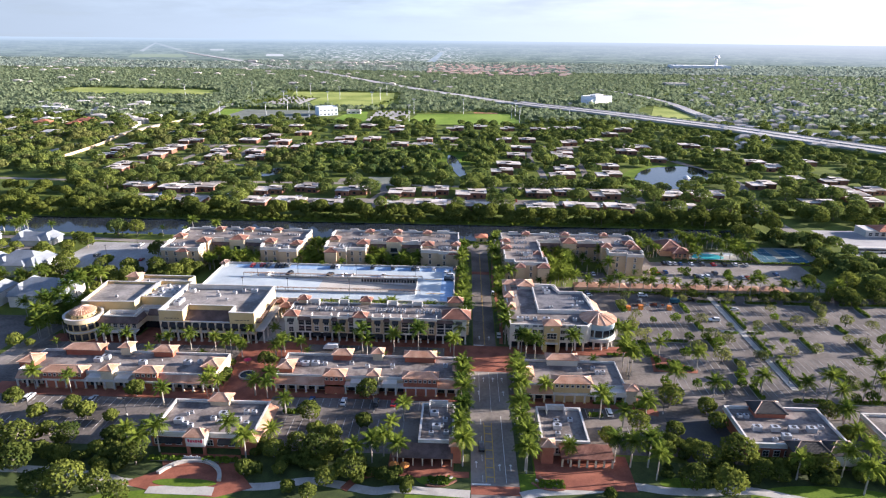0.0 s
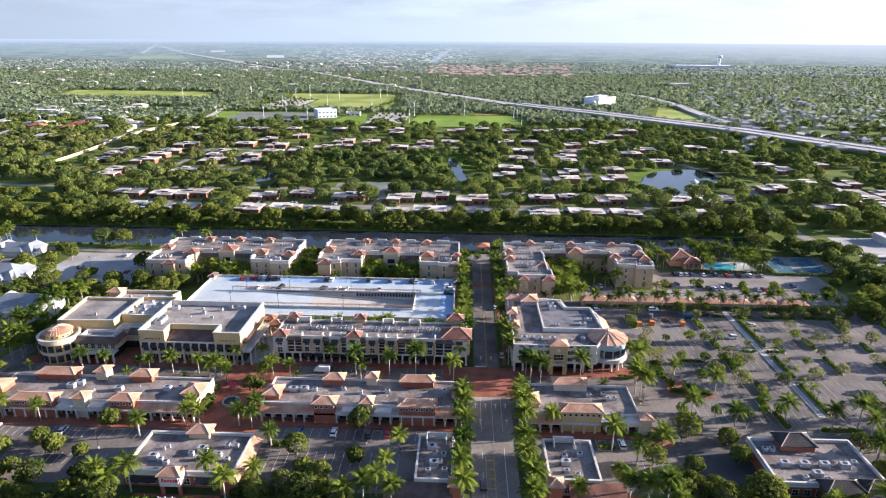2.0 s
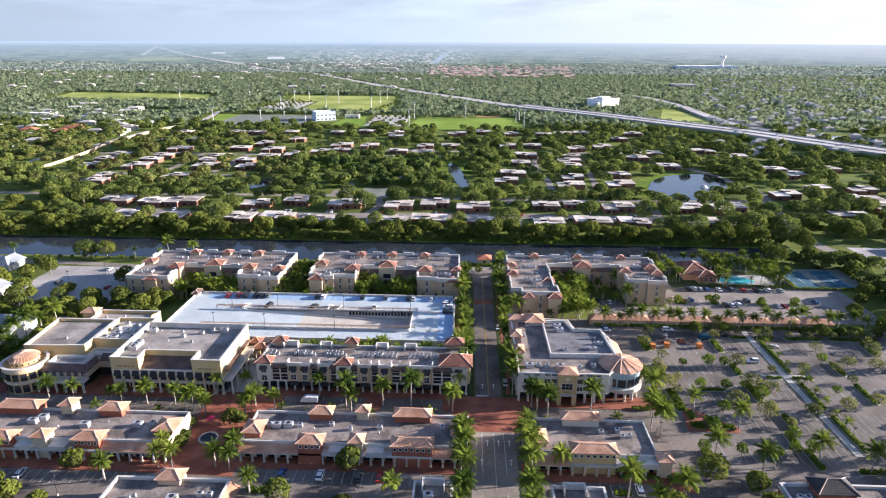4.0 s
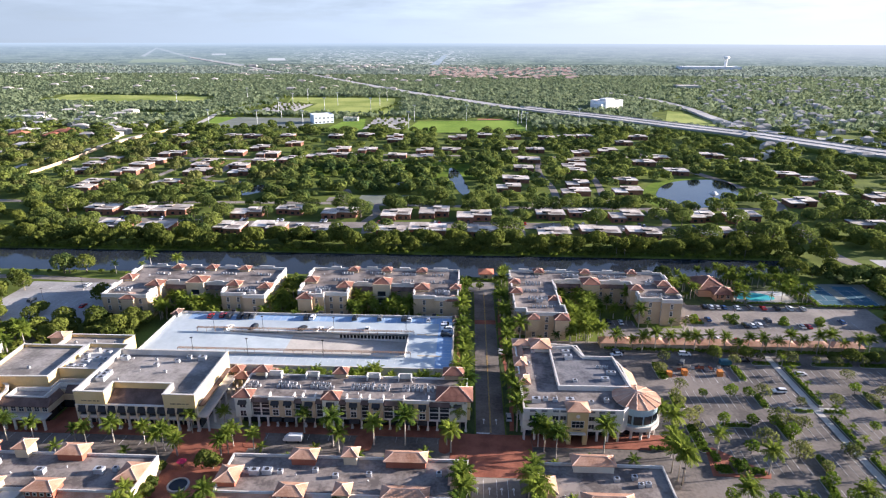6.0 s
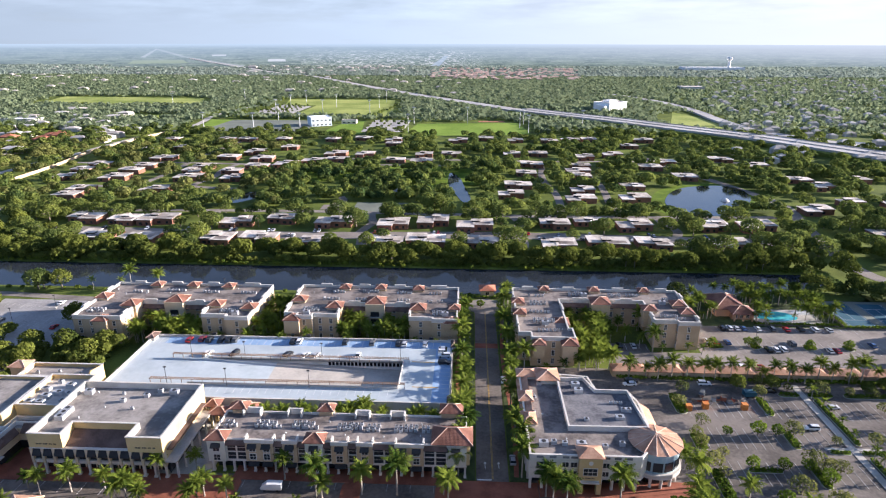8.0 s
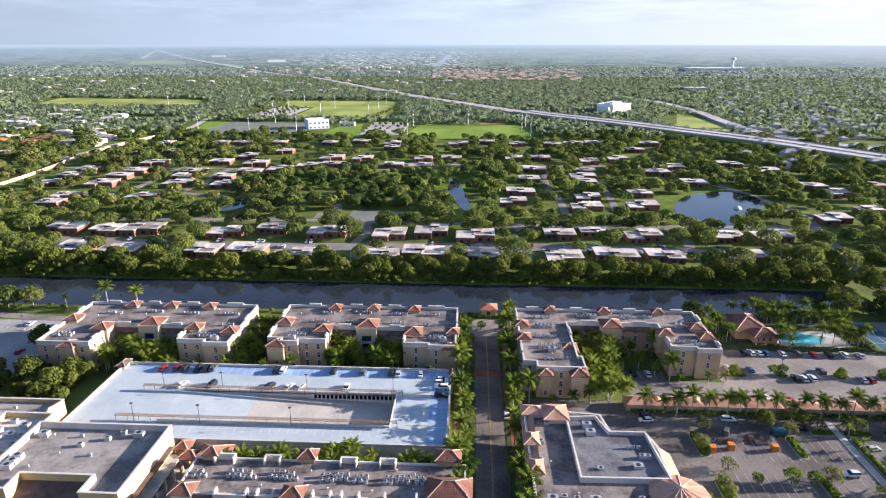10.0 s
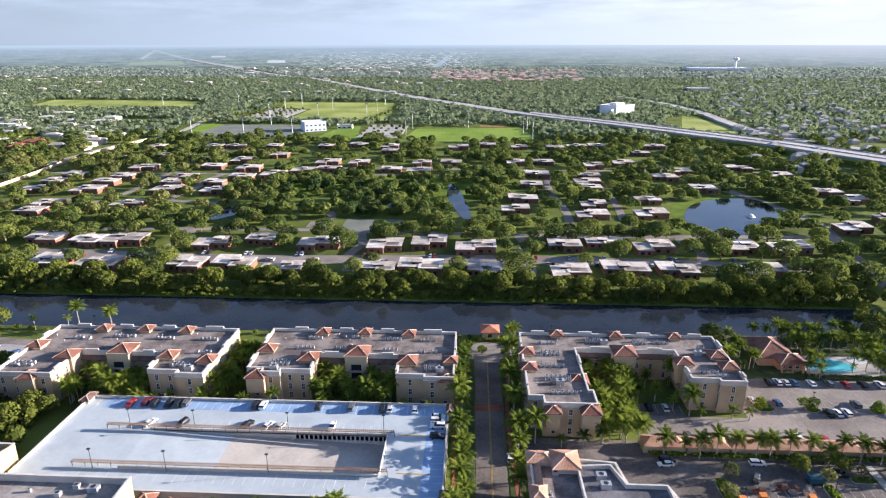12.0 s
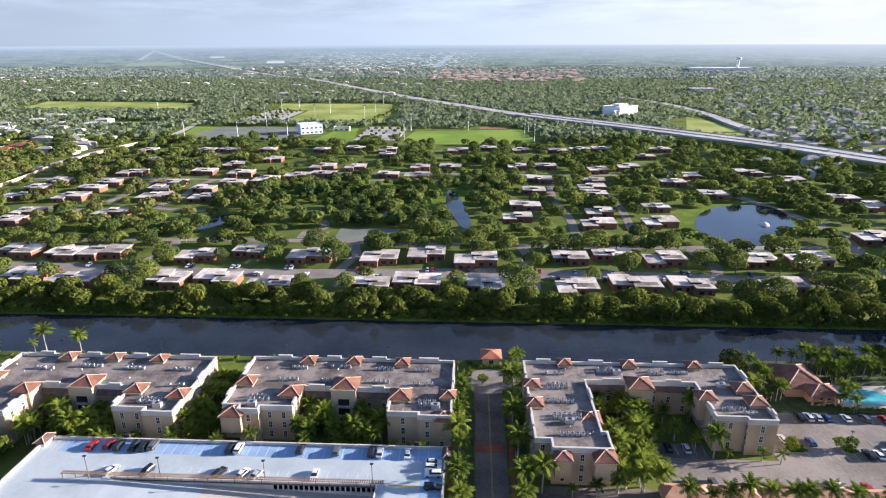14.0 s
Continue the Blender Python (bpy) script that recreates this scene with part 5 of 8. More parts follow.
        part("parapet", ring(bmesh.new(), inset(pts, -0.03), 0.4, h - 0.3, top), "yellow", b)
        part("coping", ring(bmesh.new(), inset(pts, -0.13), 0.66, top, top + 0.17), "white", b)
    flat([(-159.8, 238.6), (-138, 239.6), (-138, 261.2), (-161.5, 261.2)], 11.2, "roof_pale", 12.3)
    flat([(-137.8, 245.0), (-122.9, 245.0), (-122.9, 263.0), (-137.8, 263.0)], 10.7, "roof_beige", 12.3, "pale coated roof crowded with machines")
    flat([(-150.5, 263.3), (-126, 263.3), (-126, 272), (-150.5, 272)], 9.9, "roof_pale", 11.2)
    bm = bmesh.new()
    v = [bm.verts.new(p) for p in ((-126.35, 263.2, 11.1), (-126.35, 272, 11.1), (-126.35, 265, 12.6), (-125.8, 263.2, 11.1), (-125.8, 272, 11.1), (-125.8, 265, 12.6))]
    for f in ((0, 2, 1), (3, 4, 5), (0, 3, 5, 2), (2, 5, 4, 1), (1, 4, 3, 0)):
        bm.faces.new([v[k] for k in f])
    part("gable_wall", bm, "yellow", b)
    tower(b, -152.6, 268.6, 5.2, 4.2, 0, 12.4, 1.3, "tan")
    # low wing before it, stepping back beside the east block
    W = [(-149, 231.0), (-133.6, 231.0), (-133.6, 239.2), (-122.9, 239.2), (-122.9, 244.9), (-138, 244.9), (-138, 239.4), (-149, 238.9)]
    part("wall", prism(bmesh.new(), W, 3.8, 7.9), "cream", b)
    part("shop_front", prism(bmesh.new(), inset(W, 1.4), 0, 3.8), "glass", b)
    part("roof", prism(bmesh.new(), inset(W, 0.2), 7.9, 8.0), "roof_pale", b)
    part("parapet", ring(bmesh.new(), inset(W, 1.3), 0.45, 7.7, 9.3), "white", b)
    pent(b, -149, -132.4, 229.9, 232.2, 7.0, 1.9, "s", "tile_dark", "brown tile strip")
    pent(b, -133.6, -132.4, 231, 238.2, 7.0, 1.9, "e", "tile_dark", "brown tile strip")
    pent(b, -132.3, -123, 238.1, 240.4, 7.0, 1.9, "s", "tile_dark", "brown tile strip")
    for i in range(6):
        window(b, -147.4 + i * 2.6, 230.97, 4.7, 1.5, 1.7, "s")
        part("pillar", boxes((-149.2 + i * 3.2, -148.6 + i * 3.2, 227.3, 227.9, 0, 3.9)), "white", b)
    block(b, "canopy", "concrete", (-149.4, -132.4, 227.2, 231.0, 3.9, 4.3))
    # round corner with an open ring wall and a ribbed dome
    cx, cy = -155.8, 232.7
    part("rotunda", tube(bmesh.new(), cx, cy, 0, 8.2, 6.9, 6.9, 40), "yellow", b)
    part("ring_wall", ring(bmesh.new(), ellipse(cx, cy, 7.2, 7.2, 40), 0.5, 8.0, 9.7), "cream", b)
    part("ring_coping", ring(bmesh.new(), ellipse(cx, cy, 7.5, 7.5, 40), 0.95, 9.7, 9.9), "white", b)
    part("ring_band", ring(bmesh.new(), ellipse(cx, cy, 7.15, 7.15, 40), 0.3, 4.0, 4.5), "white", b)
    part("drum", tube(bmesh.new(), cx, cy, 8.2, 11.0, 4.7, 4.7, 32), "yellow", b)
    d = part("dome", tube(tube(bmesh.new(), cx, cy, 11.0, 12.1, 5.0, 3.4, 28, False), cx, cy, 12.1, 13.0, 3.4, 0.3, 28), "copper", b, "ribbed copper-brown dome")
    bm = bmesh.new()
    for i in range(28):
        a = 2 * math.pi * i / 28
        for r0, z0, r1, z1 in ((5.0, 11.02, 3.4, 12.12), (3.4, 12.12, 0.3, 13.02)):
            v = Vector(((r1 - r0) * math.cos(a), (r1 - r0) * math.sin(a), z1 - z0))
            k = bmesh.ops.create_cone(bm, cap_ends=True, segments=4, radius1=0.10, radius2=0.06, depth=v.length)
            bmesh.ops.transform(bm, matrix=Matrix.Translation((cx + (r0 + r1) / 2 * math.cos(a), cy + (r0 + r1) / 2 * math.sin(a), (z0 + z1) / 2)) @ v.to_track_quat("Z", "Y").to_matrix().to_4x4(), verts=k["verts"])
    part("ribs", bm, "ridge", d)
    for i in range(10):
        a = radians(-172 + i * 22)
        for r_, z, w, h in ((6.92, 5.0, 2.0, 2.6), (6.92, 0.6, 2.0, 2.8), (4.72, 9.7, 0.5, 0.6)):
            q = part("window", boxes((-w / 2, w / 2, -0.08, 0.08, 0, h)), "glass", b)
            q.matrix_basis = Matrix.Translation(Vector((cx + r_ * math.cos(a), cy + r_ * math.sin(a), z)) - origin(b)) @ Matrix.Rotation(a + radians(90), 4, "Z")


cinema()


def passage():
    b = thing("passage_pavilion", -76, 256, 0, "tile-roofed open passage between the cinema and the flats", "pavilion")
    for x, y, sx, sy, z, h in ((-81.8, 258.0, 3.6, 3.6, 6.2, 1.6), (-78.6, 254.6, 5.2, 4.0, 5.6, 1.5), (-71.6, 256.2, 8.0, 4.6, 6.0, 1.8)):
        e = (x - sx / 2, x + sx / 2, y - sy / 2, y + sy / 2, z, h, 0.7)
        part("roof", hip_lines(hip(bmesh.new(), *e), *e), "tile_brown", b, "hipped brown tile roof").data.materials.append(M["ridge"])
        for dx in (-1, 1):
            for dy in (-1, 1):
                px, py = x + dx * (sx / 2 - 0.3), y + dy * (sy / 2 - 0.3)
                part("pillar", boxes((px - 0.25, px + 0.25, py - 0.25, py + 0.25, 0, z - 0.1)), "yellow", b)
    part("walkway", boxes((-79.8, -73, 236, 253, 0.05, 0.2)), "concrete", b, "pale paved walk")


passage()


def shop_row(x0, x1, y0, y1, hips, pents, wall_parts, label):
    b = thing("shop_row", (x0 + x1) / 2, (y0 + y1) / 2, 0, label, "shop building", "shop rows")
    part("wall", boxes((x0, x1, y0, y1, 0, 5.0)), "cream", b)
    part("roof", boxes((x0 + 0.3, x1 - 0.3, y0 + 0.3, y1 - 0.3, 5.0, 5.1)), "roofing", b)
    part("parapet", ring(bmesh.new(), rect(x0 - 0.03, x1 + 0.03, y0 - 0.03, y1 + 0.03), 0.4, 4.8, 5.9), "white", b)
    for x, y, sx, sy, z, wall in hips:
        t = tower(b, x, y, sx, sy, 0.0 if y < y0 + 3 else 4.0, z, 1.3, wall)
        if y < y0 + 3 and sx > 4:
            for i in range(max(1, int(sx / 1.6))):
                xx = x - sx / 2 + (i + 0.5) * sx / max(1, int(sx / 1.6))
                window(b, xx, y - sy / 2 - 0.03, z - 1.5, 0.8, 0.8, "s", "white", 0)
    for xa, xb in pents:
        pent(b, xa, xb, y0 - 2.6, y0 + 0.1, 3.7, 1.7, "s")
    n = int((x1 - x0) / 3.4)
    for i in range(n + 1):
        x = x0 + 0.4 + i * (x1 - x0 - 0.8) / n
        p = part("pillar", boxes((x - 0.25, x + 0.25, y0 - 2.4, y0 - 1.9, 0.5, 3.55)), "white", b)
        part("pillar_foot", boxes((x - 0.4, x + 0.4, y0 - 2.55, y0 - 1.75, 0, 0.5)), "yellow", p)
        if i < n:
            part("shop_window", boxes((x + 0.5, x + 2.9, y0 - 0.08, y0 + 0.05, 0.3, 3.0)), "glass", b)
    part("fascia", boxes((x0, x1, y0 - 2.5, y0 - 1.8, 3.1, 3.6)), "white", b)
    part("ledge", boxes((x0, x1, y0 - 2.5, y0, 3.6, 3.72)), "white", b)
    for x, w in wall_parts:
        block(b, "gable_front", "white", (x - w / 2, x + w / 2, y0 - 2.7, y0 + 0.2, 3.2, 4.9))
    return b


shop_row(-157, -87, 195, 210, [(-141, 209.5, 13, 4.4, 7.4, "terracotta"), (-125.5, 210, 3.6, 4, 8.2, "cream"), (-111, 209.5, 7, 4.4, 7.4, "terracotta"), (-156, 201, 5.5, 6, 7.0, "terracotta"),
                               (-140, 195, 14, 4.4, 6.4, "terracotta"), (-124.5, 195.2, 4.0, 4, 7.2, "cream"), (-110.5, 195.4, 7.6, 4.4, 6.8, "terracotta"), (-90.2, 202, 5.6, 6.4, 6.6, "terracotta")],
         ((-157, -147.5), (-106.4, -87)), ((-129, 5.0), (-119, 5.0)), "one-storey row of shops with terracotta tile roofs and an arcade")
shop_row(-66, 1.0, 196.5, 212, [(-63.5, 202, 5, 6, 6.8, "terracotta"), (-45, 210.5, 6.6, 4, 7.4, "terracotta"), (-32, 211, 3.6, 3.6, 8.0, "cream"), (-16.4, 210.5, 11, 4, 7.4, "terracotta"),
                                (-45, 196.2, 6.8, 4.4, 7.2, "terracotta"), (-31.6, 197, 3.6, 4, 7.2, "cream"), (-15.3, 196.4, 11.5, 4.4, 7.0, "terracotta"), (-1.5, 203.5, 4.6, 6, 7.0, "tan")],
         ((-66, -48.6), (-9.4, 1.0)), ((-37, 5), (-26, 5)), "one-storey row of shops with terracotta tile roofs and an arcade")
shop_row(20, 55, 195, 212, [(35.4, 211, 11, 4, 7.6, "office"), (36.6, 195.6, 12.5, 4.4, 7.4, "yellow"), (21.5, 201.5, 4.4, 6, 6.8, "tan"), (56.5, 194.5, 3.6, 3.6, 5.6, "cream")],
         ((20, 30),), ((48.5, 12),), "one-storey row of shops with a yellow two-storey middle and tile roofs")


def restaurant(x0, x1, y0, y1, h, wall, label, roof="roofing"):
    b = thing("restaurant", (x0 + x1) / 2, (y0 + y1) / 2, 0, label, "restaurant", "restaurants along the front")
    shell(b, rect(x0, x1, y0, y1), h, wall, roof, 0.9)
    for i in range(int((x1 - x0) / 3.2)):
        window(b, x0 + 1.8 + i * 3.2, y0 - 0.03, 1.0, 1.6, 1.9, "s")
    return b


b = restaurant(-94, -63, 163, 180.5, 4.3, "terracotta", "low terracotta-coloured restaurant with a white parapet and red sign")
tower(b, -79, 180.5, 6, 4, 0, 6.2, 1.6, "cream")
tower(b, -79, 161.3, 5.6, 3.6, 3.0, 6.4, 1.6, "white")
for x in (-81.4, -76.6):
    part("entrance_pier", boxes((x - 0.4, x + 0.4, 159.5, 160.3, 0, 3.0)), "terracotta", b)
tower(b, -63.5, 162.5, 5, 4.4, 0, 4.9, 1.5, "terracotta")
pent(b, -63, -60.2, 165, 180, 3.6, 1.6, "e")
awning(b, -88, 163, 3.4, 7, "dark", 1.6, 0.8), awning(b, -70, 163, 3.4, 7, "dark", 1.6, 0.8)
sg = block(b, "sign_board", "white", (-81.6, -76.4, 159.0, 159.25, 4.2, 6.3))
bm = bmesh.new()
for i, hh in enumerate((1.0, 0.7, 0.7, 0.75, 0.7, 0.9)):
    box(bm, -80.9 + i * 0.75, -80.35 + i * 0.75, 158.92, 159.0, 4.95 - 0.1 * (i % 2), 4.95 + hh)
part("sign_bars", bm, "sign_red", sg, "red letter-like bars")
b = restaurant(-13.5, -3.2, 163, 182, 4.4, "cream", "narrow flat-roofed restaurant with a brown tile terrace roof")
part("roof_screen", boxes((-11.3, -5.3, 181.7, 182.3, 4.6, 6.6), (-11.3, -11.0, 178.5, 181.7, 4.6, 6.6), (-5.6, -5.3, 178.5, 181.7, 4.6, 6.6)), "white", b)
pent(b, -21, -3.2, 157.6, 162.9, 3.1, 1.3, "s", "tile_dark")
for i in range(7):
    part("pillar", boxes((-20.6 + i * 2.8, -20.2 + i * 2.8, 157.9, 158.3, 0, 3.0)), "cream", b)
block(b, "terrace_wall", "brown", (-20.5, -4, 161.8, 162.9, 0, 3.0))
tower(b, -2.4, 161, 3.0, 3.0, 0, 6.2, 1.2, "terracotta")
b = restaurant(23, 37, 164.5, 182, 4.4, "cream", "narrow flat-roofed restaurant with a tile terrace roof")
part("roof_screen", boxes((26, 32, 181.7, 182.3, 4.6, 6.4), (26, 26.3, 178.8, 181.7, 4.6, 6.4), (31.7, 32, 178.8, 181.7, 4.6, 6.4)), "white", b)
pent(b, 28, 43.2, 159.2, 164.4, 3.2, 1.5, "s", "tile_brown")
for i in range(7):
    part("pillar", boxes((28.3 + i * 2.4, 28.8 + i * 2.4, 159.5, 160.0, 0, 3.1)), "cream", b)
block(b, "terrace_wall", "terracotta", (29, 43, 162.5, 164.3, 0, 3.2))
tower(b, 24.3, 162.4, 3.4, 3.4, 0, 6.0, 1.3, "terracotta")
b = restaurant(84.5, 114, 166.5, 186, 4.3, "terracotta", "low restaurant with a white parapet and dark tile roof gables")
tower(b, 97, 184, 9.5, 6, 0, 6.2, 2.4, "terracotta", "tile_black")
tower(b, 100.5, 165, 10, 5, 0, 5.4, 2.2, "brick", "tile_black")
tower(b, 110, 165.5, 9, 6, 0, 5.0, 2.6, "white", "tile_black")
b = restaurant(127, 152, 164, 184, 4.3, "cream", "low flat-roofed restaurant with a white parapet")


def gatehouse(x, y, s, lab, wall="terracotta"):
    b = thing("gatehouse", x, y, 0, lab, "pavilion")
    block(b, "wall", wall, (x - s / 2, x + s / 2, y - s / 2, y + s / 2, 0, 3.4))
    part("roof", hip(bmesh.new(), x - s / 2, x + s / 2, y - s / 2, y + s / 2, 3.5, 1.7, 0.9), "tile_red", b)
    window(b, x, y - s / 2 - 0.03, 1.0, 1.6, 1.6, "s")
    part("band", ring(bmesh.new(), rect(x - s / 2 - 0.1, x + s / 2 + 0.1, y - s / 2 - 0.1, y + s / 2 + 0.1), 0.2, 2.9, 3.3), "white", b)


gatehouse(9.5, 366.5, 6.4, "small cream pavilion with a red tiled hipped roof by the canal", "cream")

# long row of tile-roofed garages behind the big lot
for i in range(8):
    x0 = 54 + i * 13.0
    b = thing("garage_row", x0 + 6.3, 293.5, 0, "low row of garages with pinkish tile hips", "garage", "garages behind the lot")
    block(b, "wall", "tan", (x0, x0 + 12.5, 291.2, 296.2, 0, 2.5))
    part("roof", hip(bmesh.new(), x0, x0 + 12.6, 291.0, 296.4, 2.65, 1.5, 0.25), "tile", b, "pinkish terracotta tile hips")
    for k in range(4):
        part("garage_door", boxes((x0 + 0.5 + k * 3.05, x0 + 2.9 + k * 3.05, 296.18, 296.3, 0, 2.2)), "white", b)

# pool house, pool and tennis court
b = thing("clubhouse", 119, 352, 0, "peach clubhouse with broad terracotta hipped roofs", "clubhouse")
block(b, "wall", "peach", (112, 125, 346.5, 362.5, 0, 3.6))
e = (112, 125, 346.5, 362.5, 3.75, 3.8, 0.9)
part("roof", hip_lines(hip(bmesh.new(), *e), *e, 0.22), "tile_brown", b).data.materials.append(M["ridge"])
e = (117.5, 127, 341, 349, 3.8, 2.4, 0.7)
part("roof", hip_lines(hip(bmesh.new(), *e), *e, 0.22), "tile_brown", b).data.materials.append(M["ridge"])
block(b, "porch_wall", "peach", (118, 126.6, 343.4, 346.4, 0, 3.6))
for i in range(3):
    part("porch_pillar", boxes((118.1 + i * 3.9, 118.7 + i * 3.9, 341.2, 341.8, 0, 3.7)), "peach", b)
for i in range(4):
    window(b, 111.97, 348.5 + i * 3.4, 1.0, 1.1, 1.8, "w")
for i in range(3):
    window(b, 119.6 + i * 2.6, 343.37, 0.9, 1.2, 1.9, "s")
sheet("pavement", rect(128, 157, 340, 355), 0.08, "concrete", "pale paved pool terrace", 0.3, "terrace")
sheet("pavement", rect(103, 163.5, 336.2, 372), 0.045, "hedge_bed", "planted garden ground round the pool", 0.2, "planting")
sheet("water", ellipse(139, 347.5, 9, 5, 30, 0.1, 0.08, 12), 0.14, "pool", "turquoise swimming pool", 0.3, "swimming pool")
sheet("water", ellipse(152, 352, 4.2, 2.6, 20, 0.2), 0.13, "paint_white", "pale drained wading pool", 0.3, "swimming pool")
sheet("court", rect(164, 200, 337, 366), 0.10, "court_green", "green surround of the tennis courts", 0.3, "tennis court")
sheet("court", rect(167, 178.5, 339, 363), 0.13, "court_blue", "blue tennis court with white lines", 0.3, "tennis court")
sheet("court", rect(183, 194.5, 339, 363), 0.13, "court_blue", "blue tennis court with white lines", 0.3, "tennis court")
paint("court_marking", [r for x in (167.0, 183.0) for r in ((x + 0.5, x + 0.6, 339.5, 362.5), (x + 10.9, x + 11, 339.5, 362.5), (x + 0.5, x + 11, 345, 345.1), (x + 0.5, x + 11, 357, 357.1), (x + 5.7, x + 5.8, 345, 357))], "paint_white", "white tennis court lines", 0.15)


# white houses by the car park
def white_house(x, y, w, d, h, lab):
    b = thing("house", x, y, 0, lab, "house", "white houses")
    block(b, "wall", "white", (x - w / 2, x + w / 2, y - d / 2, y + d / 2, 0, h))
    part("roof", hip(bmesh.new(), x - w / 2, x + w / 2, y - d / 2, y + d / 2, h + 0.15, d * 0.34, 0.7), "metal_roof", b, "pale grey standing-seam roof")
    for s in (-1, 1):
        u = x + s * w * 0.34
        block(b, "wing", "white", (u - w * 0.13, u + w * 0.13, y - d / 2 - 2.2, y + d / 2 + 2.2, 0, h * 0.86))
        part("wing_roof", hip(bmesh.new(), u - w * 0.13, u + w * 0.13, y - d / 2 - 2.2, y + d / 2 + 2.2, h * 0.87, w * 0.17, 0.6), "metal_roof", b, "pale grey hipped roof of a wing")
    block(b, "porch", "white", (x - w * 0.25, x + w * 0.25, y - d / 2 - 3, y - d / 2, 0, h * 0.5))
    part("porch_roof", hip(bmesh.new(), x - w * 0.25, x + w * 0.25, y - d / 2 - 3, y - d / 2 + 2, h + 0.1, 2.0, 0.5), "metal_roof", b)
    block(b, "gable", "white", (x - w * 0.25, x + w * 0.25, y - d / 2 - 2.9, y - d / 2, h * 0.5, h))
    for i in range(int(w / 3)):
        for z in (1.0, 4.0):
            if z + 2 < h:
                window(b, x - w / 2 + 1.6 + i * 3, y - d / 2 - 0.03, z, 1.2, 1.6, "s")


white_house(-194, 266, 26, 14, 6.4, "white two-storey house with a pale metal roof")
white_house(-222, 262, 22, 14, 6.4, "white two-storey house with a pale metal roof")
white_house(-229, 302, 22, 14, 6.4, "white two-storey house with a pale metal roof")
white_house(-254, 300, 22, 14, 6.4, "white two-storey house with a pale metal roof")
white_house(-254, 347, 24, 9, 3.4, "low grey house under a pale roof by the canal")
white_house(-290, 346, 20, 9, 3.4, "low grey house under a pale roof by the canal")


# flat-roofed brick houses beyond the canal
def town_house(x, y, w, d, seed):
    r = random.Random(seed)
    b = thing("house", x, y, 0, "flat-roofed brown brick house with a pale roof and clerestory", "house", "brick houses beyond the canal")
    k, s = w * r.uniform(0.40, 0.52), r.choice((-1, 1)) * d * r.uniform(0.2, 0.36)
    xa, xm, xb = x - w / 2, x - w / 2 + k, x + w / 2
    h1, h2 = r.uniform(3.3, 4.0), r.uniform(3.6, 4.4)
    A, B = (xa, xm, y - d / 2 + s, y + d / 2 + s), (xm, xb, y - d / 2, y + d / 2)
    block(b, "wall", "brick", (*A, 0, h1), (*B, 0, h2))
    for (p0, p1, q0, q1), h in ((A, h1), (B, h2)):
        o = part("roof", boxes((p0 - 0.45, p1 + 0.4, q0 - 0.45, q1 + 0.45, h, h + 0.4)), "roof_white", b)
        o.location.z += 0.006 if h == h2 else 0
    cx, cy = xm + r.uniform(-2, 3), y + r.uniform(-1, 2)
    c = block(b, "clerestory", "dark", (cx - 2.6, cx + 2.6, cy - 1.8, cy + 1.8, h2, h2 + 1.1))
    part("clerestory_roof", boxes((cx - 3.1, cx + 3.1, cy - 2.3, cy + 2.3, h2 + 1.1, h2 + 1.4)), "roof_white", c)
    if y < 520:
        part("roof_patch", boxes((xm + 1.2, xb - 1.5, y - d / 2 + 1.2, y - 0.8, h2 + 0.42, h2 + 0.44)), "roofing", b, "grey weathered roof patch")
    for xx, yy, ww in ((xa + k * 0.3, A[2], 2.2), (xa + k * 0.72, A[2], 1.4), (xm + (w - k) * 0.3, B[2], 2.4), (xm + (w - k) * 0.72, B[2], 1.5))[::1 if y < 520 else 2]:
        part("window", boxes((xx - ww / 2, xx + ww / 2, yy - 0.06, yy + 0.05, 0.8, 2.5)), "glass", b)


ROW_1 = ((-232, 441), (-203, 440), (-154, 440), (-129, 441), (-100, 438), (-49, 439), (-26, 442), (8, 439), (54, 441), (84, 444), (111, 442), (157, 447))
ROW_2 = ((-262, 481), (-234, 479), (-211, 483), (-155, 480), (-127, 486), (-90, 482), (-50, 480), (-24, 488), (4, 479), (57, 482), (82, 487), (109, 484), (161, 486), (189, 487))
WEST = ((-316, 543), (-318, 567), (-359, 613), (-363, 640), (-362, 666), (-315, 613), (-315, 664), (-317, 640), (-256, 568), (-258, 640), (-249, 616), (-257, 664), (-222, 642), (-206, 666), (-210, 615), (-181, 681), (-252, 714), (-366, 831), (-274, 834), (-300, 834), (-230, 836))
NORTH = ((-144, 742), (-112, 741), (-76, 707), (-136, 706), (-49, 742), (-20, 744), (-49, 703), (-169, 838), (-132, 849), (-94, 840), (55, 845), (-15, 843), (19, 856), (96, 840), (122, 850), (45, 747))
EAST = ((72, 749), (61, 690), (52, 647), (41, 598), (33, 566), (136, 597), (128, 559), (193, 638), (174, 681), (195, 711), (184, 805), (257, 726), (280, 696), (296, 608), (211, 851), (99, 636), (92, 582), (86, 554), (120, 734))
MORE = ((-234, 748), (-213, 707), (-205, 779), (-158, 699), (-325, 768), (-357, 757), (-317, 708), (-90, 808), (107, 685), (101, 661), (146, 855), (152, 752), (250, 530), (287, 552), (321, 550), (332, 515), (308, 497), (305, 515), (340, 633), (288, 629), (266, 467), (305, 475))
HOUSES = []
for i, (x, y) in enumerate(ROW_1 + ROW_2 + WEST + NORTH + EAST + MORE):
    w, d = (21 if y < 500 else 20) + 2.5 * math.sin(i * 2.3), 14.0 + 1.5 * math.sin(i * 1.1)
    town_house(x, y, w, d, 100 + i)
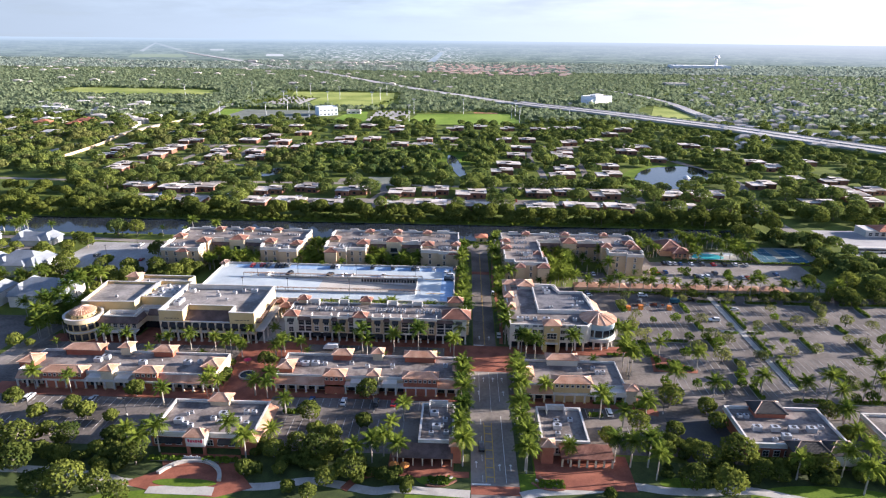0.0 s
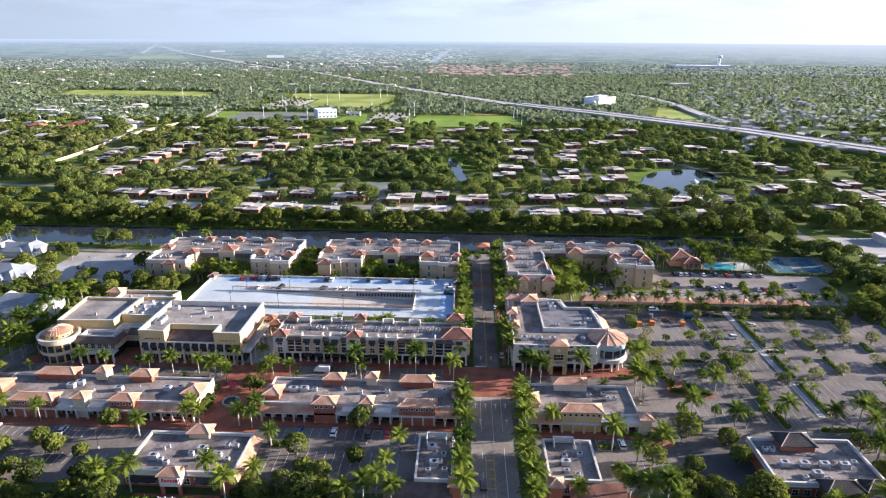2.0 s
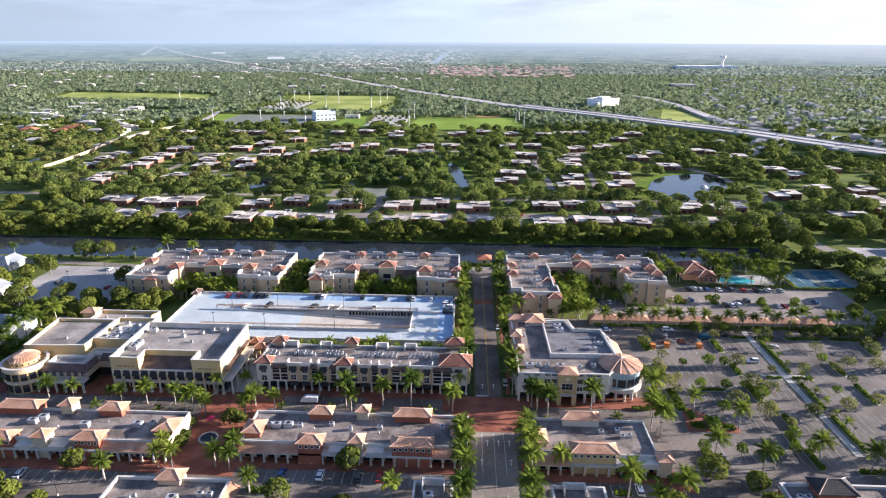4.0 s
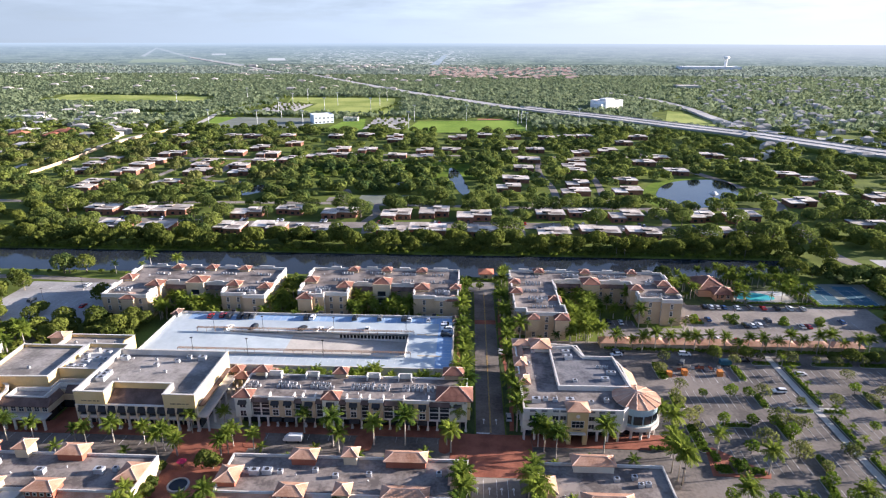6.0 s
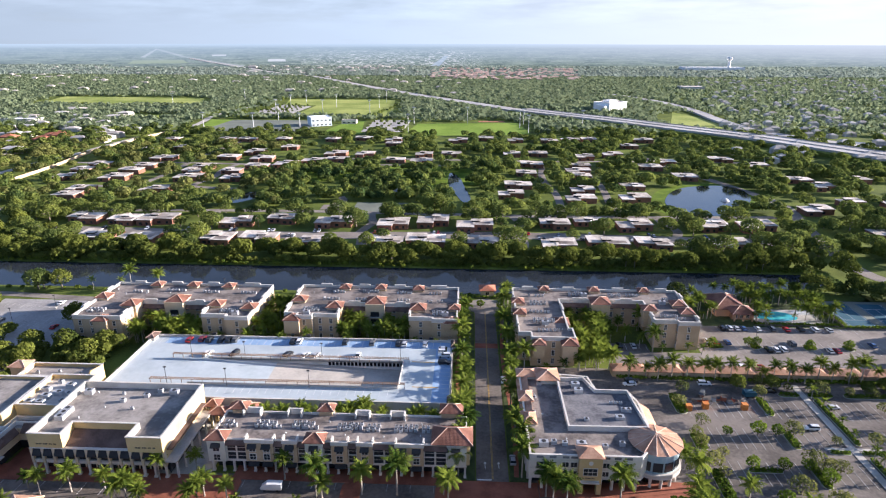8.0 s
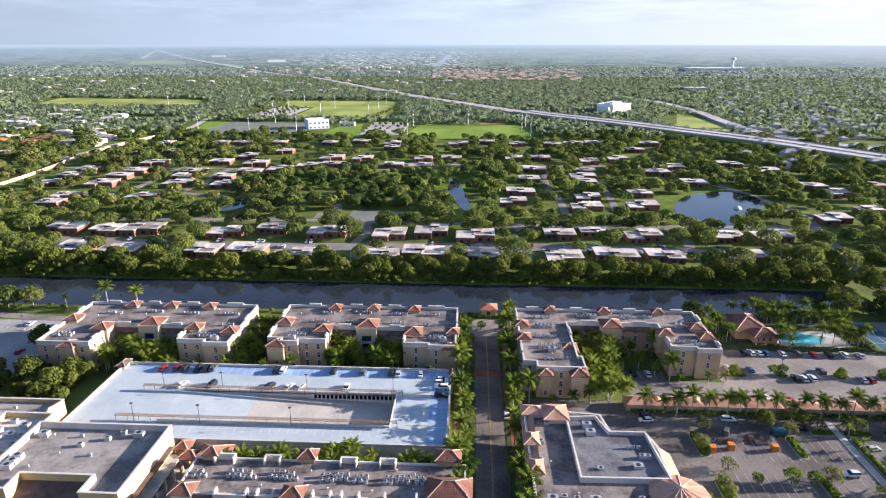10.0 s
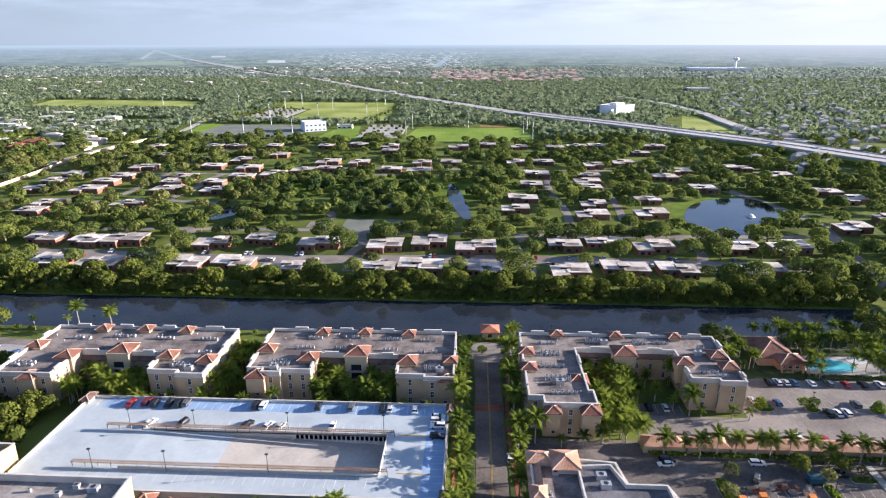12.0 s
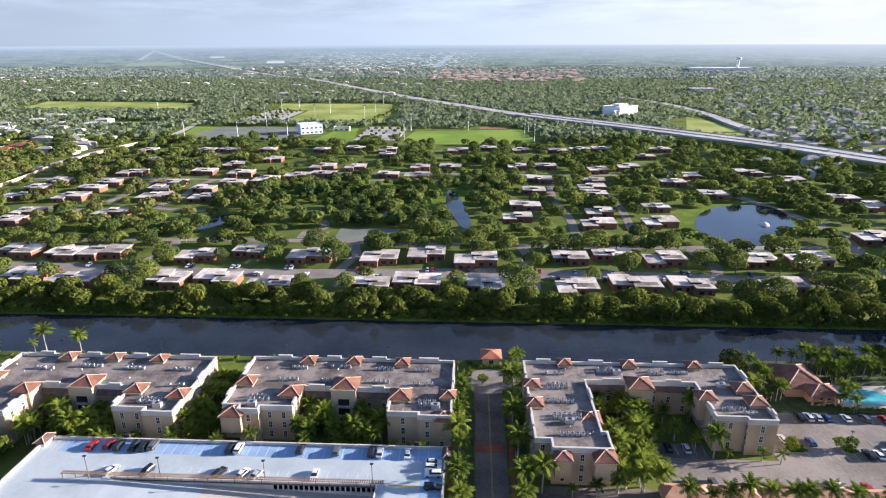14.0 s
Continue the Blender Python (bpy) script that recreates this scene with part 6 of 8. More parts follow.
    HOUSES.append((x, y, w / 2 + 2, d / 2 + 3))
b = thing("pavilion", -56, 567, 0, "white hipped park pavilion among trees", "pavilion")
block(b, "wall", "white", (-61, -51, 563, 571, 0, 2.6))
part("roof", hip(bmesh.new(), -61, -51, 563, 571, 2.7, 3.2, 0.8), "metal_roof", b)

# large buildings further off
def far_block(name, x, y, w, d, h, wall, roof, lab, storeys=1, cat="building"):
    b = thing(name, x, y, 0, lab, cat)
    block(b, "wall", wall, (x - w / 2, x + w / 2, y - d / 2, y + d / 2, 0, h))
    part("roof", boxes((x - w / 2 + 0.6, x + w / 2 - 0.6, y - d / 2 + 0.6, y + d / 2 - 0.6, h, h + 0.3)), roof, b)
    part("parapet", ring(bmesh.new(), rect(x - w / 2 - 0.1, x + w / 2 + 0.1, y - d / 2 - 0.1, y + d / 2 + 0.1), 0.7, h - 0.2, h + 1.0), wall, b)
    n = max(2, int(w / 6))
    for s in range(storeys):
        for i in range(n):
            window(b, x - w / 2 + (i + 0.5) * w / n, y - d / 2 - 0.03, s * h / storeys + 1.2, w / n * 0.5, h / storeys * 0.32, "s", wall, 0)
    return b


b = far_block("office_building", 246, 1206, 50, 34, 16, "bright_white", "roof_white", "white four-storey office block beside the highway", 4, "office building")
block(b, "side_block", "bright_white", (212, 220.8, 1192, 1214, 0, 12)), block(b, "penthouse", "bright_white", (234, 256, 1199, 1213, 16.4, 20))
b.rotation_euler.z = radians(42)
far_block("sports_hall", -222, 990, 30, 24, 12, "white_blue", "bright_white", "white and pale blue sports hall", 2, "sports hall").rotation_euler.z = radians(28)
far_block("pavilion", -182, 1012, 22, 10, 5, "white", "roof_white", "low white clubhouse by the fields", 1, "pavilion")
far_block("school", -678, 992, 62, 22, 6, "white", "bright_white", "long white school building among trees", 1, "school")
far_block("store", 560, 1720, 60, 40, 9, "white", "roof_white", "white store among trees", 1, "store")
far_block("hangar", 990, 2765, 240, 80, 17, "bright_white", "bright_white", "long low white building under the water tower", 1, "warehouse")
b = thing("water_tower", 1052, 2745, 0, "pale slender water tower on a wide stem", "water tower")
part("stem", tube(bmesh.new(), 1052, 2745, 0, 46, 6.0, 5.0, 20), "bright_white", b)
part("tank", tube(tube(tube(bmesh.new(), 1052, 2745, 44, 49, 5.0, 11.5, 24, False), 1052, 2745, 49, 56, 11.5, 12, 24, False), 1052, 2745, 56, 58, 12, 9, 24), "bright_white", b)

# field lights and power poles
for i, (x, y) in enumerate(((-330, 1130), (-330, 1220), (-330, 1330), (-250, 1130), (-250, 1240), (-170, 1130), (-170, 1240), (-170, 1345), (-85, 925), (-85, 1015), (78, 925), (78, 1010), (-5, 1022), (-370, 930), (-300, 1045), (-300, 930), (-235, 930), (-560, 1240), (-460, 1345), (70, 975), (160, 985))):
    p = thing("light_mast", x, y, 0, "tall pale floodlight mast by the playing fields", "light mast", "floodlight masts")
    part("pole", tube(bmesh.new(), x, y, 0, 24, 0.5, 0.32, 6), "metal", p)
    part("lamp_bar", boxes((x - 2.6, x + 2.6, y - 0.35, y + 0.35, 23, 24.6)), "metal", p)


def town_boxes(name, label, n, region, wh, hh, material, seed):
    """Small far roofs, each a hipped box, in one mesh."""
    r = random.Random(seed)
    bm = bmesh.new()
    for _ in range(n):
        x, y = region(r)
        w, d, h = r.uniform(*wh), r.uniform(*wh) * 0.7, r.uniform(*hh)
        hip(bm, x - w / 2, x + w / 2, y - d / 2, y + d / 2, h, h * 0.35 + 0.4, 0.3, h)
    tagged(new(name, to_mesh(name, bm, material)), label, "houses", "", "stuff")


town_boxes("far_roofs", "pale suburban roofs among trees far away", 430, lambda r: ((lambda y: (r.uniform(0.30, 0.80) * y + 60, y))(r.uniform(720, 2300))), (8, 14), (4.5, 6.5), "roof_beige", 31)
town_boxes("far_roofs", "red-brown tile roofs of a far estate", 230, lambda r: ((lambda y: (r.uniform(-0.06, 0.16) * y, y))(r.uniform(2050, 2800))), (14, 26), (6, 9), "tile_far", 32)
town_boxes("far_roofs", "white roofs of far stores and warehouses", 30, lambda r: ((lambda y: (r.uniform(-0.34, -0.10) * y, y))(r.uniform(2450, 3040))), (16, 40), (7, 11), "roof_beige", 33)
town_boxes("far_roofs", "pale roofs scattered in far woodland", 120, lambda r: ((lambda y: (r.uniform(-0.85, 0.0) * y, y))(r.uniform(1500, 2900))), (10, 24), (5, 8), "roof_white", 34)
town_boxes("far_roofs", "pale and red roofs of houses at the woodland edge", 44, lambda r: (r.uniform(-660, -450), r.uniform(700, 980)), (14, 22), (4, 6), "roof_beige", 35)
town_boxes("far_roofs", "bright orange-red tile roofs at the woodland edge", 6, lambda r: (r.uniform(-565, -480), r.uniform(790, 855)), (16, 22), (6, 8), "tile_red", 37)
town_boxes("far_roofs", "low white roofs at a school far off", 9, lambda r: (r.uniform(-760, -560), r.uniform(1000, 1150)), (18, 36), (4, 6), "roof_beige", 36)


# the land at the horizon, a glowing backdrop with haze painted in
def backdrop():
    m = bpy.data.materials.new("distance")
    m.use_nodes = True
    n, l = m.node_tree.nodes, m.node_tree.links
    n.clear()
    plan, sp = n.new("ShaderNodeAttribute"), n.new("ShaderNodeSeparateXYZ")
    plan.attribute_name = "plan"
    l.new(plan.outputs["Vector"], sp.inputs[0])
    X, Z = sp.outputs["X"], sp.outputs["Z"]

    def sock(v, s):
        if isinstance(v, (int, float)):
            s.default_value = v
        else:
            l.new(v, s)

    def calc(op, a, b=0.0):
        q = n.new("ShaderNodeMath")
        q.operation = op
        sock(a, q.inputs[0]), sock(b, q.inputs[1])
        return q.outputs[0]

    def span(v, a, b, c=0.0, d=1.0, clamp=True):
        q = n.new("ShaderNodeMapRange")
        q.clamp = clamp
        sock(v, q.inputs[0])
        for i, t in enumerate((a, b, c, d)):
            q.inputs[i + 1].default_value = t
        return q.outputs[0]

    def tint(f, a, b):
        q = n.new("ShaderNodeMix")
        q.data_type = "RGBA"
        sock(f, q.inputs[0])
        for t, i in ((a, 6), (b, 7)):
            if isinstance(t, tuple):
                q.inputs[i].default_value = (*t, 1)
            else:
                l.new(t, q.inputs[i])
        return q.outputs[2]

    def speckle(sx, sz, detail, a, b):
        mp, nz = n.new("ShaderNodeMapping"), n.new("ShaderNodeTexNoise")
        mp.inputs["Scale"].default_value = (sx, sx, sz)
        nz.inputs["Scale"].default_value, nz.inputs["Detail"].default_value, nz.inputs["Roughness"].default_value = 1.0, detail, 0.62
        l.new(plan.outputs["Vector"], mp.inputs["Vector"]), l.new(mp.outputs[0], nz.inputs["Vector"])
        return span(nz.outputs[0], a, b)

    def streak(x0, z0, x1, z1, w0, w1):
        """One pale road or water course, from its near to its far end."""
        mid, w = span(Z, z0, z1, x0, x1, False), span(Z, z0, z1, w0, w1)
        on = calc("LESS_THAN", calc("ABSOLUTE", calc("SUBTRACT", X, mid)), w)
        return calc("MULTIPLY", on, calc("MULTIPLY", calc("GREATER_THAN", Z, z0), calc("LESS_THAN", Z, z1)))

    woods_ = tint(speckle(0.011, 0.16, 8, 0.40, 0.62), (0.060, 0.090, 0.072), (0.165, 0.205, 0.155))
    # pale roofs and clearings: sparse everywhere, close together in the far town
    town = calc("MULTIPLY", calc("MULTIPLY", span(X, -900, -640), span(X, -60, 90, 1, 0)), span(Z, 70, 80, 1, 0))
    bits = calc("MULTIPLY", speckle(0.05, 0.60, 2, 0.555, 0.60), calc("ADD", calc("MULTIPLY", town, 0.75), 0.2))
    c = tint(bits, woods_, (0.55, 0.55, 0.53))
    pale, grass, blue = (0.40, 0.41, 0.41), (0.23, 0.27, 0.16), (0.30, 0.36, 0.42)
    for a, k, col in (((-1386, 22, -1386, 36, 110, 90), 0.8, grass), ((-1012, -1, -1128, 18, 22, 18), 0.55, pale), ((-1128, 18, -1290, 49, 16, 11), 0.5, pale), ((-1290, 49, -1385, 82, 12, 10), 0.5, pale),
                      ((-1440, 48, -1384, 84, 9, 4), 0.7, pale), ((-190, -6, -123, 50, 24, 10), 0.7, blue), ((-1152, 51, -1152, 58, 28, 28), 0.8, (0.5, 0.5, 0.5)), ((-915, 26, -915, 37, 40, 36), 0.8, (0.55, 0.55, 0.54))):
        c = tint(calc("MULTIPLY", streak(*a), k), c, col)
    # painted haze: bluer and paler with height, whiter towards the sun's side
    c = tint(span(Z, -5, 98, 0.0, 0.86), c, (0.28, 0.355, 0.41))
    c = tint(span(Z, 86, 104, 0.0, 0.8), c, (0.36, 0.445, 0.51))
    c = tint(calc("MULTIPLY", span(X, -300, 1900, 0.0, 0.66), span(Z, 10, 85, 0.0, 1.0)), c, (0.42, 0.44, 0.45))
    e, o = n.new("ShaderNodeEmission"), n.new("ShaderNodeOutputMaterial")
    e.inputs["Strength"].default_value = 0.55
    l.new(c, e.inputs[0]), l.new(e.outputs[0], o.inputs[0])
    # flat land out to nearly five kilometres, then a low rim for the painted haze
    R, k, Y, eye, rim = 3100.0, 72, 80.0, 117.5, 4700.0
    heights = [-5 + 5 * i for i in range(17)] + [81, 88, 96, 104]
    co, flat_co, faces = [], [], []
    for j, h in enumerate(heights):
        r = min(rim, R * (eye - 1.0) / (eye - h))
        z = eye - (eye - h) * r / R
        for i in range(k):
            a = 2 * math.pi * i / k
            co.append((r * math.sin(a), Y + r * math.cos(a), z)), flat_co.append((R * math.sin(a), Y + R * math.cos(a), h))
            if j:
                p, q = (j - 1) * k, j * k
                faces.append((p + i, p + (i + 1) % k, q + (i + 1) % k, q + i))
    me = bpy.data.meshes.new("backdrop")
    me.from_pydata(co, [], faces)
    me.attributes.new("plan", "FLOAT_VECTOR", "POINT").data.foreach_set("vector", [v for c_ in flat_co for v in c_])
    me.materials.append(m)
    tagged(new("backdrop", me), "glowing backdrop of land along the horizon with painted blue haze", "distance", "", "structure")


backdrop()

# ---- vegetation ----
def lobes_for(r, rad, height, n):
    """The round masses of a crown: a core and lobes that bulge from its dome."""
    z0 = height * 0.56
    up = height - z0
    out = [(0, 0, z0, min(rad * 0.74, up * 0.95)), (rad * r.uniform(-0.2, 0.2), rad * r.uniform(-0.2, 0.2), height - rad * 0.5, rad * 0.48)]
    for i in range(n):
        a, e = 2.4 * i + r.uniform(-0.5, 0.5), r.uniform(-0.25, 1.0)
        q = rad * r.uniform(0.30, 0.44)
        k = (rad * r.uniform(0.9, 1.05) - q) * math.cos(e)
        out.append((k * math.cos(a), k * math.sin(a), z0 + max(0.0, up - q) * math.sin(e), q))
    return out


def leaf_quads(rs, lobes, n, size, loose=0.34, low=-0.45):
    """Leaf clumps laid evenly over the outer face of a crown: an array of quads."""
    L = np.array(lobes)
    z0 = L[0, 2]
    i = np.arange(n) + 0.5
    cz = 1 - i / n * (1 - low)
    ph = i * 2.399963
    st = np.sqrt(1 - cz ** 2)
    d = np.stack([st * np.cos(ph), st * np.sin(ph), cz], -1) + rs.normal(size=(n, 3)) * 0.06
    d /= np.linalg.norm(d, axis=1, keepdims=True)
    c = L[:, :3] - [0, 0, z0]
    b = d @ c.T
    disc = b ** 2 - (c ** 2).sum(1) + L[:, 3] ** 2
    t = np.where(disc > 0, b + np.sqrt(np.maximum(disc, 0)), 0.0)
    k = t.argmax(1)
    p = d * t[np.arange(n), k][:, None]
    nr = (p - c[k]) / L[k, 3:4] + rs.normal(size=(n, 3)) * loose
    nr /= np.linalg.norm(nr, axis=1, keepdims=True)
    p = p * rs.uniform(0.97 - loose * 0.2, 1.0 + loose * 0.22, (n, 1)) + [0, 0, z0]
    u = np.cross(nr, rs.normal(size=(n, 3)))
    u /= np.linalg.norm(u, axis=1, keepdims=True)
    w = np.cross(nr, u)
    s = size * rs.uniform(0.7, 1.3, (n, 1))
    a, b = u * s, w * s * rs.uniform(0.6, 1.0, (n, 1))
    return np.stack([p - a - b * 0.6, p + a * 0.7 - b, p + a + b * 0.6, p - a * 0.6 + b], 1)


def oak(seed, rad, height, n=520, nl=11, size=0.42, leaf="leaf_oak", label="broad green shade tree", name="shade_tree"):
    r, rs = random.Random(seed), np.random.RandomState(seed)
    t = thing(name, 0, 0, 0, label, "tree")
    bm = bmesh.new()
    tube(bm, 0, 0, -0.2, height * 0.42, rad * 0.07, rad * 0.045, 7)
    lob = lobes_for(r, rad, height, nl)
    for x, y, z, q in lob[:5]:
        a, b_ = Vector((0, 0, height * 0.38)), Vector((x, y, z))
        d = (b_ - a)
        m = Matrix.Translation(a) @ d.to_track_quat("Z", "Y").to_matrix().to_4x4()
        k = bmesh.ops.create_cone(bm, cap_ends=False, segments=5, radius1=rad * 0.04, radius2=rad * 0.012, depth=d.length)
        bmesh.ops.transform(bm, matrix=m @ Matrix.Translation((0, 0, d.length / 2)), verts=k["verts"])
    part("trunk", bm, "bark", t)
    part("crown", quads_mesh("crown", leaf_quads(rs, lob, n, size, 0.5), leaf), None, t)
    return t


def frond_quads(rs, az, el, length, droop, width, n=7, base=(0, 0, 0)):
    """One feather leaf: pairs of leaflets along a drooping rib."""
    out = []
    ca, sa = math.cos(az), math.sin(az)
    pts = []
    x, z, e = 0.0, 0.0, el
    for i in range(n + 1):
        pts.append((x, z))
        x += math.cos(e) * length / n
        z += math.sin(e) * length / n
        e -= droop / n * (0.5 + i / n)
    P = [np.array((base[0] + a * ca, base[1] + a * sa, base[2] + b_)) for a, b_ in pts]
    side = np.array((-sa, ca, 0.0))
    for i in range(n):
        k = math.sin(math.pi * min(1.0, (i + 0.9) / (n + 0.3))) ** 0.7
        for sg in (-1, 1):
            w = width * k * rs.uniform(0.8, 1.15)
            tip = (P[i + 1] - P[i]) * 0.9
            dn = np.array((0, 0, -0.45 * w))
            a, b_ = P[i], P[i + 1] + (P[i] - P[i + 1]) * 0.12
            out.append([a, b_, b_ + side * sg * w + tip * 0.8 + dn, a + side * sg * w + tip + dn])
    return out


CROWNS = {}


def palm(seed, height, nf=19, length=3.4, kind="royal"):
    r, rs = random.Random(seed), np.random.RandomState(seed)
    label = {"royal": "tall palm with a pale smooth trunk and feather leaves", "date": "date palm with a dense round grey-green crown", "small": "small clump palm with arching leaves"}[kind]
    t = thing("palm_tree", 0, 0, 0, label, "palm")
    bm = bmesh.new()
    lean = r.uniform(-0.3, 0.3)
    rr = {"royal": 0.2, "date": 0.26, "small": 0.13}[kind]
    tube(bm, 0, 0, -0.2, height * 0.5, rr * 1.25, rr, 8)
    tube(bm, 0, 0, height * 0.5, height - 0.9, rr, rr * 0.8, 8)
    if kind == "royal":
        tube(bm, 0, 0, height - 0.9, height + 0.3, rr * 0.85, rr * 0.5, 8)
    part("trunk", bm, "palmbark", t)
    q = []
    for i in range(nf):
        az = i * 2.399963 + r.uniform(-0.2, 0.2)
        f = (i + 0.5) / nf
        el = radians(78 - 95 * f + r.uniform(-8, 8)) if kind != "date" else radians(80 - 115 * f)
        q += frond_quads(rs, az, el, length * r.uniform(0.85, 1.1), radians(r.uniform(50, 95)), length * (0.215 if kind != "date" else 0.13), 7, (0, 0, height))
    CROWNS[seed] = np.array(q)
    part("crown", quads_mesh("crown", q, "leaf_palm"), None, t)
    return t

PALMS = [palm(1, 8.6, 22, 4.1), palm(2, 7.6, 21, 3.9), palm(3, 9.4, 22, 4.3), palm(4, 6.8, 17, 3.4)]
DATES = [palm(5, 7.0, 40, 3.7, "date"), palm(6, 6.2, 38, 3.5, "date")]
SMALLP = [palm(7, 3.2, 11, 2.2, "small"), palm(8, 4.5, 12, 2.4, "small")]
OAKS = [oak(11, 4.4, 8.0), oak(12, 3.8, 7.0), oak(13, 5.0, 9.0), oak(14, 3.2, 6.0)]
YOUNG = [oak(15, 2.0, 4.2, 190, 7, 0.28, "leaf_hedge", "young round-crowned tree in a planted island", "young_tree"), oak(16, 2.4, 4.8, 200, 7, 0.30, "leaf_hedge", "young round-crowned tree in a planted island", "young_tree")]
CYPRESS = [oak(17, 2.8, 11.0, 420, 14, 0.36, "leaf_oak", "tall pointed green tree by the water", "tall_tree")]
LOT_TREES = [oak(41, 2.7, 4.6, 210, 9, 0.27, "leaf_olive", "airy olive-green tree in a kerbed bed", "parking_tree"), oak(42, 3.3, 5.0, 260, 10, 0.28, "leaf_olive", "airy olive-green tree in a kerbed bed", "parking_tree"), oak(43, 2.2, 4.2, 170, 8, 0.25, "leaf_olive", "small airy tree in a kerbed bed", "parking_tree")]
USED = set()
PR = random.Random(5)


def put(kinds, x, y, z=0.0, s=1.0, group=""):
    src = PR.choice(kinds)
    m = Matrix.Translation((x, y, z)) @ Matrix.Rotation(PR.uniform(0, 6.28), 4, "Z") @ Matrix.Diagonal((s, s, s * PR.uniform(0.9, 1.1), 1))
    if src.name in USED:
        src = copy_thing(src, Matrix.Identity(4))
    USED.add(src.name)
    src.matrix_basis = m
    return tagged(src, group=group)


def many(kinds, pts, group, jit=0.4, z=0.1, s=(0.9, 1.12)):
    for x, y in pts:
        put(kinds, x + PR.uniform(-jit, jit), y + PR.uniform(-jit, jit), z, PR.uniform(*s), group)


# palms of the street
many(PALMS, [(x, y) for y in range(158, 211, 5) for x in (-0.6, 18.0)], "palms along the street", 0.9)
many(PALMS, [(x, y) for y in range(235, 345, 7) for x in (-1.2, 16.2)], "palms along the street", 1.5)
# courts of the apartments
def fill(kinds, x0, x1, y0, y1, gap, group, z=0.0, s=(0.8, 1.1)):
    y = y0
    while y <= y1:
        x = x0
        while x <= x1:
            put(kinds, x + PR.uniform(-gap, gap) * 0.35, y + PR.uniform(-gap, gap) * 0.35, z, PR.uniform(*s), group)
            x += gap
        y += gap


def thicket(label, regions, gap, seed, leafs=(1, 2, 4, 7, 8), s=(0.75, 1.1)):
    """Close-grown palms and shrubs that fill beds, in one mesh."""
    r = random.Random(seed)
    out, trunks = [], bmesh.new()
    for x0, x1, y0, y1 in regions:
        for _ in range(int((x1 - x0) * (y1 - y0) / gap ** 2)):
            x, y, k, a, f = r.uniform(x0, x1), r.uniform(y0, y1), r.choice(leafs), r.uniform(0, 6.28), r.uniform(*s)
            q = CROWNS[k] * f
            c, sn = math.cos(a), math.sin(a)
            out.append(np.stack([q[..., 0] * c - q[..., 1] * sn + x, q[..., 0] * sn + q[..., 1] * c + y, q[..., 2]], -1))
            tube(trunks, x, y, 0, q[..., 2].mean() - 0.3, 0.16, 0.12, 5, False)
    ob = tagged(new("palm_thicket", quads_mesh("palm_thicket", np.concatenate(out), "leaf_palm")), label, "palms", "", "stuff")
    part("trunks", trunks, "palmbark", ob)


thicket("dense palms and shrubs filling the apartment courts", [(-51.5, -42.5, 308, 324), (-42.5, -35.5, 307, 319), (-35.5, -25, 308, 324), (-138, -128, 307, 322), (-128, -121, 307, 317), (-121, -110, 308, 322), (-86.5, -77, 308, 343), (41.5, 57, 294, 303), (41.5, 58, 303, 333), (72, 74.5, 318, 332)], 3.0, 61, s=(0.7, 1.05))
thicket("low palms filling the beds beside the garage", [(-120, -6, 306, 309), (-66, -9, 249.5, 259.5)], 3.1, 62, (7, 8, 4), (0.65, 1.0))
thicket("palms and shrubs lining the street verges", [(-3.4, -1.0, 256, 345), (15.2, 19, 274, 345), (-3, 1, 160, 188), (16.5, 19.5, 160, 190), (-3.2, 0, 234, 250)], 5.6, 63, (7, 7, 8), (0.5, 0.85))
thicket("palms and shrubs in the gardens round the pool", [(126, 131, 337, 346), (129, 160, 360, 371), (144, 162, 340, 345), (155, 163, 346, 362), (104, 108, 343, 364), (130, 146, 356, 361)], 3.4, 64, (1, 2, 4, 7, 8), (0.6, 0.8))
fill(DATES, 60, 71, 321, 330, 6.0, "date palms in the apartment court", 0.0, (0.7, 0.95))
# planting between the garage and the flats
many(PALMS, [(-68 + i * 5.2, 252 + 2 * (i % 2)) for i in range(12)], "palms behind the flats", 0.8, 0.0, (0.75, 0.95))
# before the flats, the offices and the cinema
many(PALMS, [(-63.8, 220.3), (-50.5, 230), (-40, 224), (-28, 225), (-18, 225.5), (-6, 226), (-38, 221.5), (-4, 223), (24, 224), (27, 221), (22, 227), (41.5, 224), (62.6, 239)], "palms before the flats and offices", 0.5)
many(PALMS, [(-141, 222), (-133, 222), (-120, 222.5), (-115, 221), (-108, 222), (-98, 222.5), (-90, 222)], "palms before the cinema", 0.6, 0.1, (0.7, 0.95))
many(SMALLP, [(-60, 218), (-51, 214), (-44, 217), (-30, 215), (-22, 215), (-12, 216), (-100, 214), (-120, 213), (-148, 213), (-161, 222), (36, 217), (26, 216), (48, 216)], "small palms beside the walks", 0.5)
many(DATES, [(-84.5, 191), (-72.1, 191.6), (-85.6, 217.4), (-72.8, 218.1), (-58.5, 181.5), (-100.8, 184.5), (-101, 162.6), (-58, 165), (30.5, 161.5)], "date palms on the plaza", 0.2, 0.1, (0.85, 1.0))
many(PALMS, [(-88.6, 190.6), (-89, 195.6), (-67.6, 190.2), (-67.6, 195.2), (-86.1, 228.5), (-70.7, 218.9), (-70.8, 222.5), (-76.8, 232.5), (-92, 217.8), (-90.5, 219.5), (-149.5, 191.5), (-136, 190)], "palms on the plaza", 0.2, 0.1, (0.75, 0.95))
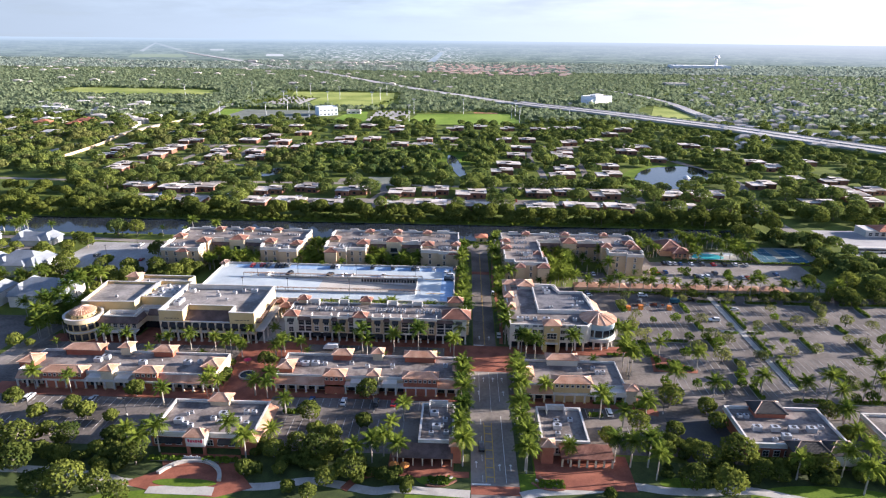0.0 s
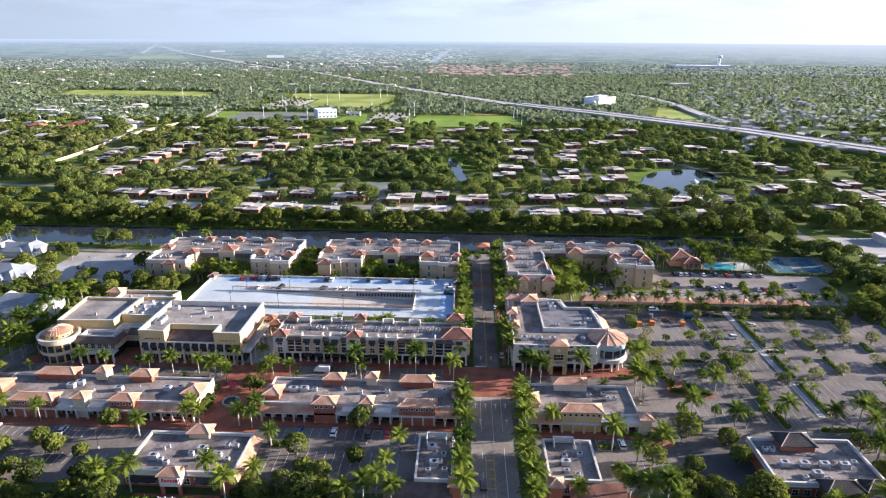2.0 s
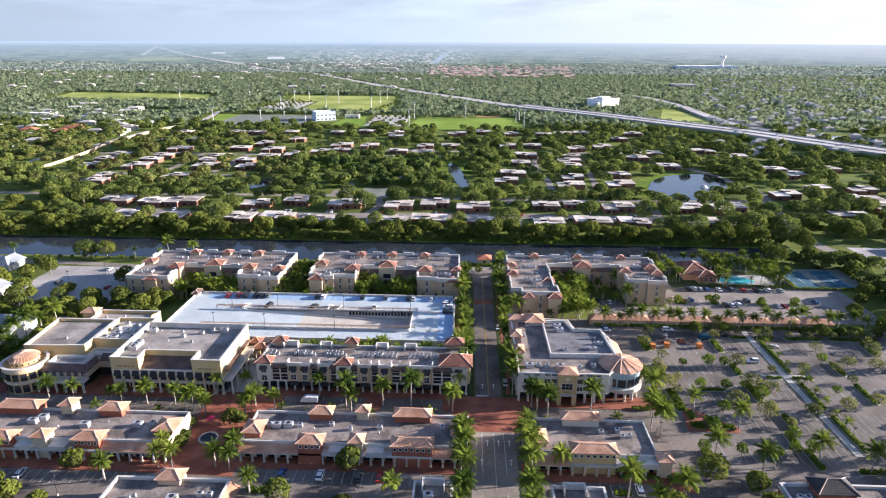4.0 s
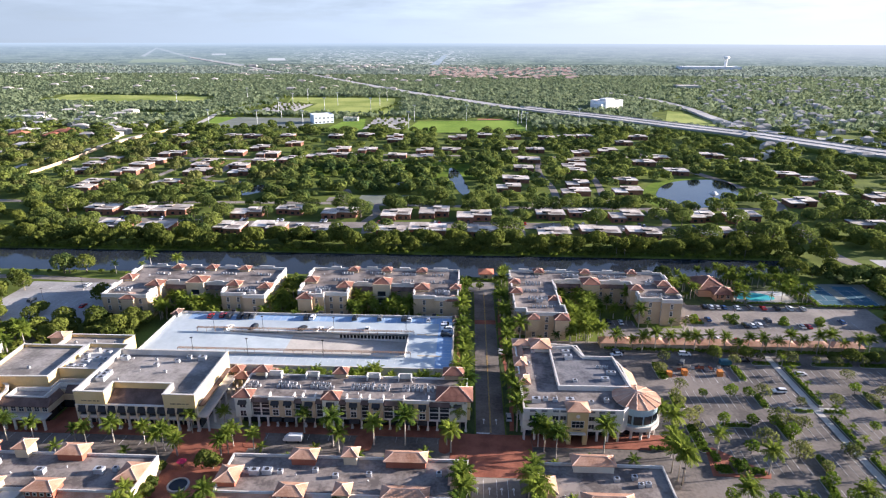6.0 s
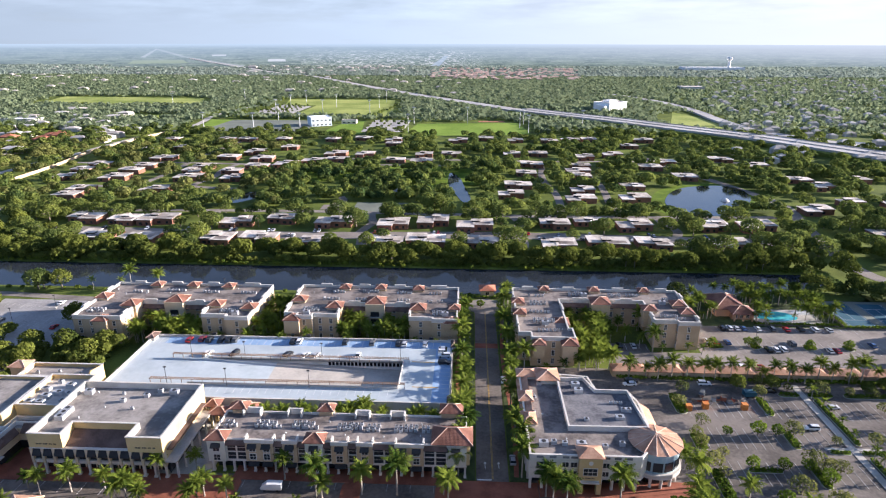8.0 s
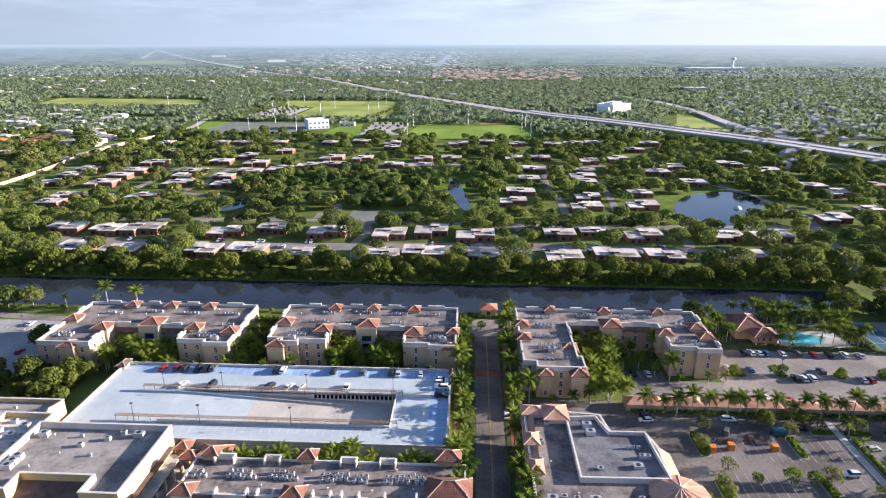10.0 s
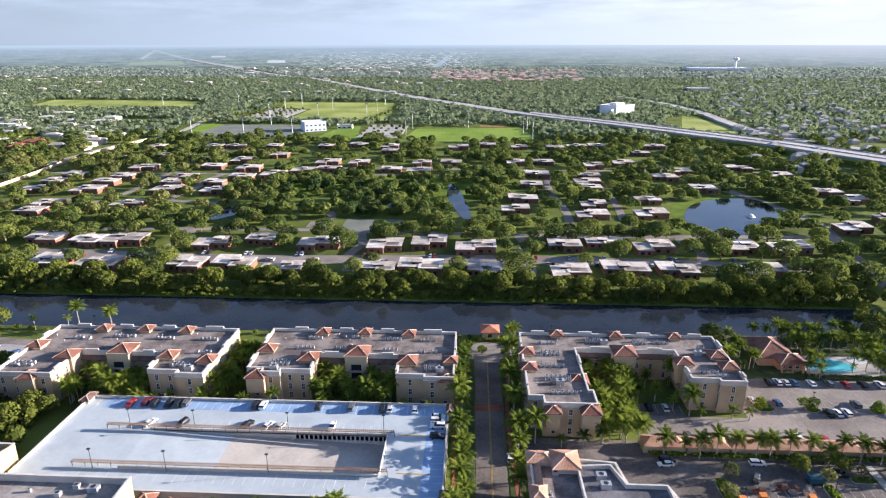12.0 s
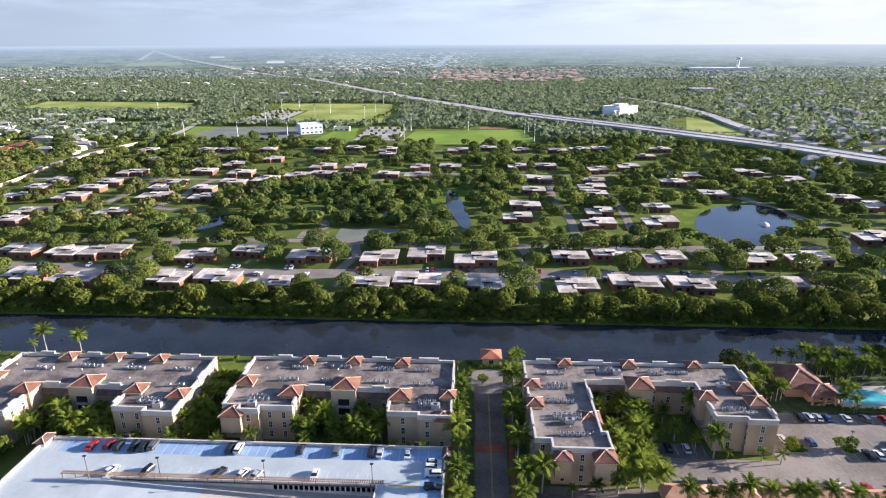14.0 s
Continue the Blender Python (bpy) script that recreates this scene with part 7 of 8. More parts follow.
# front row
many(PALMS, [(-31.6, 156.1), (-27.2, 158.9), (-23.4, 161.8), (-18.8, 156.8), (-22.6, 168.3), (-19.4, 179.8), (43.9, 162.6), (48.1, 160.2), (53, 160.5), (54.7, 155.5), (44.4, 184.8), (94.4, 157.6), (108, 159.5), (110, 152.4), (115, 160), (-70.5, 165), (-94, 156.8), (-91, 161), (-63.5, 157), (17.4, 156.4), (27, 193.6), (58, 181), (50, 178)], "palms of the front row", 0.5)
BIG = [oak(18, 5.6, 9.0, 760, 14, 0.42, "leaf_oak", "large spreading shade tree along the front"), oak(19, 5.0, 8.2, 680, 13, 0.40, "leaf_oak", "large spreading shade tree along the front")]
many(BIG, [(-134, 159.5), (-115.3, 142), (-107, 142.5), (-99, 143), (-127, 150), (-142, 152), (-43, 159), (-32, 152), (70, 162), (63.4, 152), (71.8, 150.5), (80.5, 164), (-145, 164), (-154, 156), (-164, 160)], "large shade trees along the front", 0.5, 0.0, (0.8, 1.05))
many(OAKS, [(84.3, 158), (89, 156.5), (96.2, 160), (103.5, 160.5), (-94.5, 155), (-56.5, 159.5), (-62, 152), (-47.5, 145.5), (-42.4, 143.5), (-38, 148.5), (-52, 153), (-117, 155), (-109, 159), (-102, 151), (-50, 163), (-38, 162), (-120, 163), (120, 156), (128, 150), (112, 157), (136, 158), (-128, 166), (60, 166), (-91.3, 139.7), (-15.5, 146.7), (40, 147.2)], "shade trees along the front", 0.5, 0.0, (0.55, 0.85))
many(OAKS, [(-150, 181), (-128, 179.5), (-113, 175), (-138, 175), (-112.5, 189), (-46, 169), (-40, 167), (-33, 192), (-31.6, 176), (54.6, 178), (65.7, 176), (79.6, 189), (-122, 176), (-50, 178), (70, 192), (44, 172), (80, 180), (120, 188), (118, 176)], "shade trees in the parking aisles", 0.6, 0.0, (0.7, 1.0))
many(OAKS, [(-87.3, 210.5), (-86.5, 203.2), (-85.9, 199.6), (-75.3, 212.4), (-72.8, 212)], "shade trees on the brick plaza", 0.2, 0.1, (0.55, 0.75))
many(DATES, [(125, 188), (120.5, 182.2), (120, 174), (127, 195)], "palms by the restaurants", 0.6)
# the big lot
many(LOT_TREES, [(72, 255.5), (72.5, 241.5), (74, 237), (72.3, 251), (76, 281), (102, 280), (103, 258), (101, 242), (105, 240), (113.7, 253.3), (125.6, 253.8), (114, 283.5), (125, 282.5), (134, 281.5), (141, 281.5), (140, 271), (100, 225), (152, 281.5), (160, 281.5), (166, 281), (178, 281), (186, 281), (195, 281.5), (215, 281.5), (228, 281.5), (145, 259), (155, 257.5), (166, 258), (162, 240), (160, 233), (176, 256.5), (140, 233), (128, 230), (203, 240), (203, 255), (203, 272), (162, 272), (92.8, 230.4), (101.5, 225.2)], "trees in the parking lot", 0.6, 0.1, (0.75, 1.15))
many(LOT_TREES, [(73, 273), (104.8, 219), (108, 240.3), (115.4, 225.8), (139, 256), (140, 247), (116, 226), (140, 216), (138, 207), (148, 285), (163, 288), (163, 277), (160, 266), (183, 289), (158, 243), (139, 291), (105, 287), (77, 246), (76, 262)], "trees in the parking lot", 0.6, 0.1, (0.7, 1.05))
many(PALMS, [(72.4, 199.4), (85.1, 195.6), (103.4, 201.6), (74.8, 225.3), (86.6, 217.2), (116.2, 198), (146, 207), (152, 209)], "palms in the parking lot", 0.5)
many(YOUNG, [(82.5, 257), (91.5, 257.5), (97.4, 257), (83.4, 240.2), (92.2, 240.6), (99, 241), (72.2, 205), (82.4, 204.4), (92.9, 203.7), (98.2, 204.5), (103.4, 206), (135, 197.7), (140, 198), (137, 262), (102, 235), (102, 213), (162, 212), (204, 212), (170, 240), (184, 240), (150, 223), (176, 223), (114, 317), (100, 317), (117, 317), (138, 317), (154, 317), (190, 222), (130, 239), (86, 226)], "young trees in the parking lot", 0.5, 0.1, (0.8, 1.15))
many(PALMS, [(60.8, 223.3), (60.1, 212.8), (63.4, 232), (124, 198), (137, 198), (143, 199.9), (150, 200), (61.6, 211.9), (59.4, 216.6), (160, 200), (172, 205)], "palms in the parking lot", 0.5)
many(SMALLP, [(120.8, 284.3), (120.3, 279.6), (121, 274), (121, 270), (120.9, 263.3), (121, 256), (121.4, 246.8), (121.2, 242), (121, 236.7), (121, 230), (121, 224), (121, 217)], "small palms along the walk", 0.3, 0.1, (0.7, 1.0))
many(PALMS, [(60 + i * 5.2, 289.8 + 1.2 * math.sin(i * 2.0)) for i in range(24)], "palms before the garages", 0.8, 0.0, (0.7, 0.95))
# pool, canal bank, tennis courts
many(PALMS, [(118.4, 367.5), (123, 368), (128, 369.5), (132.5, 370.6), (138.5, 372), (143, 372), (147.2, 373), (131, 361), (135, 358), (140, 357.5), (146, 360), (150, 362), (155, 358), (158, 352), (146, 344), (150, 343), (155, 345), (133, 343), (128, 342), (160, 364), (163, 358), (140, 365), (149, 367), (157, 369), (106, 352), (107, 358), (130, 338), (161, 341), (135, 366), (109, 345)], "palms round the pool", 0.6, 0.0, (0.65, 0.85))
many(OAKS, [(98, 361), (96.5, 360), (-212, 363), (-202, 364), (-150, 300), (-159, 301), (-155, 296), (-147, 295), (-144, 303), (-176, 331), (-170, 325)], "trees beside the apartments", 0.6, 0.0, (0.8, 1.1))
many(SMALLP + PALMS, [(-187, 364), (-174, 366), (-168, 366), (-154, 366), (74, 311), (78, 310), (88, 311), (93, 309), (70, 314), (95, 330), (97, 340), (22, 294), (30, 293), (36, 293), (42, 294)], "palms beside the apartments", 0.6)
many(YOUNG, [(x, 349.5 + 1.2 * math.sin(x)) for x in range(-156, 100, 9)], "shrubs along the canal bank", 1.5, 0.0, (0.6, 1.0))
many(PALMS, [(-180, 238), (-180.5, 247), (-180.5, 254), (-181, 261), (-180.5, 266), (-178, 272), (-288, 365), (-281, 366), (-274, 366), (-256, 364), (-166, 234), (-183, 275), (-176, 280)], "palms by the white houses", 0.6)
many(OAKS, [(-231, 321), (-226, 333), (-219, 339), (-217, 297), (-203, 294), (-189, 292.8), (-181, 296), (-174, 303), (-222, 328), (-210, 300), (-196, 290), (-214, 312), (-240, 325), (-168, 288), (-190, 302), (-186, 288), (-228, 346)], "trees by the car park", 0.8, 0.0, (0.7, 1.0))
many(OAKS, [(173, 305), (181, 283), (177, 288), (181, 278), (190, 300), (196, 310), (200, 292), (185, 318), (192, 326), (203, 335), (206, 345), (203, 356), (210, 365), (199, 372), (190, 376), (180, 374), (205, 322), (212, 310), (170, 372), (160, 376)], "trees round the tennis courts", 1.0, 0.0, (0.8, 1.15))
many(CYPRESS, [(166, 378), (172, 384), (86, 405.5), (91, 405.5), (-42, 405.5), (158, 404.5), (150, 405)], "pointed trees by the water", 0.6, 0.0, (0.8, 1.05))


# hedges and low planting
def hedge(x0, x1, y0, y1, h, seed, label="clipped green hedge in a planted bed", z=0.12):
    rs = np.random.RandomState(seed)
    n = int(max(30, (x1 - x0) * (y1 - y0) * 9))
    p = np.stack([rs.uniform(x0, x1, n), rs.uniform(y0, y1, n), z + h * rs.uniform(0.3, 1.0, n) ** 0.6], -1)
    nr = rs.normal(size=(n, 3)) + [0, 0, 1.0]
    nr /= np.linalg.norm(nr, axis=1, keepdims=True)
    u = np.cross(nr, rs.normal(size=(n, 3)))
    u /= np.linalg.norm(u, axis=1, keepdims=True)
    w = np.cross(nr, u)
    s = rs.uniform(0.2, 0.42, (n, 1))
    q = np.stack([p - u * s - w * s, p + u * s - w * s, p + u * s + w * s, p - u * s + w * s], 1)
    ob = thing("hedge", (x0 + x1) / 2, (y0 + y1) / 2, 0, label, "hedge", "hedges in planted beds")
    part("foliage", quads_mesh("foliage", q, "leaf_hedge"), None, ob)
    part("core", boxes((x0 + 0.3, x1 - 0.3, y0 + 0.3, y1 - 0.3, 0.05, z + h * 0.45)), "bark", ob)


for i, (x0, x1, y0, y1) in enumerate(ISLANDS):
    hedge(x0 + 0.4, x1 - 0.4, y0 + 0.4, y1 - 0.4, 0.9 if (x1 - x0) < 6 else 0.7, 300 + i)
for i, (x0, x1, y0, y1, h) in enumerate(((55, 66, 289.2, 290.8, 1.1), (68, 120, 289.0, 290.7, 1.1), (121, 160, 289.0, 290.7, 1.1), (-121, -6, 305.8, 307.2, 1.6), (126, 162, 337.5, 339, 1.0), (163, 164.2, 337, 366, 1.8), (200, 201.5, 337, 366, 1.8), (163, 200, 335.5, 337, 1.2),
                                          (-92, -82, 156, 158, 0.9), (-76, -66, 156, 158, 0.9), (-10, -4, 150, 153, 0.8), (21, 28, 150, 153, 0.8), (84, 114, 162, 165.5, 1.2), (-71, -6, 249.5, 250.6, 1.2), (44, 55, 192, 193, 0.7), (56, 62, 226, 227.5, 0.9), (57.4, 63.2, 190.0, 193.2, 1.1), (3.4, 15.4, 361.2, 362.6, 0.9), (0.6, 2.2, 355.5, 362.4, 0.9), (16.0, 17.2, 356.5, 361.0, 0.9), (72.6, 76.8, 216.2, 219.6, 0.9), (82.2, 86.2, 216.2, 218.6, 0.9), (77.2, 81.8, 216.4, 221.4, 2.3), (73.4, 75.6, 221.5, 226.2, 0.8))):
    hedge(x0, x1, y0, y1, h, 500 + i)


# ---- trees of the neighbourhood and the far woods ----
def clear_mask(x0, x1, y0, y1, res, margin):
    """Where nothing may grow, cell by cell."""
    nx, ny = int((x1 - x0) / res), int((y1 - y0) / res)
    gx, gy = np.meshgrid(x0 + (np.arange(nx) + 0.5) * res, y0 + (np.arange(ny) + 0.5) * res)
    bad = np.zeros((ny, nx), bool)
    for x, y, a, b_ in HOUSES:
        bad |= (abs(gx - x) < a + margin * 0.4) & (gy < y + b_ + 1) & (gy > y - b_ - (7 if y < 520 else 20))
    for path, w in ROADS:
        for (ax, ay), (bx, by) in zip(path, path[1:]):
            if max(ay, by) < y0 or min(ay, by) > y1:
                continue
            t = ((gx - ax) * (bx - ax) + (gy - ay) * (by - ay)) / max(1e-6, (bx - ax) ** 2 + (by - ay) ** 2)
            t = t.clip(0, 1)
            bad |= (gx - ax - t * (bx - ax)) ** 2 + (gy - ay - t * (by - ay)) ** 2 < (w + margin) ** 2
    for pts in KEEP_CLEAR:
        ys = [p[1] for p in pts]
        if max(ys) < y0 or min(ys) > y1:
            continue
        ins = np.zeros_like(bad)
        for (ax, ay), (bx, by) in zip(pts, pts[1:] + pts[:1]):
            if ay != by:
                ins ^= ((ay > gy) != (by > gy)) & (gx < (bx - ax) * (gy - ay) / (by - ay) + ax)
        for sh in ((0, 0), (2, 0), (-2, 0), (0, 2), (0, -2)):
            bad |= np.roll(ins, sh, (0, 1))
    return bad, x0, y0, res


def woods(name, label, centres, rad, height, n, nl, size, leaf, seed, loose=0.34):
    """Many crowns in one mesh."""
    rs, r = np.random.RandomState(seed), random.Random(seed)
    proto = [leaf_quads(rs, lobes_for(r, 1.0, height / rad, nl), n, size / rad, loose) for _ in range(8)]
    out = []
    for i, (x, y) in enumerate(centres):
        s = rad * r.uniform(0.6, 1.3)
        a = r.uniform(0, 6.28)
        q = proto[i % 8] * [s, s, s * r.uniform(0.8, 1.15)]
        c, sn = math.cos(a), math.sin(a)
        out.append(np.stack([q[..., 0] * c - q[..., 1] * sn + x, q[..., 0] * sn + q[..., 1] * c + y, q[..., 2]], -1))
    return tagged(new(name, quads_mesh(name, np.concatenate(out), leaf)), label, "trees", "", "stuff")


def spread(n, y0, y1, seed, mask, gap, lo=-0.88, hi=0.78, thin=0.0):
    """Points within the view's spread, kept apart and off what must stay clear."""
    r = random.Random(seed)
    bad, mx, my, res = mask
    cell, out, tries = set(), [], 0
    while len(out) < n and tries < n * 12:
        tries += 1
        y = math.sqrt(r.uniform(y0 ** 2, y1 ** 2))
        x = r.uniform(lo, hi) * y
        k = (int(x // gap), int(y // gap))
        i, j = int((y - my) / res), int((x - mx) / res)
        if k in cell or not (0 <= i < bad.shape[0] and 0 <= j < bad.shape[1]) or bad[i, j]:
            continue
        if thin and noise.noise((x * 0.03, y * 0.03, 0.5)) < thin - 0.5:
            continue
        cell.add(k)
        out.append((x, y))
    return out


NEAR = clear_mask(-1000, 1000, 400, 1000, 3.0, 2.2)
MID = clear_mask(-2100, 1900, 900, 2300, 8.0, 6.0)
FAR = clear_mask(-4500, 4000, 2200, 4900, 20.0, 14.0)
DOMES = [oak(31, 5.8, 9.6, 820, 15, 0.40, "leaf_far", "round-crowned green shade tree beside brick houses"), oak(32, 4.9, 8.6, 680, 14, 0.37, "leaf_far", "round-crowned green shade tree beside brick houses"),
         oak(33, 6.8, 10.6, 980, 17, 0.43, "leaf_far", "broad spreading green shade tree beside brick houses"), oak(34, 3.9, 7.4, 520, 12, 0.33, "leaf_far", "smaller round green shade tree beside brick houses")]
near_row = spread(185, 428, 520, 3, NEAR, 10.5, -0.66, 0.64)
many(DOMES, near_row[:120], "shade trees among the brick houses", 0.5, 0.0, (0.85, 1.3))
woods("tree_crowns", "green shade trees among the nearer houses", near_row[120:], 5.6, 9.2, 560, 14, 0.50, "leaf_far", 20)
woods("tree_crowns", "dense green shade trees among the houses", spread(1500, 520, 930, 6, NEAR, 8.4, thin=0.30), 5.4, 8.4, 190, 13, 0.76, "leaf_far", 21)
bank = [(x + PR.uniform(-2, 2), 409 + PR.uniform(0, 13)) for x in np.arange(-420, 190, 3.1)] + [(PR.uniform(195, 330), PR.uniform(372, 440)) for _ in range(90)] + [(PR.uniform(-420, -265), PR.uniform(408, 470)) for _ in range(60)]
woods("tree_crowns", "dense belt of trees along the canal", [p for p in bank if not NEAR[0][max(0, int((p[1] - 400) / 3)), int((p[0] + 1000) / 3)] or (p[1] < 425 and p[0] < 192)], 4.9, 8.6, 600, 14, 0.44, "leaf_oak", 24)
fr = random.Random(15)
front = [(fr.uniform(-175, -97), fr.uniform(152, 166)) for _ in range(34)] + [(fr.uniform(-62, -34), fr.uniform(152, 164)) for _ in range(20)] + [(fr.uniform(56, 84), fr.uniform(153, 172)) for _ in range(18)] + [(fr.uniform(84, 150), fr.uniform(155, 163)) for _ in range(26)] + [(fr.uniform(-30, -14), fr.uniform(148, 153)) for _ in range(8)]
woods("front_shrubs", "dense shrubs and small trees massed along the front", front, 2.3, 3.4, 300, 8, 0.32, "leaf_oak", 27)
woods("bank_shrubs", "low reeds and shrubs at the water's edge", [(x + PR.uniform(-1, 1), 404 + PR.uniform(-1.2, 1.5)) for x in np.arange(-420, 188, 1.7)] + [(x, 364.2 + PR.uniform(-1, 0.6)) for x in np.arange(-300, 110, 7.0)], 1.3, 1.5, 46, 5, 0.36, "leaf_palm", 25)
woods("bank_shrubs", "dense shrubs under the trees along the canal", [(x + PR.uniform(-1, 1), 406.5 + PR.uniform(-1.0, 2.5)) for x in np.arange(-420, 190, 2.3)], 2.2, 3.6, 90, 7, 0.42, "leaf_oak", 28)
# mid-distance woods, their leaf colour lightened to imitate haze
woods("far_woods", "flat green woodland far away, paled by painted haze", [p for i, p in enumerate(spread(43000, 915, 2250, 4, MID, 4.3)) if p[0] < 0.27 * p[1] or i % 2], 4.8, 6.4, 5, 3, 2.5, "leaf_pine_hazed", 22, 0.16)
# these crowns wear the paled leaves, so haze is part of their colour
woods("far_woods", "flat woodland near the horizon, haze painted into its pale green", [p for i, p in enumerate(spread(26000, 2230, 3094, 5, FAR, 6.8)) if not -0.05 < p[0] / p[1] < 0.15 or p[1] > 2800 or i % 2], 7.0, 6.4, 4, 3, 4.2, "leaf_wood_hazed", 23, 0.14)
gr = random.Random(44)
left = [(gr.uniform(-265, -178), gr.uniform(272, 292)) for _ in range(34)] + [(gr.uniform(-250, -182), gr.uniform(306, 316)) for _ in range(10)] + [(gr.uniform(-182, -164), gr.uniform(215, 300)) for _ in range(16)] + [(gr.uniform(-300, -232), gr.uniform(312, 336)) for _ in range(20)] + [(gr.uniform(-330, -245), gr.uniform(225, 300)) for _ in range(30)]
woods("garden_trees", "dense small trees round the white houses", [p for p in left if all(abs(p[0] - x) > 15 or abs(p[1] - y) > 11 for x, y in ((-194, 266), (-222, 262), (-229, 302), (-254, 300)))], 3.0, 5.6, 240, 8, 0.40, "leaf_oak", 45)
thicket("tall palms massed round the white houses", [(-210, -180, 246, 252), (-186, -178, 275, 290), (-240, -205, 276, 284), (-176, -168, 225, 262), (-300, -262, 356, 366)], 6.0, 46, (1, 2, 3), (0.8, 1.05))
west = [(gr.uniform(-176, -163), gr.uniform(286, 303)) for _ in range(9)] + [(gr.uniform(-160, -137), gr.uniform(285, 302)) for _ in range(20)] + [(gr.uniform(-161, -153), gr.uniform(303, 345)) for _ in range(12)]
woods("garden_trees", "dense trees and shrubs behind the cinema block", west, 2.9, 5.2, 230, 8, 0.40, "leaf_oak", 48)
east = [(gr.uniform(204, 262), gr.uniform(295, 330)) for _ in range(50)] + [(gr.uniform(203, 222), gr.uniform(330, 372)) for _ in range(26)] + [(gr.uniform(205, 330), gr.uniform(288, 296)) for _ in range(30)] + [(gr.uniform(166, 201), gr.uniform(367, 376)) for _ in range(14)] + [(gr.uniform(190, 240), gr.uniform(300, 334)) for _ in range(20)]
woods("garden_trees", "dense trees between the tennis courts and the lot", east[::2] + east[1::4], 4.0, 7.0, 270, 9, 0.48, "leaf_far", 47)
many(OAKS, [(x, 284.5) for x in (142, 149, 156, 163, 170, 177, 185, 194, 204, 214, 224)] + [(96, 285), (110, 285)], "shade trees along the garages", 0.9, 0.0, (0.7, 0.9))
woods("tree_crowns", "shade trees round the pond and the eastern houses", spread(200, 525, 780, 81, NEAR, 8.4, 0.02, 0.48), 4.6, 7.6, 140, 10, 0.80, "leaf_far", 82)
woods("tree_crowns", "shade trees among the western houses", spread(230, 528, 800, 91, NEAR, 8.2, -0.78, -0.26), 5.2, 8.2, 200, 13, 0.74, "leaf_olive", 92)
woods("tree_crowns", "dense park trees between narrow ponds", spread(170, 545, 705, 77, NEAR, 8.0, -0.27, 0.04), 4.8, 8.6, 150, 10, 0.80, "leaf_far", 78)
many(DOMES, [(-214, 362)], "trees beside the canal", 0.3, 0.0, (1.1, 1.2))
# rows of small trees in the car parks and along the fields, a hedge round the courts
rows = [(x, y) for y in (1140, 1165, 1190, 1215, 1240, 1262) for x in range(-375, -305, 9)] + [(x, y) for y in (945, 970, 995, 1020, 1045) for x in range(-146, -94, 10)] + [(x, 1092) for x in range(-290, -130, 9)] + [(-157 + 0.1 * (y - 1105), y) for y in range(1105, 1400, 11)] + [(x, 1062) for x in range(-370, -240, 8)] + [(x, 914) for x in range(-372, -230, 9)] + [(-395 + PR.uniform(-8, 8), y) for y in range(1070, 1400, 7)] + [(x, 1262) for x in range(-850, -510, 9)]
woods("park_trees", "small trees in rows along car parks and fields", [(x + PR.uniform(-2, 2), y + PR.uniform(-2, 2)) for x, y in rows], 2.6, 5.0, 30, 4, 0.9, "leaf_far", 51)
woods("bank_shrubs", "shrubs and small trees behind the apartments", [(x + gr.uniform(-2, 2), 350.5 + gr.uniform(-1.5, 3)) for x in np.arange(-158, 96, 5.0) if not -6 < x < 22], 1.9, 3.2, 60, 6, 0.42, "leaf_oak", 52)
thicket("palms round the turning place at the street's end", [(-14, -2, 345, 352), (18, 28, 345, 356), (-4, 0, 356, 362), (17, 21, 352, 362)], 4.0, 53, (1, 2, 7, 8), (0.8, 1.0))

# ---- vehicles ----
def car_body(bm, L, W, H, kind):
    """A body in cross sections from tail to nose, joined into one skin."""
    if kind == "van":
        sec = [(-0.5, 0.35, 0.98), (-0.49, 0.22, 1.0), (0.20, 0.22, 1.0), (0.34, 0.22, 0.78), (0.46, 0.22, 0.52), (0.5, 0.30, 0.42)]
    elif kind == "suv":
        sec = [(-0.5, 0.32, 0.62), (-0.47, 0.2, 0.70), (-0.2, 0.2, 0.70), (0.15, 0.2, 0.66), (0.3, 0.2, 0.60), (0.46, 0.2, 0.52), (0.5, 0.3, 0.42)]
    else:
        sec = [(-0.5, 0.34, 0.60), (-0.47, 0.2, 0.66), (-0.25, 0.2, 0.67), (0.15, 0.2, 0.64), (0.3, 0.2, 0.60), (0.46, 0.2, 0.50), (0.5, 0.3, 0.42)]
    rings = []
    for f, lo, hi in sec:
        w = W / 2 * (0.9 if abs(f) > 0.48 else 1.0)
        ys = ((-w * 0.94, lo), (w * 0.94, lo), (w, lo + (hi - lo) * 0.45), (w * 0.93, hi), (-w * 0.93, hi), (-w, lo + (hi - lo) * 0.45))
        rings.append([bm.verts.new((f * L, y, z * H)) for y, z in ys])
    for a, b_ in zip(rings, rings[1:]):
        for i in range(6):
            bm.faces.new((a[i], a[(i + 1) % 6], b_[(i + 1) % 6], b_[i]))
    bm.faces.new(rings[0][::-1]), bm.faces.new(rings[-1])
    return bm


def frustum(bm, x0, x1, xa, xb, w0, w1, z0, z1):
    lo = [bm.verts.new(p) for p in ((x0, -w0, z0), (x1, -w0, z0), (x1, w0, z0), (x0, w0, z0))]
    hi = [bm.verts.new(p) for p in ((xa, -w1, z1), (xb, -w1, z1), (xb, w1, z1), (xa, w1, z1))]
    bm.faces.new(lo[::-1]), bm.faces.new(hi)
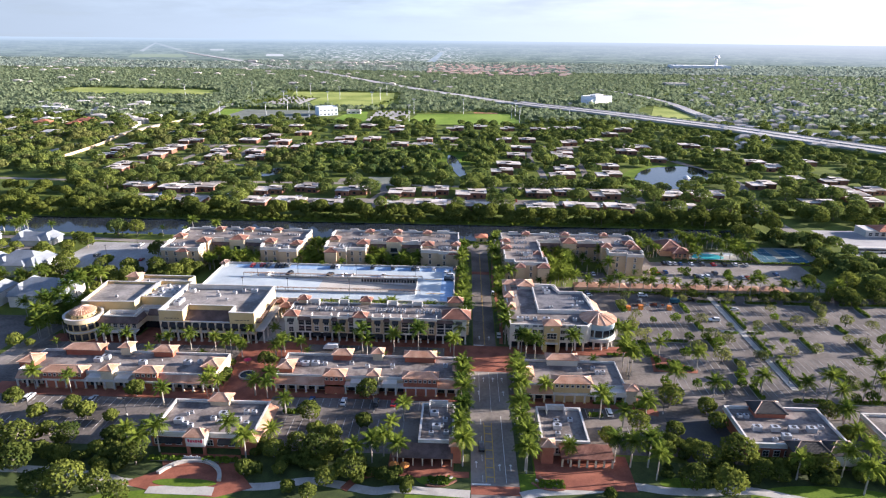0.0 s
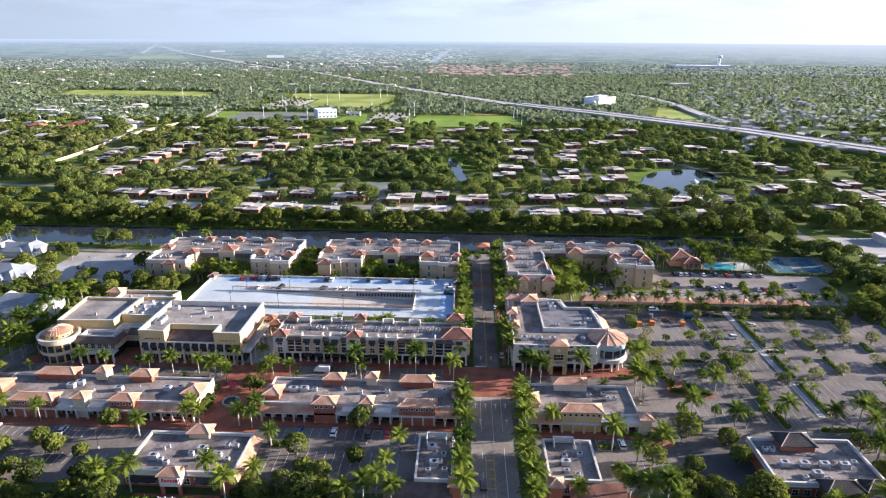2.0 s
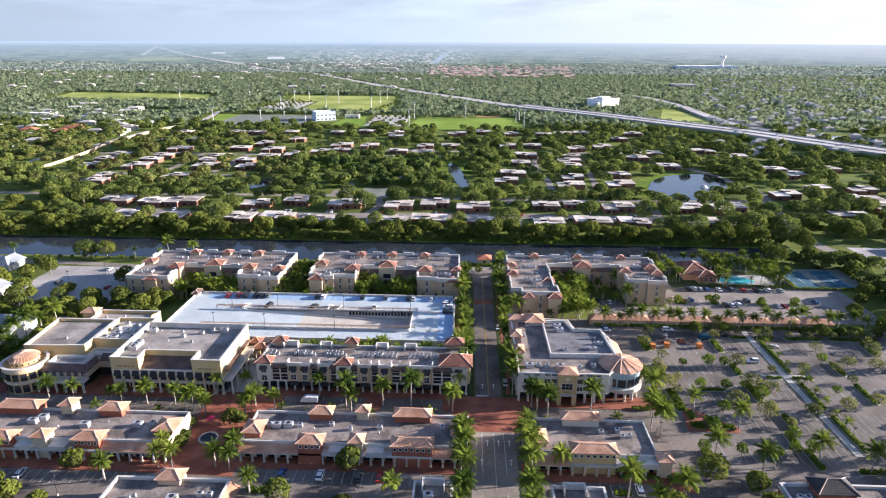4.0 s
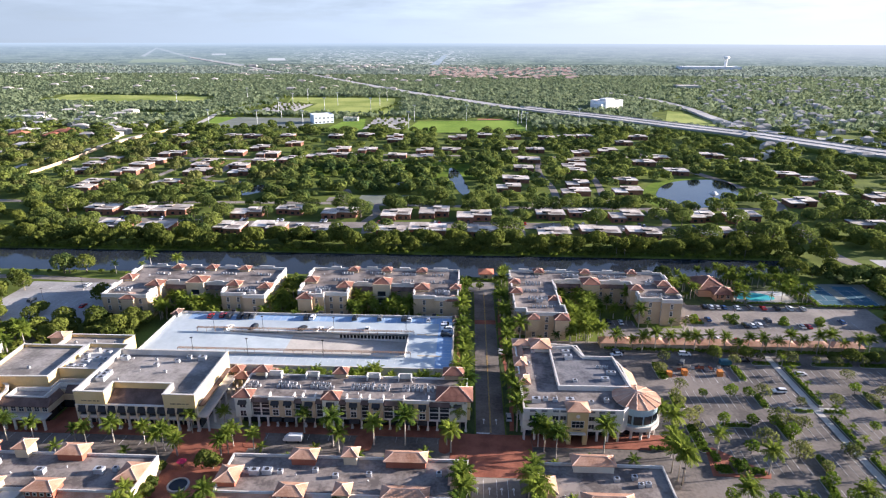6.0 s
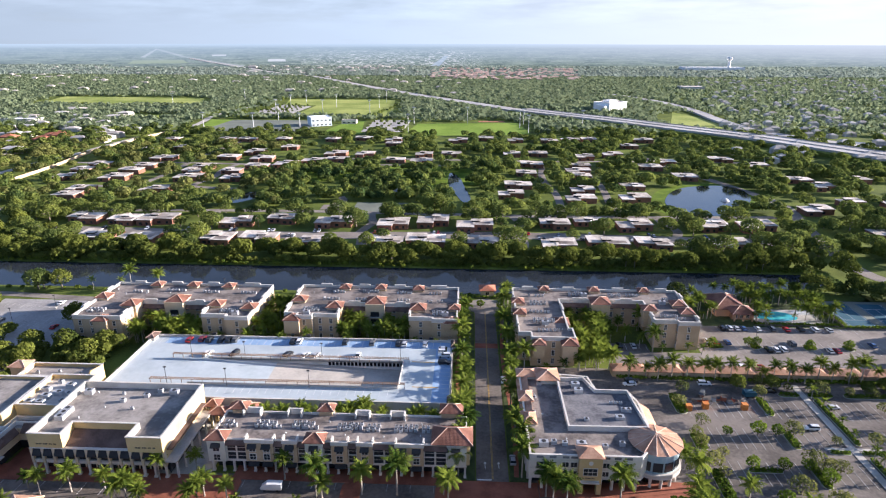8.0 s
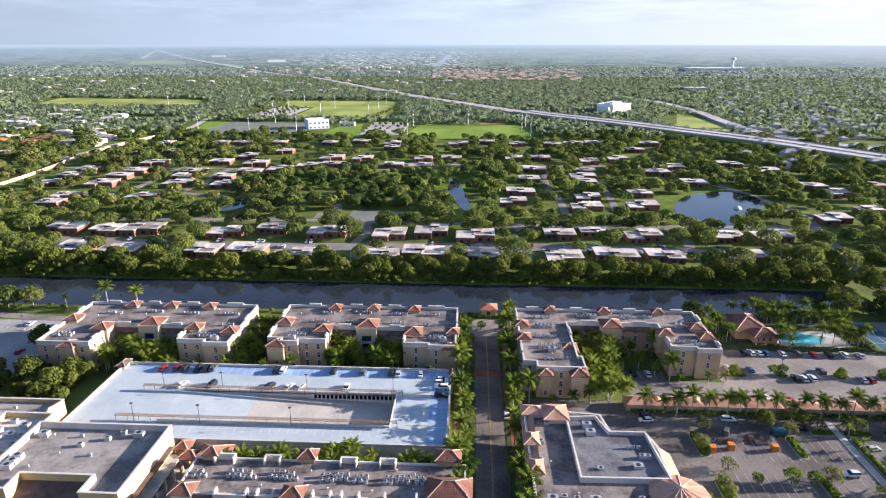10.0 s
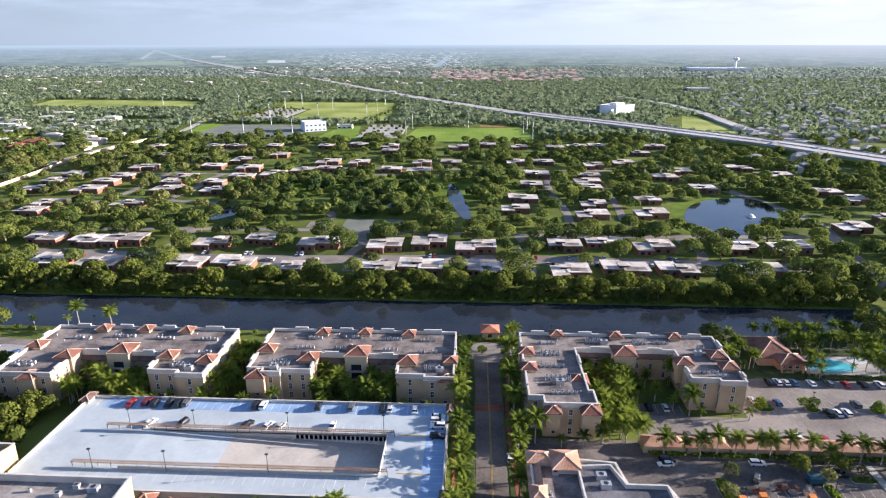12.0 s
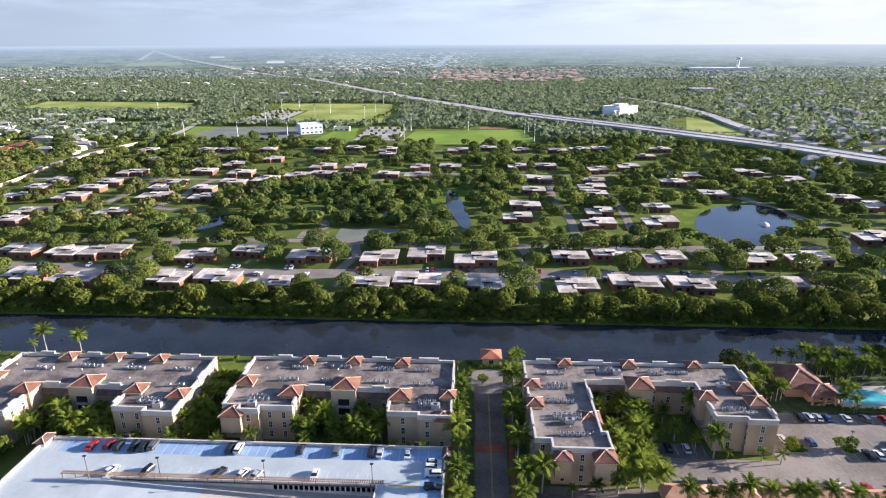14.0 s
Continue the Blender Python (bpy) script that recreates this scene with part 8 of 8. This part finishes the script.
    for i in range(4):
        bm.faces.new((lo[i], lo[(i + 1) % 4], hi[(i + 1) % 4], hi[i]))
    return bm


def vehicle(colour, rgb, kind="sedan"):
    L, W, H = {"sedan": (4.7, 1.82, 1.45), "suv": (4.8, 1.95, 1.75), "van": (5.9, 2.1, 2.5)}[kind]
    key = "carpaint_" + colour
    if key not in M:
        M[key] = mat(key, tuple(c * 0.92 for c in rgb), rgb, 0.25, 0.5, 3.0, spec=0.6)
    v = thing("van" if kind == "van" else "car", 0, 0, 0, "parked %s %s with dark windows" % (colour, {"sedan": "saloon car", "suv": "family car", "van": "delivery van"}[kind]), "van" if kind == "van" else "car")
    part("body", car_body(bmesh.new(), L, W, H, kind), key, v)
    if kind != "van":
        z0 = 0.66 * H
        x0, x1, xa, xb = (-0.42, 0.24, -0.30, 0.06) if kind == "sedan" else (-0.49, 0.22, -0.44, 0.06)
        part("window_band", frustum(bmesh.new(), x0 * L, x1 * L, xa * L, xb * L, W * 0.45, W * 0.36, z0, H * 0.97), "glass", v, "dark tinted windows")
        part("top", frustum(bmesh.new(), (xa - 0.01) * L, (xb + 0.01) * L, (xa + 0.02) * L, (xb - 0.02) * L, W * 0.37, W * 0.33, H * 0.955, H), key, v)
    else:
        part("windscreen", frustum(bmesh.new(), 0.22 * L, 0.36 * L, 0.20 * L, 0.205 * L, W * 0.44, W * 0.42, 1.55, 2.3), "glass", v)
    for fx in (-0.31, 0.31):
        for sy in (-1, 1):
            w = part("wheel", tube(bmesh.new(), 0, 0, -0.11, 0.11, 0.34, 0.34, 12), "dark", v)
            w.matrix_basis = Matrix.Translation((fx * L, sy * (W / 2 - 0.1), 0.34)) @ Matrix.Rotation(radians(90), 4, "X")
    for sy in (-1, 1) if kind == "van" else ():
        part("headlight", boxes((L * 0.485, L * 0.503, sy * W * 0.36 - 0.16, sy * W * 0.36 + 0.16, H * 0.40, H * 0.48)), "paint_white", v)
    return v


CARS = {c: vehicle(c, rgb, k) for c, rgb, k in (("white", (0.75, 0.75, 0.74), "sedan"), ("black", (0.015, 0.015, 0.017), "suv"), ("red", (0.40, 0.02, 0.02), "sedan"), ("silver", (0.45, 0.46, 0.47), "sedan"), ("grey", (0.10, 0.105, 0.11), "suv"), ("blue", (0.05, 0.10, 0.22), "sedan"), ("darkred", (0.16, 0.012, 0.018), "suv"))}
CARS["pale"] = vehicle("white", (0.75, 0.75, 0.74), "suv")
CARS["van"] = vehicle("white", (0.75, 0.75, 0.74), "van")


def park(c, x, y, z, turn, group):
    src = CARS[c]
    if src.name in USED:
        src = copy_thing(src, Matrix.Identity(4))
    USED.add(src.name)
    src.matrix_basis = Matrix.Translation((x, y, z)) @ Matrix.Rotation(radians(turn), 4, "Z")
    tagged(src, group=group)


for c, x, y, turn in (("red", -109.1, 301.1, 90), ("darkred", -104.2, 301.8, 90), ("black", -101.1, 301.4, 90), ("black", -96.4, 301.0, -90), ("black", -93.4, 301.4, 90), ("grey", -91.0, 302.0, 90), ("black", -67.9, 301.6, 90), ("pale", -65.4, 301.7, 90),
                      ("black", -47.4, 301.9, 90), ("grey", -36.8, 301.8, 90), ("black", -26.6, 301.8, 90), ("silver", -24.2, 301.6, 90), ("white", -16.1, 301.6, 90), ("white", -8.5, 298.0, 0), ("pale", -8.4, 295.6, 0), ("pale", -8.3, 293.0, 180), ("black", -8.1, 287.9, 0),
                      ("white", -97.4, 290.8, 70), ("black", -87.2, 290.6, -110), ("black", -66.9, 291.0, 70), ("white", -60.4, 291.0, 70), ("silver", -56.4, 291.0, 70), ("white", -40.6, 291.4, -90)):
    park(c, x, y, 5.61, turn, "cars on the garage deck")
park("van", -53.1, 225.9, 0.04, 180, "vehicles by the shops")
park("pale", 110.5, 261.2, 0.04, 180, "vehicles in the parking lot")
for c, x, y, turn in (("silver", 124, 273.5, 10), ("white", 59, 285.5, 185), ("grey", 83, 280.5, 60), ("black", 5.3, 167, 90), ("silver", 14.2, 241, 90), ("white", 13.6, 286, 90), ("black", 107, 283, 0), ("pale", 86, 287, 0), ("black", 60, 287.5, 0)):
    park(c, x, y, 0.05, turn, "vehicles in the parking lot")
cols = ["white", "silver", "black", "grey", "blue", "pale", "red"]
for i, x in enumerate((110, 113, 116, 119, 125, 131, 137, 143, 149, 155)):
    park(cols[(i * 3 + 2) % 7], x, 333.4, 0.05, 90, "cars by the pool")
for i, (x, y) in enumerate(((99, 321), (102, 320), (107, 320), (121, 314.5), (124, 314.5), (127, 314.8), (133, 320), (145, 314.5), (148, 314.6), (165, 320), (62, 315), (67.5, 315), (104, 300), (70, 299.5), (63, 299), (112, 299.5), (96, 341), (97, 346), (98, 351))):
    park(cols[(i * 5 + 1) % 7], x, y, 0.05, 90 if y < 335 else 0, "cars by the apartments")
rc = random.Random(21)
for y, turn, ends in ((455.4, 90, (-250, 200)), (464.8, -90, (-240, 190))):
    x = ends[0]
    while x < ends[1]:
        for _ in range(rc.choice((1, 1, 2, 2))):
            park(rc.choice(cols), x, y + rc.uniform(-0.5, 0.5), 0.1, turn + rc.uniform(-3, 3), "cars in the residential street")
            x += 2.8
        x += rc.uniform(14, 36)
for i, (x, y) in enumerate(((-172, 342.5), (-180, 342.5), (-191, 345.5), (-206, 325.5), (-178, 320.5), (-155, 186), (-148, 186), (-126, 186), (-52, 189), (-41, 189), (-30, 189), (-24, 189), (30, 187), (48, 187), (-46, 173), (236, 345), (240, 349), (246, 352), (250, 345))):
    park(cols[(i * 3 + 1) % 7], x, y, 0.06, 90, "cars in the bays")


# ---- roof machines ----
def air_unit(w, d, h, label):
    a = thing("air_conditioner", 0, 0, 0, label, "air conditioner")
    bm = boxes((-w / 2, w / 2, -d / 2, d / 2, -0.02, h))
    bmesh.ops.bevel(bm, geom=bm.edges[:], offset=0.04, segments=1)
    part("casing", bm, "metal", a)
    part("fan_grille", tube(bmesh.new(), 0, 0, h, h + 0.07, min(w, d) * 0.4, min(w, d) * 0.36, 12), "dark", a)
    return a


UNITS = [air_unit(0.9, 0.9, 1.0, "grey rooftop air conditioner with a round fan"), air_unit(1.0, 0.5, 0.9, "small grey rooftop condenser"), air_unit(2.6, 1.7, 1.5, "large pale rooftop air handler"), air_unit(1.5, 1.2, 1.1, "pale rooftop air conditioner")]


def unit(k, x, y, z, turn=0):
    src = UNITS[k]
    if src.name in USED:
        src = copy_thing(src, Matrix.Identity(4))
    USED.add(src.name)
    src.matrix_basis = Matrix.Translation((x, y, z)) @ Matrix.Rotation(radians(turn), 4, "Z")
    tagged(src, group="machines on the roofs")


def cluster(x, y, n, m, z, k=0, step=1.5):
    for i in range(n):
        for j in range(m):
            if PR.random() < 0.86:
                unit(k, x + i * step + PR.uniform(-0.12, 0.12), y + j * 1.7 + PR.uniform(-0.2, 0.2), z, PR.choice((0, 0, 90)))


Z = 11.32
for x, y, n, m in ((-68, 319, 5, 2), (-62, 331, 5, 1), (-61, 339, 6, 1), (-46, 340, 5, 1), (-31, 339, 5, 1), (-18, 339, 5, 1), (-17, 330, 5, 1), (-14, 318, 4, 2), (-30, 331, 4, 1), (-48, 331, 4, 1)):
    cluster(x, y, n, m, Z)
for x, y, n, m in ((-157, 314, 5, 2), (-150, 335, 6, 1), (-134, 337, 6, 1), (-117, 336, 5, 1), (-100, 336, 5, 1), (-102, 316, 5, 2), (-97, 326, 4, 1)):
    cluster(x, y, n, m, Z)
for x, y, n, m in ((27, 339, 5, 1), (27, 330, 5, 2), (26, 322, 6, 1), (27, 313, 6, 2), (28, 305, 6, 1), (45, 341, 5, 2), (62, 340, 4, 2), (70, 341, 5, 1), (80, 337, 5, 1), (79, 320, 6, 1), (83, 318, 4, 1)):
    cluster(x, y, n, m, Z)
for x, y in ((-66, 316), (-9, 317), (-95, 314), (31, 311), (83, 333), (51, 340)):
    unit(2, x, y, Z)
for x in (-70, -61, -57, -50, -46, -36.5, -33, -28, -20, -17, -12):
    cluster(x, 239.6 + PR.uniform(-0.6, 0.8), 3, 2, 10.52, 0, 1.4)
for x, y, k in ((22, 235, 2), (25, 236, 3), (28, 235.5, 3), (32.5, 235, 2), (39, 234.5, 3), (44, 236, 3), (21, 262, 1), (21.5, 258, 3), (20.5, 250, 3), (24, 267, 3), (46, 248, 2), (36, 247, 3)):
    unit(k, x, y, 10.52)
for x, y, k in ((36, 262, 2), (35.5, 265.5, 2), (45, 256, 1), (46.5, 256, 1), (48, 256, 1), (48, 252, 3), (49.5, 252, 3)):
    unit(k, x, y, 11.02)
for x, y, k in ((-119.5, 239, 2), (-119.5, 241, 2), (-119.5, 243, 2), (-119, 253, 2), (-108, 253, 1), (-106, 249, 3), (-100, 252, 3), (-97, 255, 3), (-101, 245, 1), (-92, 254, 2)):
    unit(k, x, y, 11.62)
for x, y, k in ((-135, 247.5, 2), (-131.5, 247.5, 2), (-132, 251, 2), (-129, 253, 2), (-134.5, 255, 2), (-128, 257.5, 2), (-125.5, 249, 3), (-126, 253, 3), (-133, 260, 3)):
    unit(k, x, y, 10.82)
unit(1, -149, 246, 11.32)
for x, y in ((-146, 267), (-139, 268), (-131, 267)):
    unit(1, x, y, 10.02)
for x, y, k in ((-133, 203, 2), (-131, 205, 2), (-116, 202, 2), (-100, 203, 2), (-96, 204, 3), (-60, 205, 3), (-57.5, 204.5, 2), (-54, 204.8, 2), (-50.5, 205, 3), (-41, 206, 3), (-35, 204, 3), (-26, 205, 3), (-7, 206, 3), (47, 204, 3), (49, 204.4, 3), (46, 207, 3), (41, 206, 3)):
    unit(k, x, y, 5.12)
for x, y, k in ((-88, 169, 2), (-85.5, 168, 3), (-83.5, 167, 3), (-87, 173, 1), (-86, 174, 1), (-78, 171, 3), (-75.5, 173, 2), (-75.2, 169, 3), (-70, 171, 3), (-69, 175, 3), (-66.5, 175, 3), (-67, 169, 3)):
    unit(k, x, y, 4.42)
for x, y, k in ((-9.5, 177, 2), (-8.5, 170, 2), (-7, 171, 3), (-10, 167, 3), (-5.5, 167.5, 3), (-6, 174, 3), (28.5, 172, 2), (28.5, 175, 3), (28.2, 168.5, 3), (31, 167, 3), (33, 176, 3)):
    unit(k, x, y, 4.42)
for x, y, k in ((90, 174.5, 2), (95.5, 174.5, 2), (101, 174.5, 2), (106.5, 174.5, 2), (87.5, 181, 3), (89.5, 181, 3), (97, 170.5, 2), (93, 169, 3), (99, 168.5, 3), (110, 176, 3), (133, 175, 2), (140, 176, 2)):
    unit(k, x, y, 4.42)

# ---- lamps, signs, street things ----
def lamp_post(h, arm):
    p = thing("lamp_post", 0, 0, 0, "dark lamp post with a square lantern head", "lamp post")
    part("pole", tube(bmesh.new(), 0, 0, 0, h, 0.10, 0.07, 8), "dark", p)
    part("base", tube(bmesh.new(), 0, 0, -0.05, 0.7, 0.25, 0.22, 10), "concrete", p)
    part("head", boxes((-0.45, 0.45, -0.28, 0.28, h, h + 0.22)), "dark", p)
    return p


LAMP = lamp_post(6.5, 0)
spots = [(-102.5, 288.6, 5.6), (-82.4, 288.8, 5.6), (-53.5, 288.9, 5.6), (-24.3, 288.9, 5.6), (-102.9, 269.4, 5.6), (-82.0, 269.4, 5.6), (-53.4, 269.4, 5.6)]
spots += [(x, y, 0.15) for x, y in ((101.5, 275), (101.5, 238), (161.8, 238), (161.8, 273), (72.5, 232), (118, 210), (140, 198), (90, 198), (-140, 175), (-110, 178), (-57, 182), (-30, 184), (66, 188), (116.6, 317), (60, 210), (-200, 325), (-190, 340))]
spots += [(x, 364.6, 0.0) for x in (-160, -120, -70, -30, 35, 70)] + [(x, y, 0.15) for y in (180, 200, 245, 270, 295, 320) for x in (1.2, 16.4)]
for x, y, z in spots:
    src = LAMP
    if src.name in USED:
        src = copy_thing(src, Matrix.Identity(4))
    USED.add(src.name)
    src.matrix_basis = Matrix.Translation((x, y, z))
    tagged(src, group="lamp posts")


def umbrella(x, y, m, lab):
    u = thing("parasol", x, y, 0.14, lab, "parasol", "parasols on the terrace")
    part("pole", tube(bmesh.new(), x, y, 0.1, 2.6, 0.05, 0.05, 6), "metal", u)
    part("canopy", tube(bmesh.new(), x, y, 2.2, 2.9, 1.5, 0.05, 8), m, u)
    part("table", tube(bmesh.new(), x, y, 0.75, 0.82, 0.6, 0.6, 12), "brown", u)


umbrella(-20, 155.8, "orange", "orange round parasol over a terrace table")
umbrella(-16.9, 155.6, "orange", "orange round parasol over a terrace table")
umbrella(-81.8, 212.3, "sign_red", "red parasol on the plaza")
umbrella(-66.9, 199.8, "sign_red", "red parasol on the plaza")

# curved seat walls of the forecourt and the street corners
def curb_wall(cx, cy, r, a0, a1, h, w, m, lab, name="garden_wall"):
    bm = bmesh.new()
    n = 20
    rows = []
    for i in range(n + 1):
        a = radians(a0 + (a1 - a0) * i / n)
        c, s = math.cos(a), math.sin(a)
        rows.append([bm.verts.new((cx + q * c, cy + q * s, z)) for q, z in ((r, 0.05), (r + w, 0.05), (r + w, h), (r, h))])
    for a, b_ in zip(rows, rows[1:]):
        for i in range(4):
            bm.faces.new((a[i], b_[i], b_[(i + 1) % 4], a[(i + 1) % 4]))
    bm.faces.new(rows[0]), bm.faces.new(rows[-1][::-1])
    g = thing(name, cx, cy, 0, lab, "wall")
    part("wall", bm, m, g)
    return g


curb_wall(-77.6, 147.2, 9.0, 8, 158, 0.9, 1.1, "concrete", "curved pale seat wall round the forecourt")
sign = thing("sign", -79, 157, 0, "low monument sign with white letter-like bars", "sign")
bm = bmesh.new()
for i in range(8):
    box(bm, -81.6 + i * 0.62, -81.2 + i * 0.62, 157.0, 157.15, 0.9, 1.5 + 0.3 * (i % 3 == 0))
part("sign_bars", bm, "paint_white", sign)
part("base", boxes((-82.2, -76.2, 156.9, 157.4, 0.1, 0.9)), "concrete", sign)
for cx, a0, a1 in ((-8, -110, -40), (25, -140, -70)):
    for k in range(3):
        curb_wall(cx, 158 - k * 0.4, 4.5 + k * 1.5, a0, a1, 0.5, 0.5, "concrete" if k % 2 else "brick", "curved terrace seat wall at the street corner")
curb_wall(-79.4, 204.4, 2.5, 0, 360, 0.7, 0.5, "concrete", "round stone rim of the plaza fountain", "fountain_basin")
sheet("water", ellipse(-79.4, 204.4, 2.45, 2.45), 0.5, "water", "dark water in the plaza fountain", 0.3, "fountain")

# pond fountain
f = thing("fountain", 199, 561, 0.1, "small white fountain spraying in the pond", "fountain")
part("spray", tube(tube(bmesh.new(), 199, 561, 0.1, 1.4, 3.2, 2.2, 16), 199, 561, 1.4, 2.4, 2.2, 0.3, 16), "paint_white", f)
part("float", tube(bmesh.new(), 199, 561, 0.05, 0.35, 3.6, 3.4, 16), "white", f)

# roped-off work area in the lot: bins and machines
for x, y in ((75, 270.6), (81, 272), (94, 272)):
    q = thing("bin", x, y, 0, "orange storage bin on the asphalt", "bin", "orange bins")
    bm = boxes((x - 0.9, x + 0.9, y - 0.9, y + 0.9, 0.03, 2.0))
    bmesh.ops.bevel(bm, geom=bm.edges[:], offset=0.12, segments=2)
    part("body", bm, "orange", q)
    part("lid", boxes((x - 0.95, x + 0.95, y - 0.95, y + 0.95, 2.0, 2.12)), "orange", q)
r = random.Random(9)
for i in range(12):
    x, y = 77 + i * 1.7, 276 + r.uniform(-1.2, 1.2)
    q = thing("crate", x, y, 0, "grey equipment case standing in the lot", "crate", "equipment cases")
    w, h = r.uniform(0.5, 0.9), r.uniform(0.7, 1.5)
    bm = boxes((x - w, x + w, y - 0.6, y + 0.6, 0.03, h))
    bmesh.ops.bevel(bm, geom=bm.edges[:], offset=0.06, segments=1)
    part("body", bm, r.choice(("metal", "white", "roofing", "terracotta")), q)
    part("lid", boxes((x - w, x + w, y - 0.62, y + 0.62, h, h + 0.08)), "dark", q)
q = thing("trailer", 99, 280, 0, "small blue covered trailer in the lot", "trailer")
part("cover", boxes((97, 101, 278.8, 281.2, 0.5, 2.2)), "court_blue", q)
part("chassis", boxes((96.6, 101.6, 278.9, 281.1, 0.3, 0.5)), "dark", q)
for sx in (98, 100):
    part("wheel", boxes((sx - 0.3, sx + 0.3, 278.6, 281.4, 0.03, 0.62)), "dark", q)
b = thing("store", 268, 398, 0, "low white building with a red roof beyond a car park", "store")
part("wall", boxes((255, 282, 392, 404, 0, 4.5)), "white", b)
part("roof", hip(bmesh.new(), 262, 284, 390, 404, 4.6, 2.6, 0.6), "tile_red", b)
for i in range(6):
    window(b, 258 + i * 4, 391.97, 1.0, 2.2, 2.0, "s")
q = thing("bus", 239, 361, 0, "white coach parked in a car park", "bus")
bm = boxes((229, 249, 359.5, 362.3, 0.5, 3.5))
bmesh.ops.bevel(bm, geom=bm.edges[:], offset=0.25, segments=2)
part("body", bm, "white", q)
part("windows", boxes((229.6, 248.4, 359.44, 359.52, 1.7, 2.7)), "glass", q)
for x in (231.5, 245, 247):
    part("wheel", boxes((x - 0.5, x + 0.5, 359.4, 362.4, 0.03, 1.0)), "dark", q)

# roof vents, pipes and patches
VENT = thing("roof_vent", 0, 0, 0, "small pale vent pipe on a flat roof", "vent")
part("pipe", tube(bmesh.new(), 0, 0, -0.02, 0.45, 0.14, 0.14, 8), "metal", VENT)
part("cowl", tube(bmesh.new(), 0, 0, 0.45, 0.62, 0.22, 0.12, 8), "metal", VENT)
rv = random.Random(77)
for x0, x1, y0, y1, z, n in ((-73, -54, 316, 343, Z, 12), (-50, -8, 330, 343, Z, 16), (-22, -6, 314, 328, Z, 7), (-158, -142, 310, 342, Z, 10), (-136, -92, 328, 342, Z, 14), (22, 38, 304, 344, Z, 16), (42, 90, 336, 344, Z, 14), (77, 91, 317, 333, Z, 7),
                             (-70, -8, 236, 245, 10.52, 22), (19, 30, 233, 268, 10.52, 8), (-117, -86, 237, 254, 11.62, 9), (-155, -92, 199, 208, 5.12, 9), (-62, -4, 200, 209, 5.12, 10), (24, 53, 199, 209, 5.12, 6)):
    for _ in range((n + 2) // 3):
        o = VENT if VENT.name not in USED else copy_thing(VENT, Matrix.Identity(4))
        USED.add(o.name)
        o.matrix_basis = Matrix.Translation((rv.uniform(x0, x1), rv.uniform(y0, y1), z))
        tagged(o, group="roof vents")
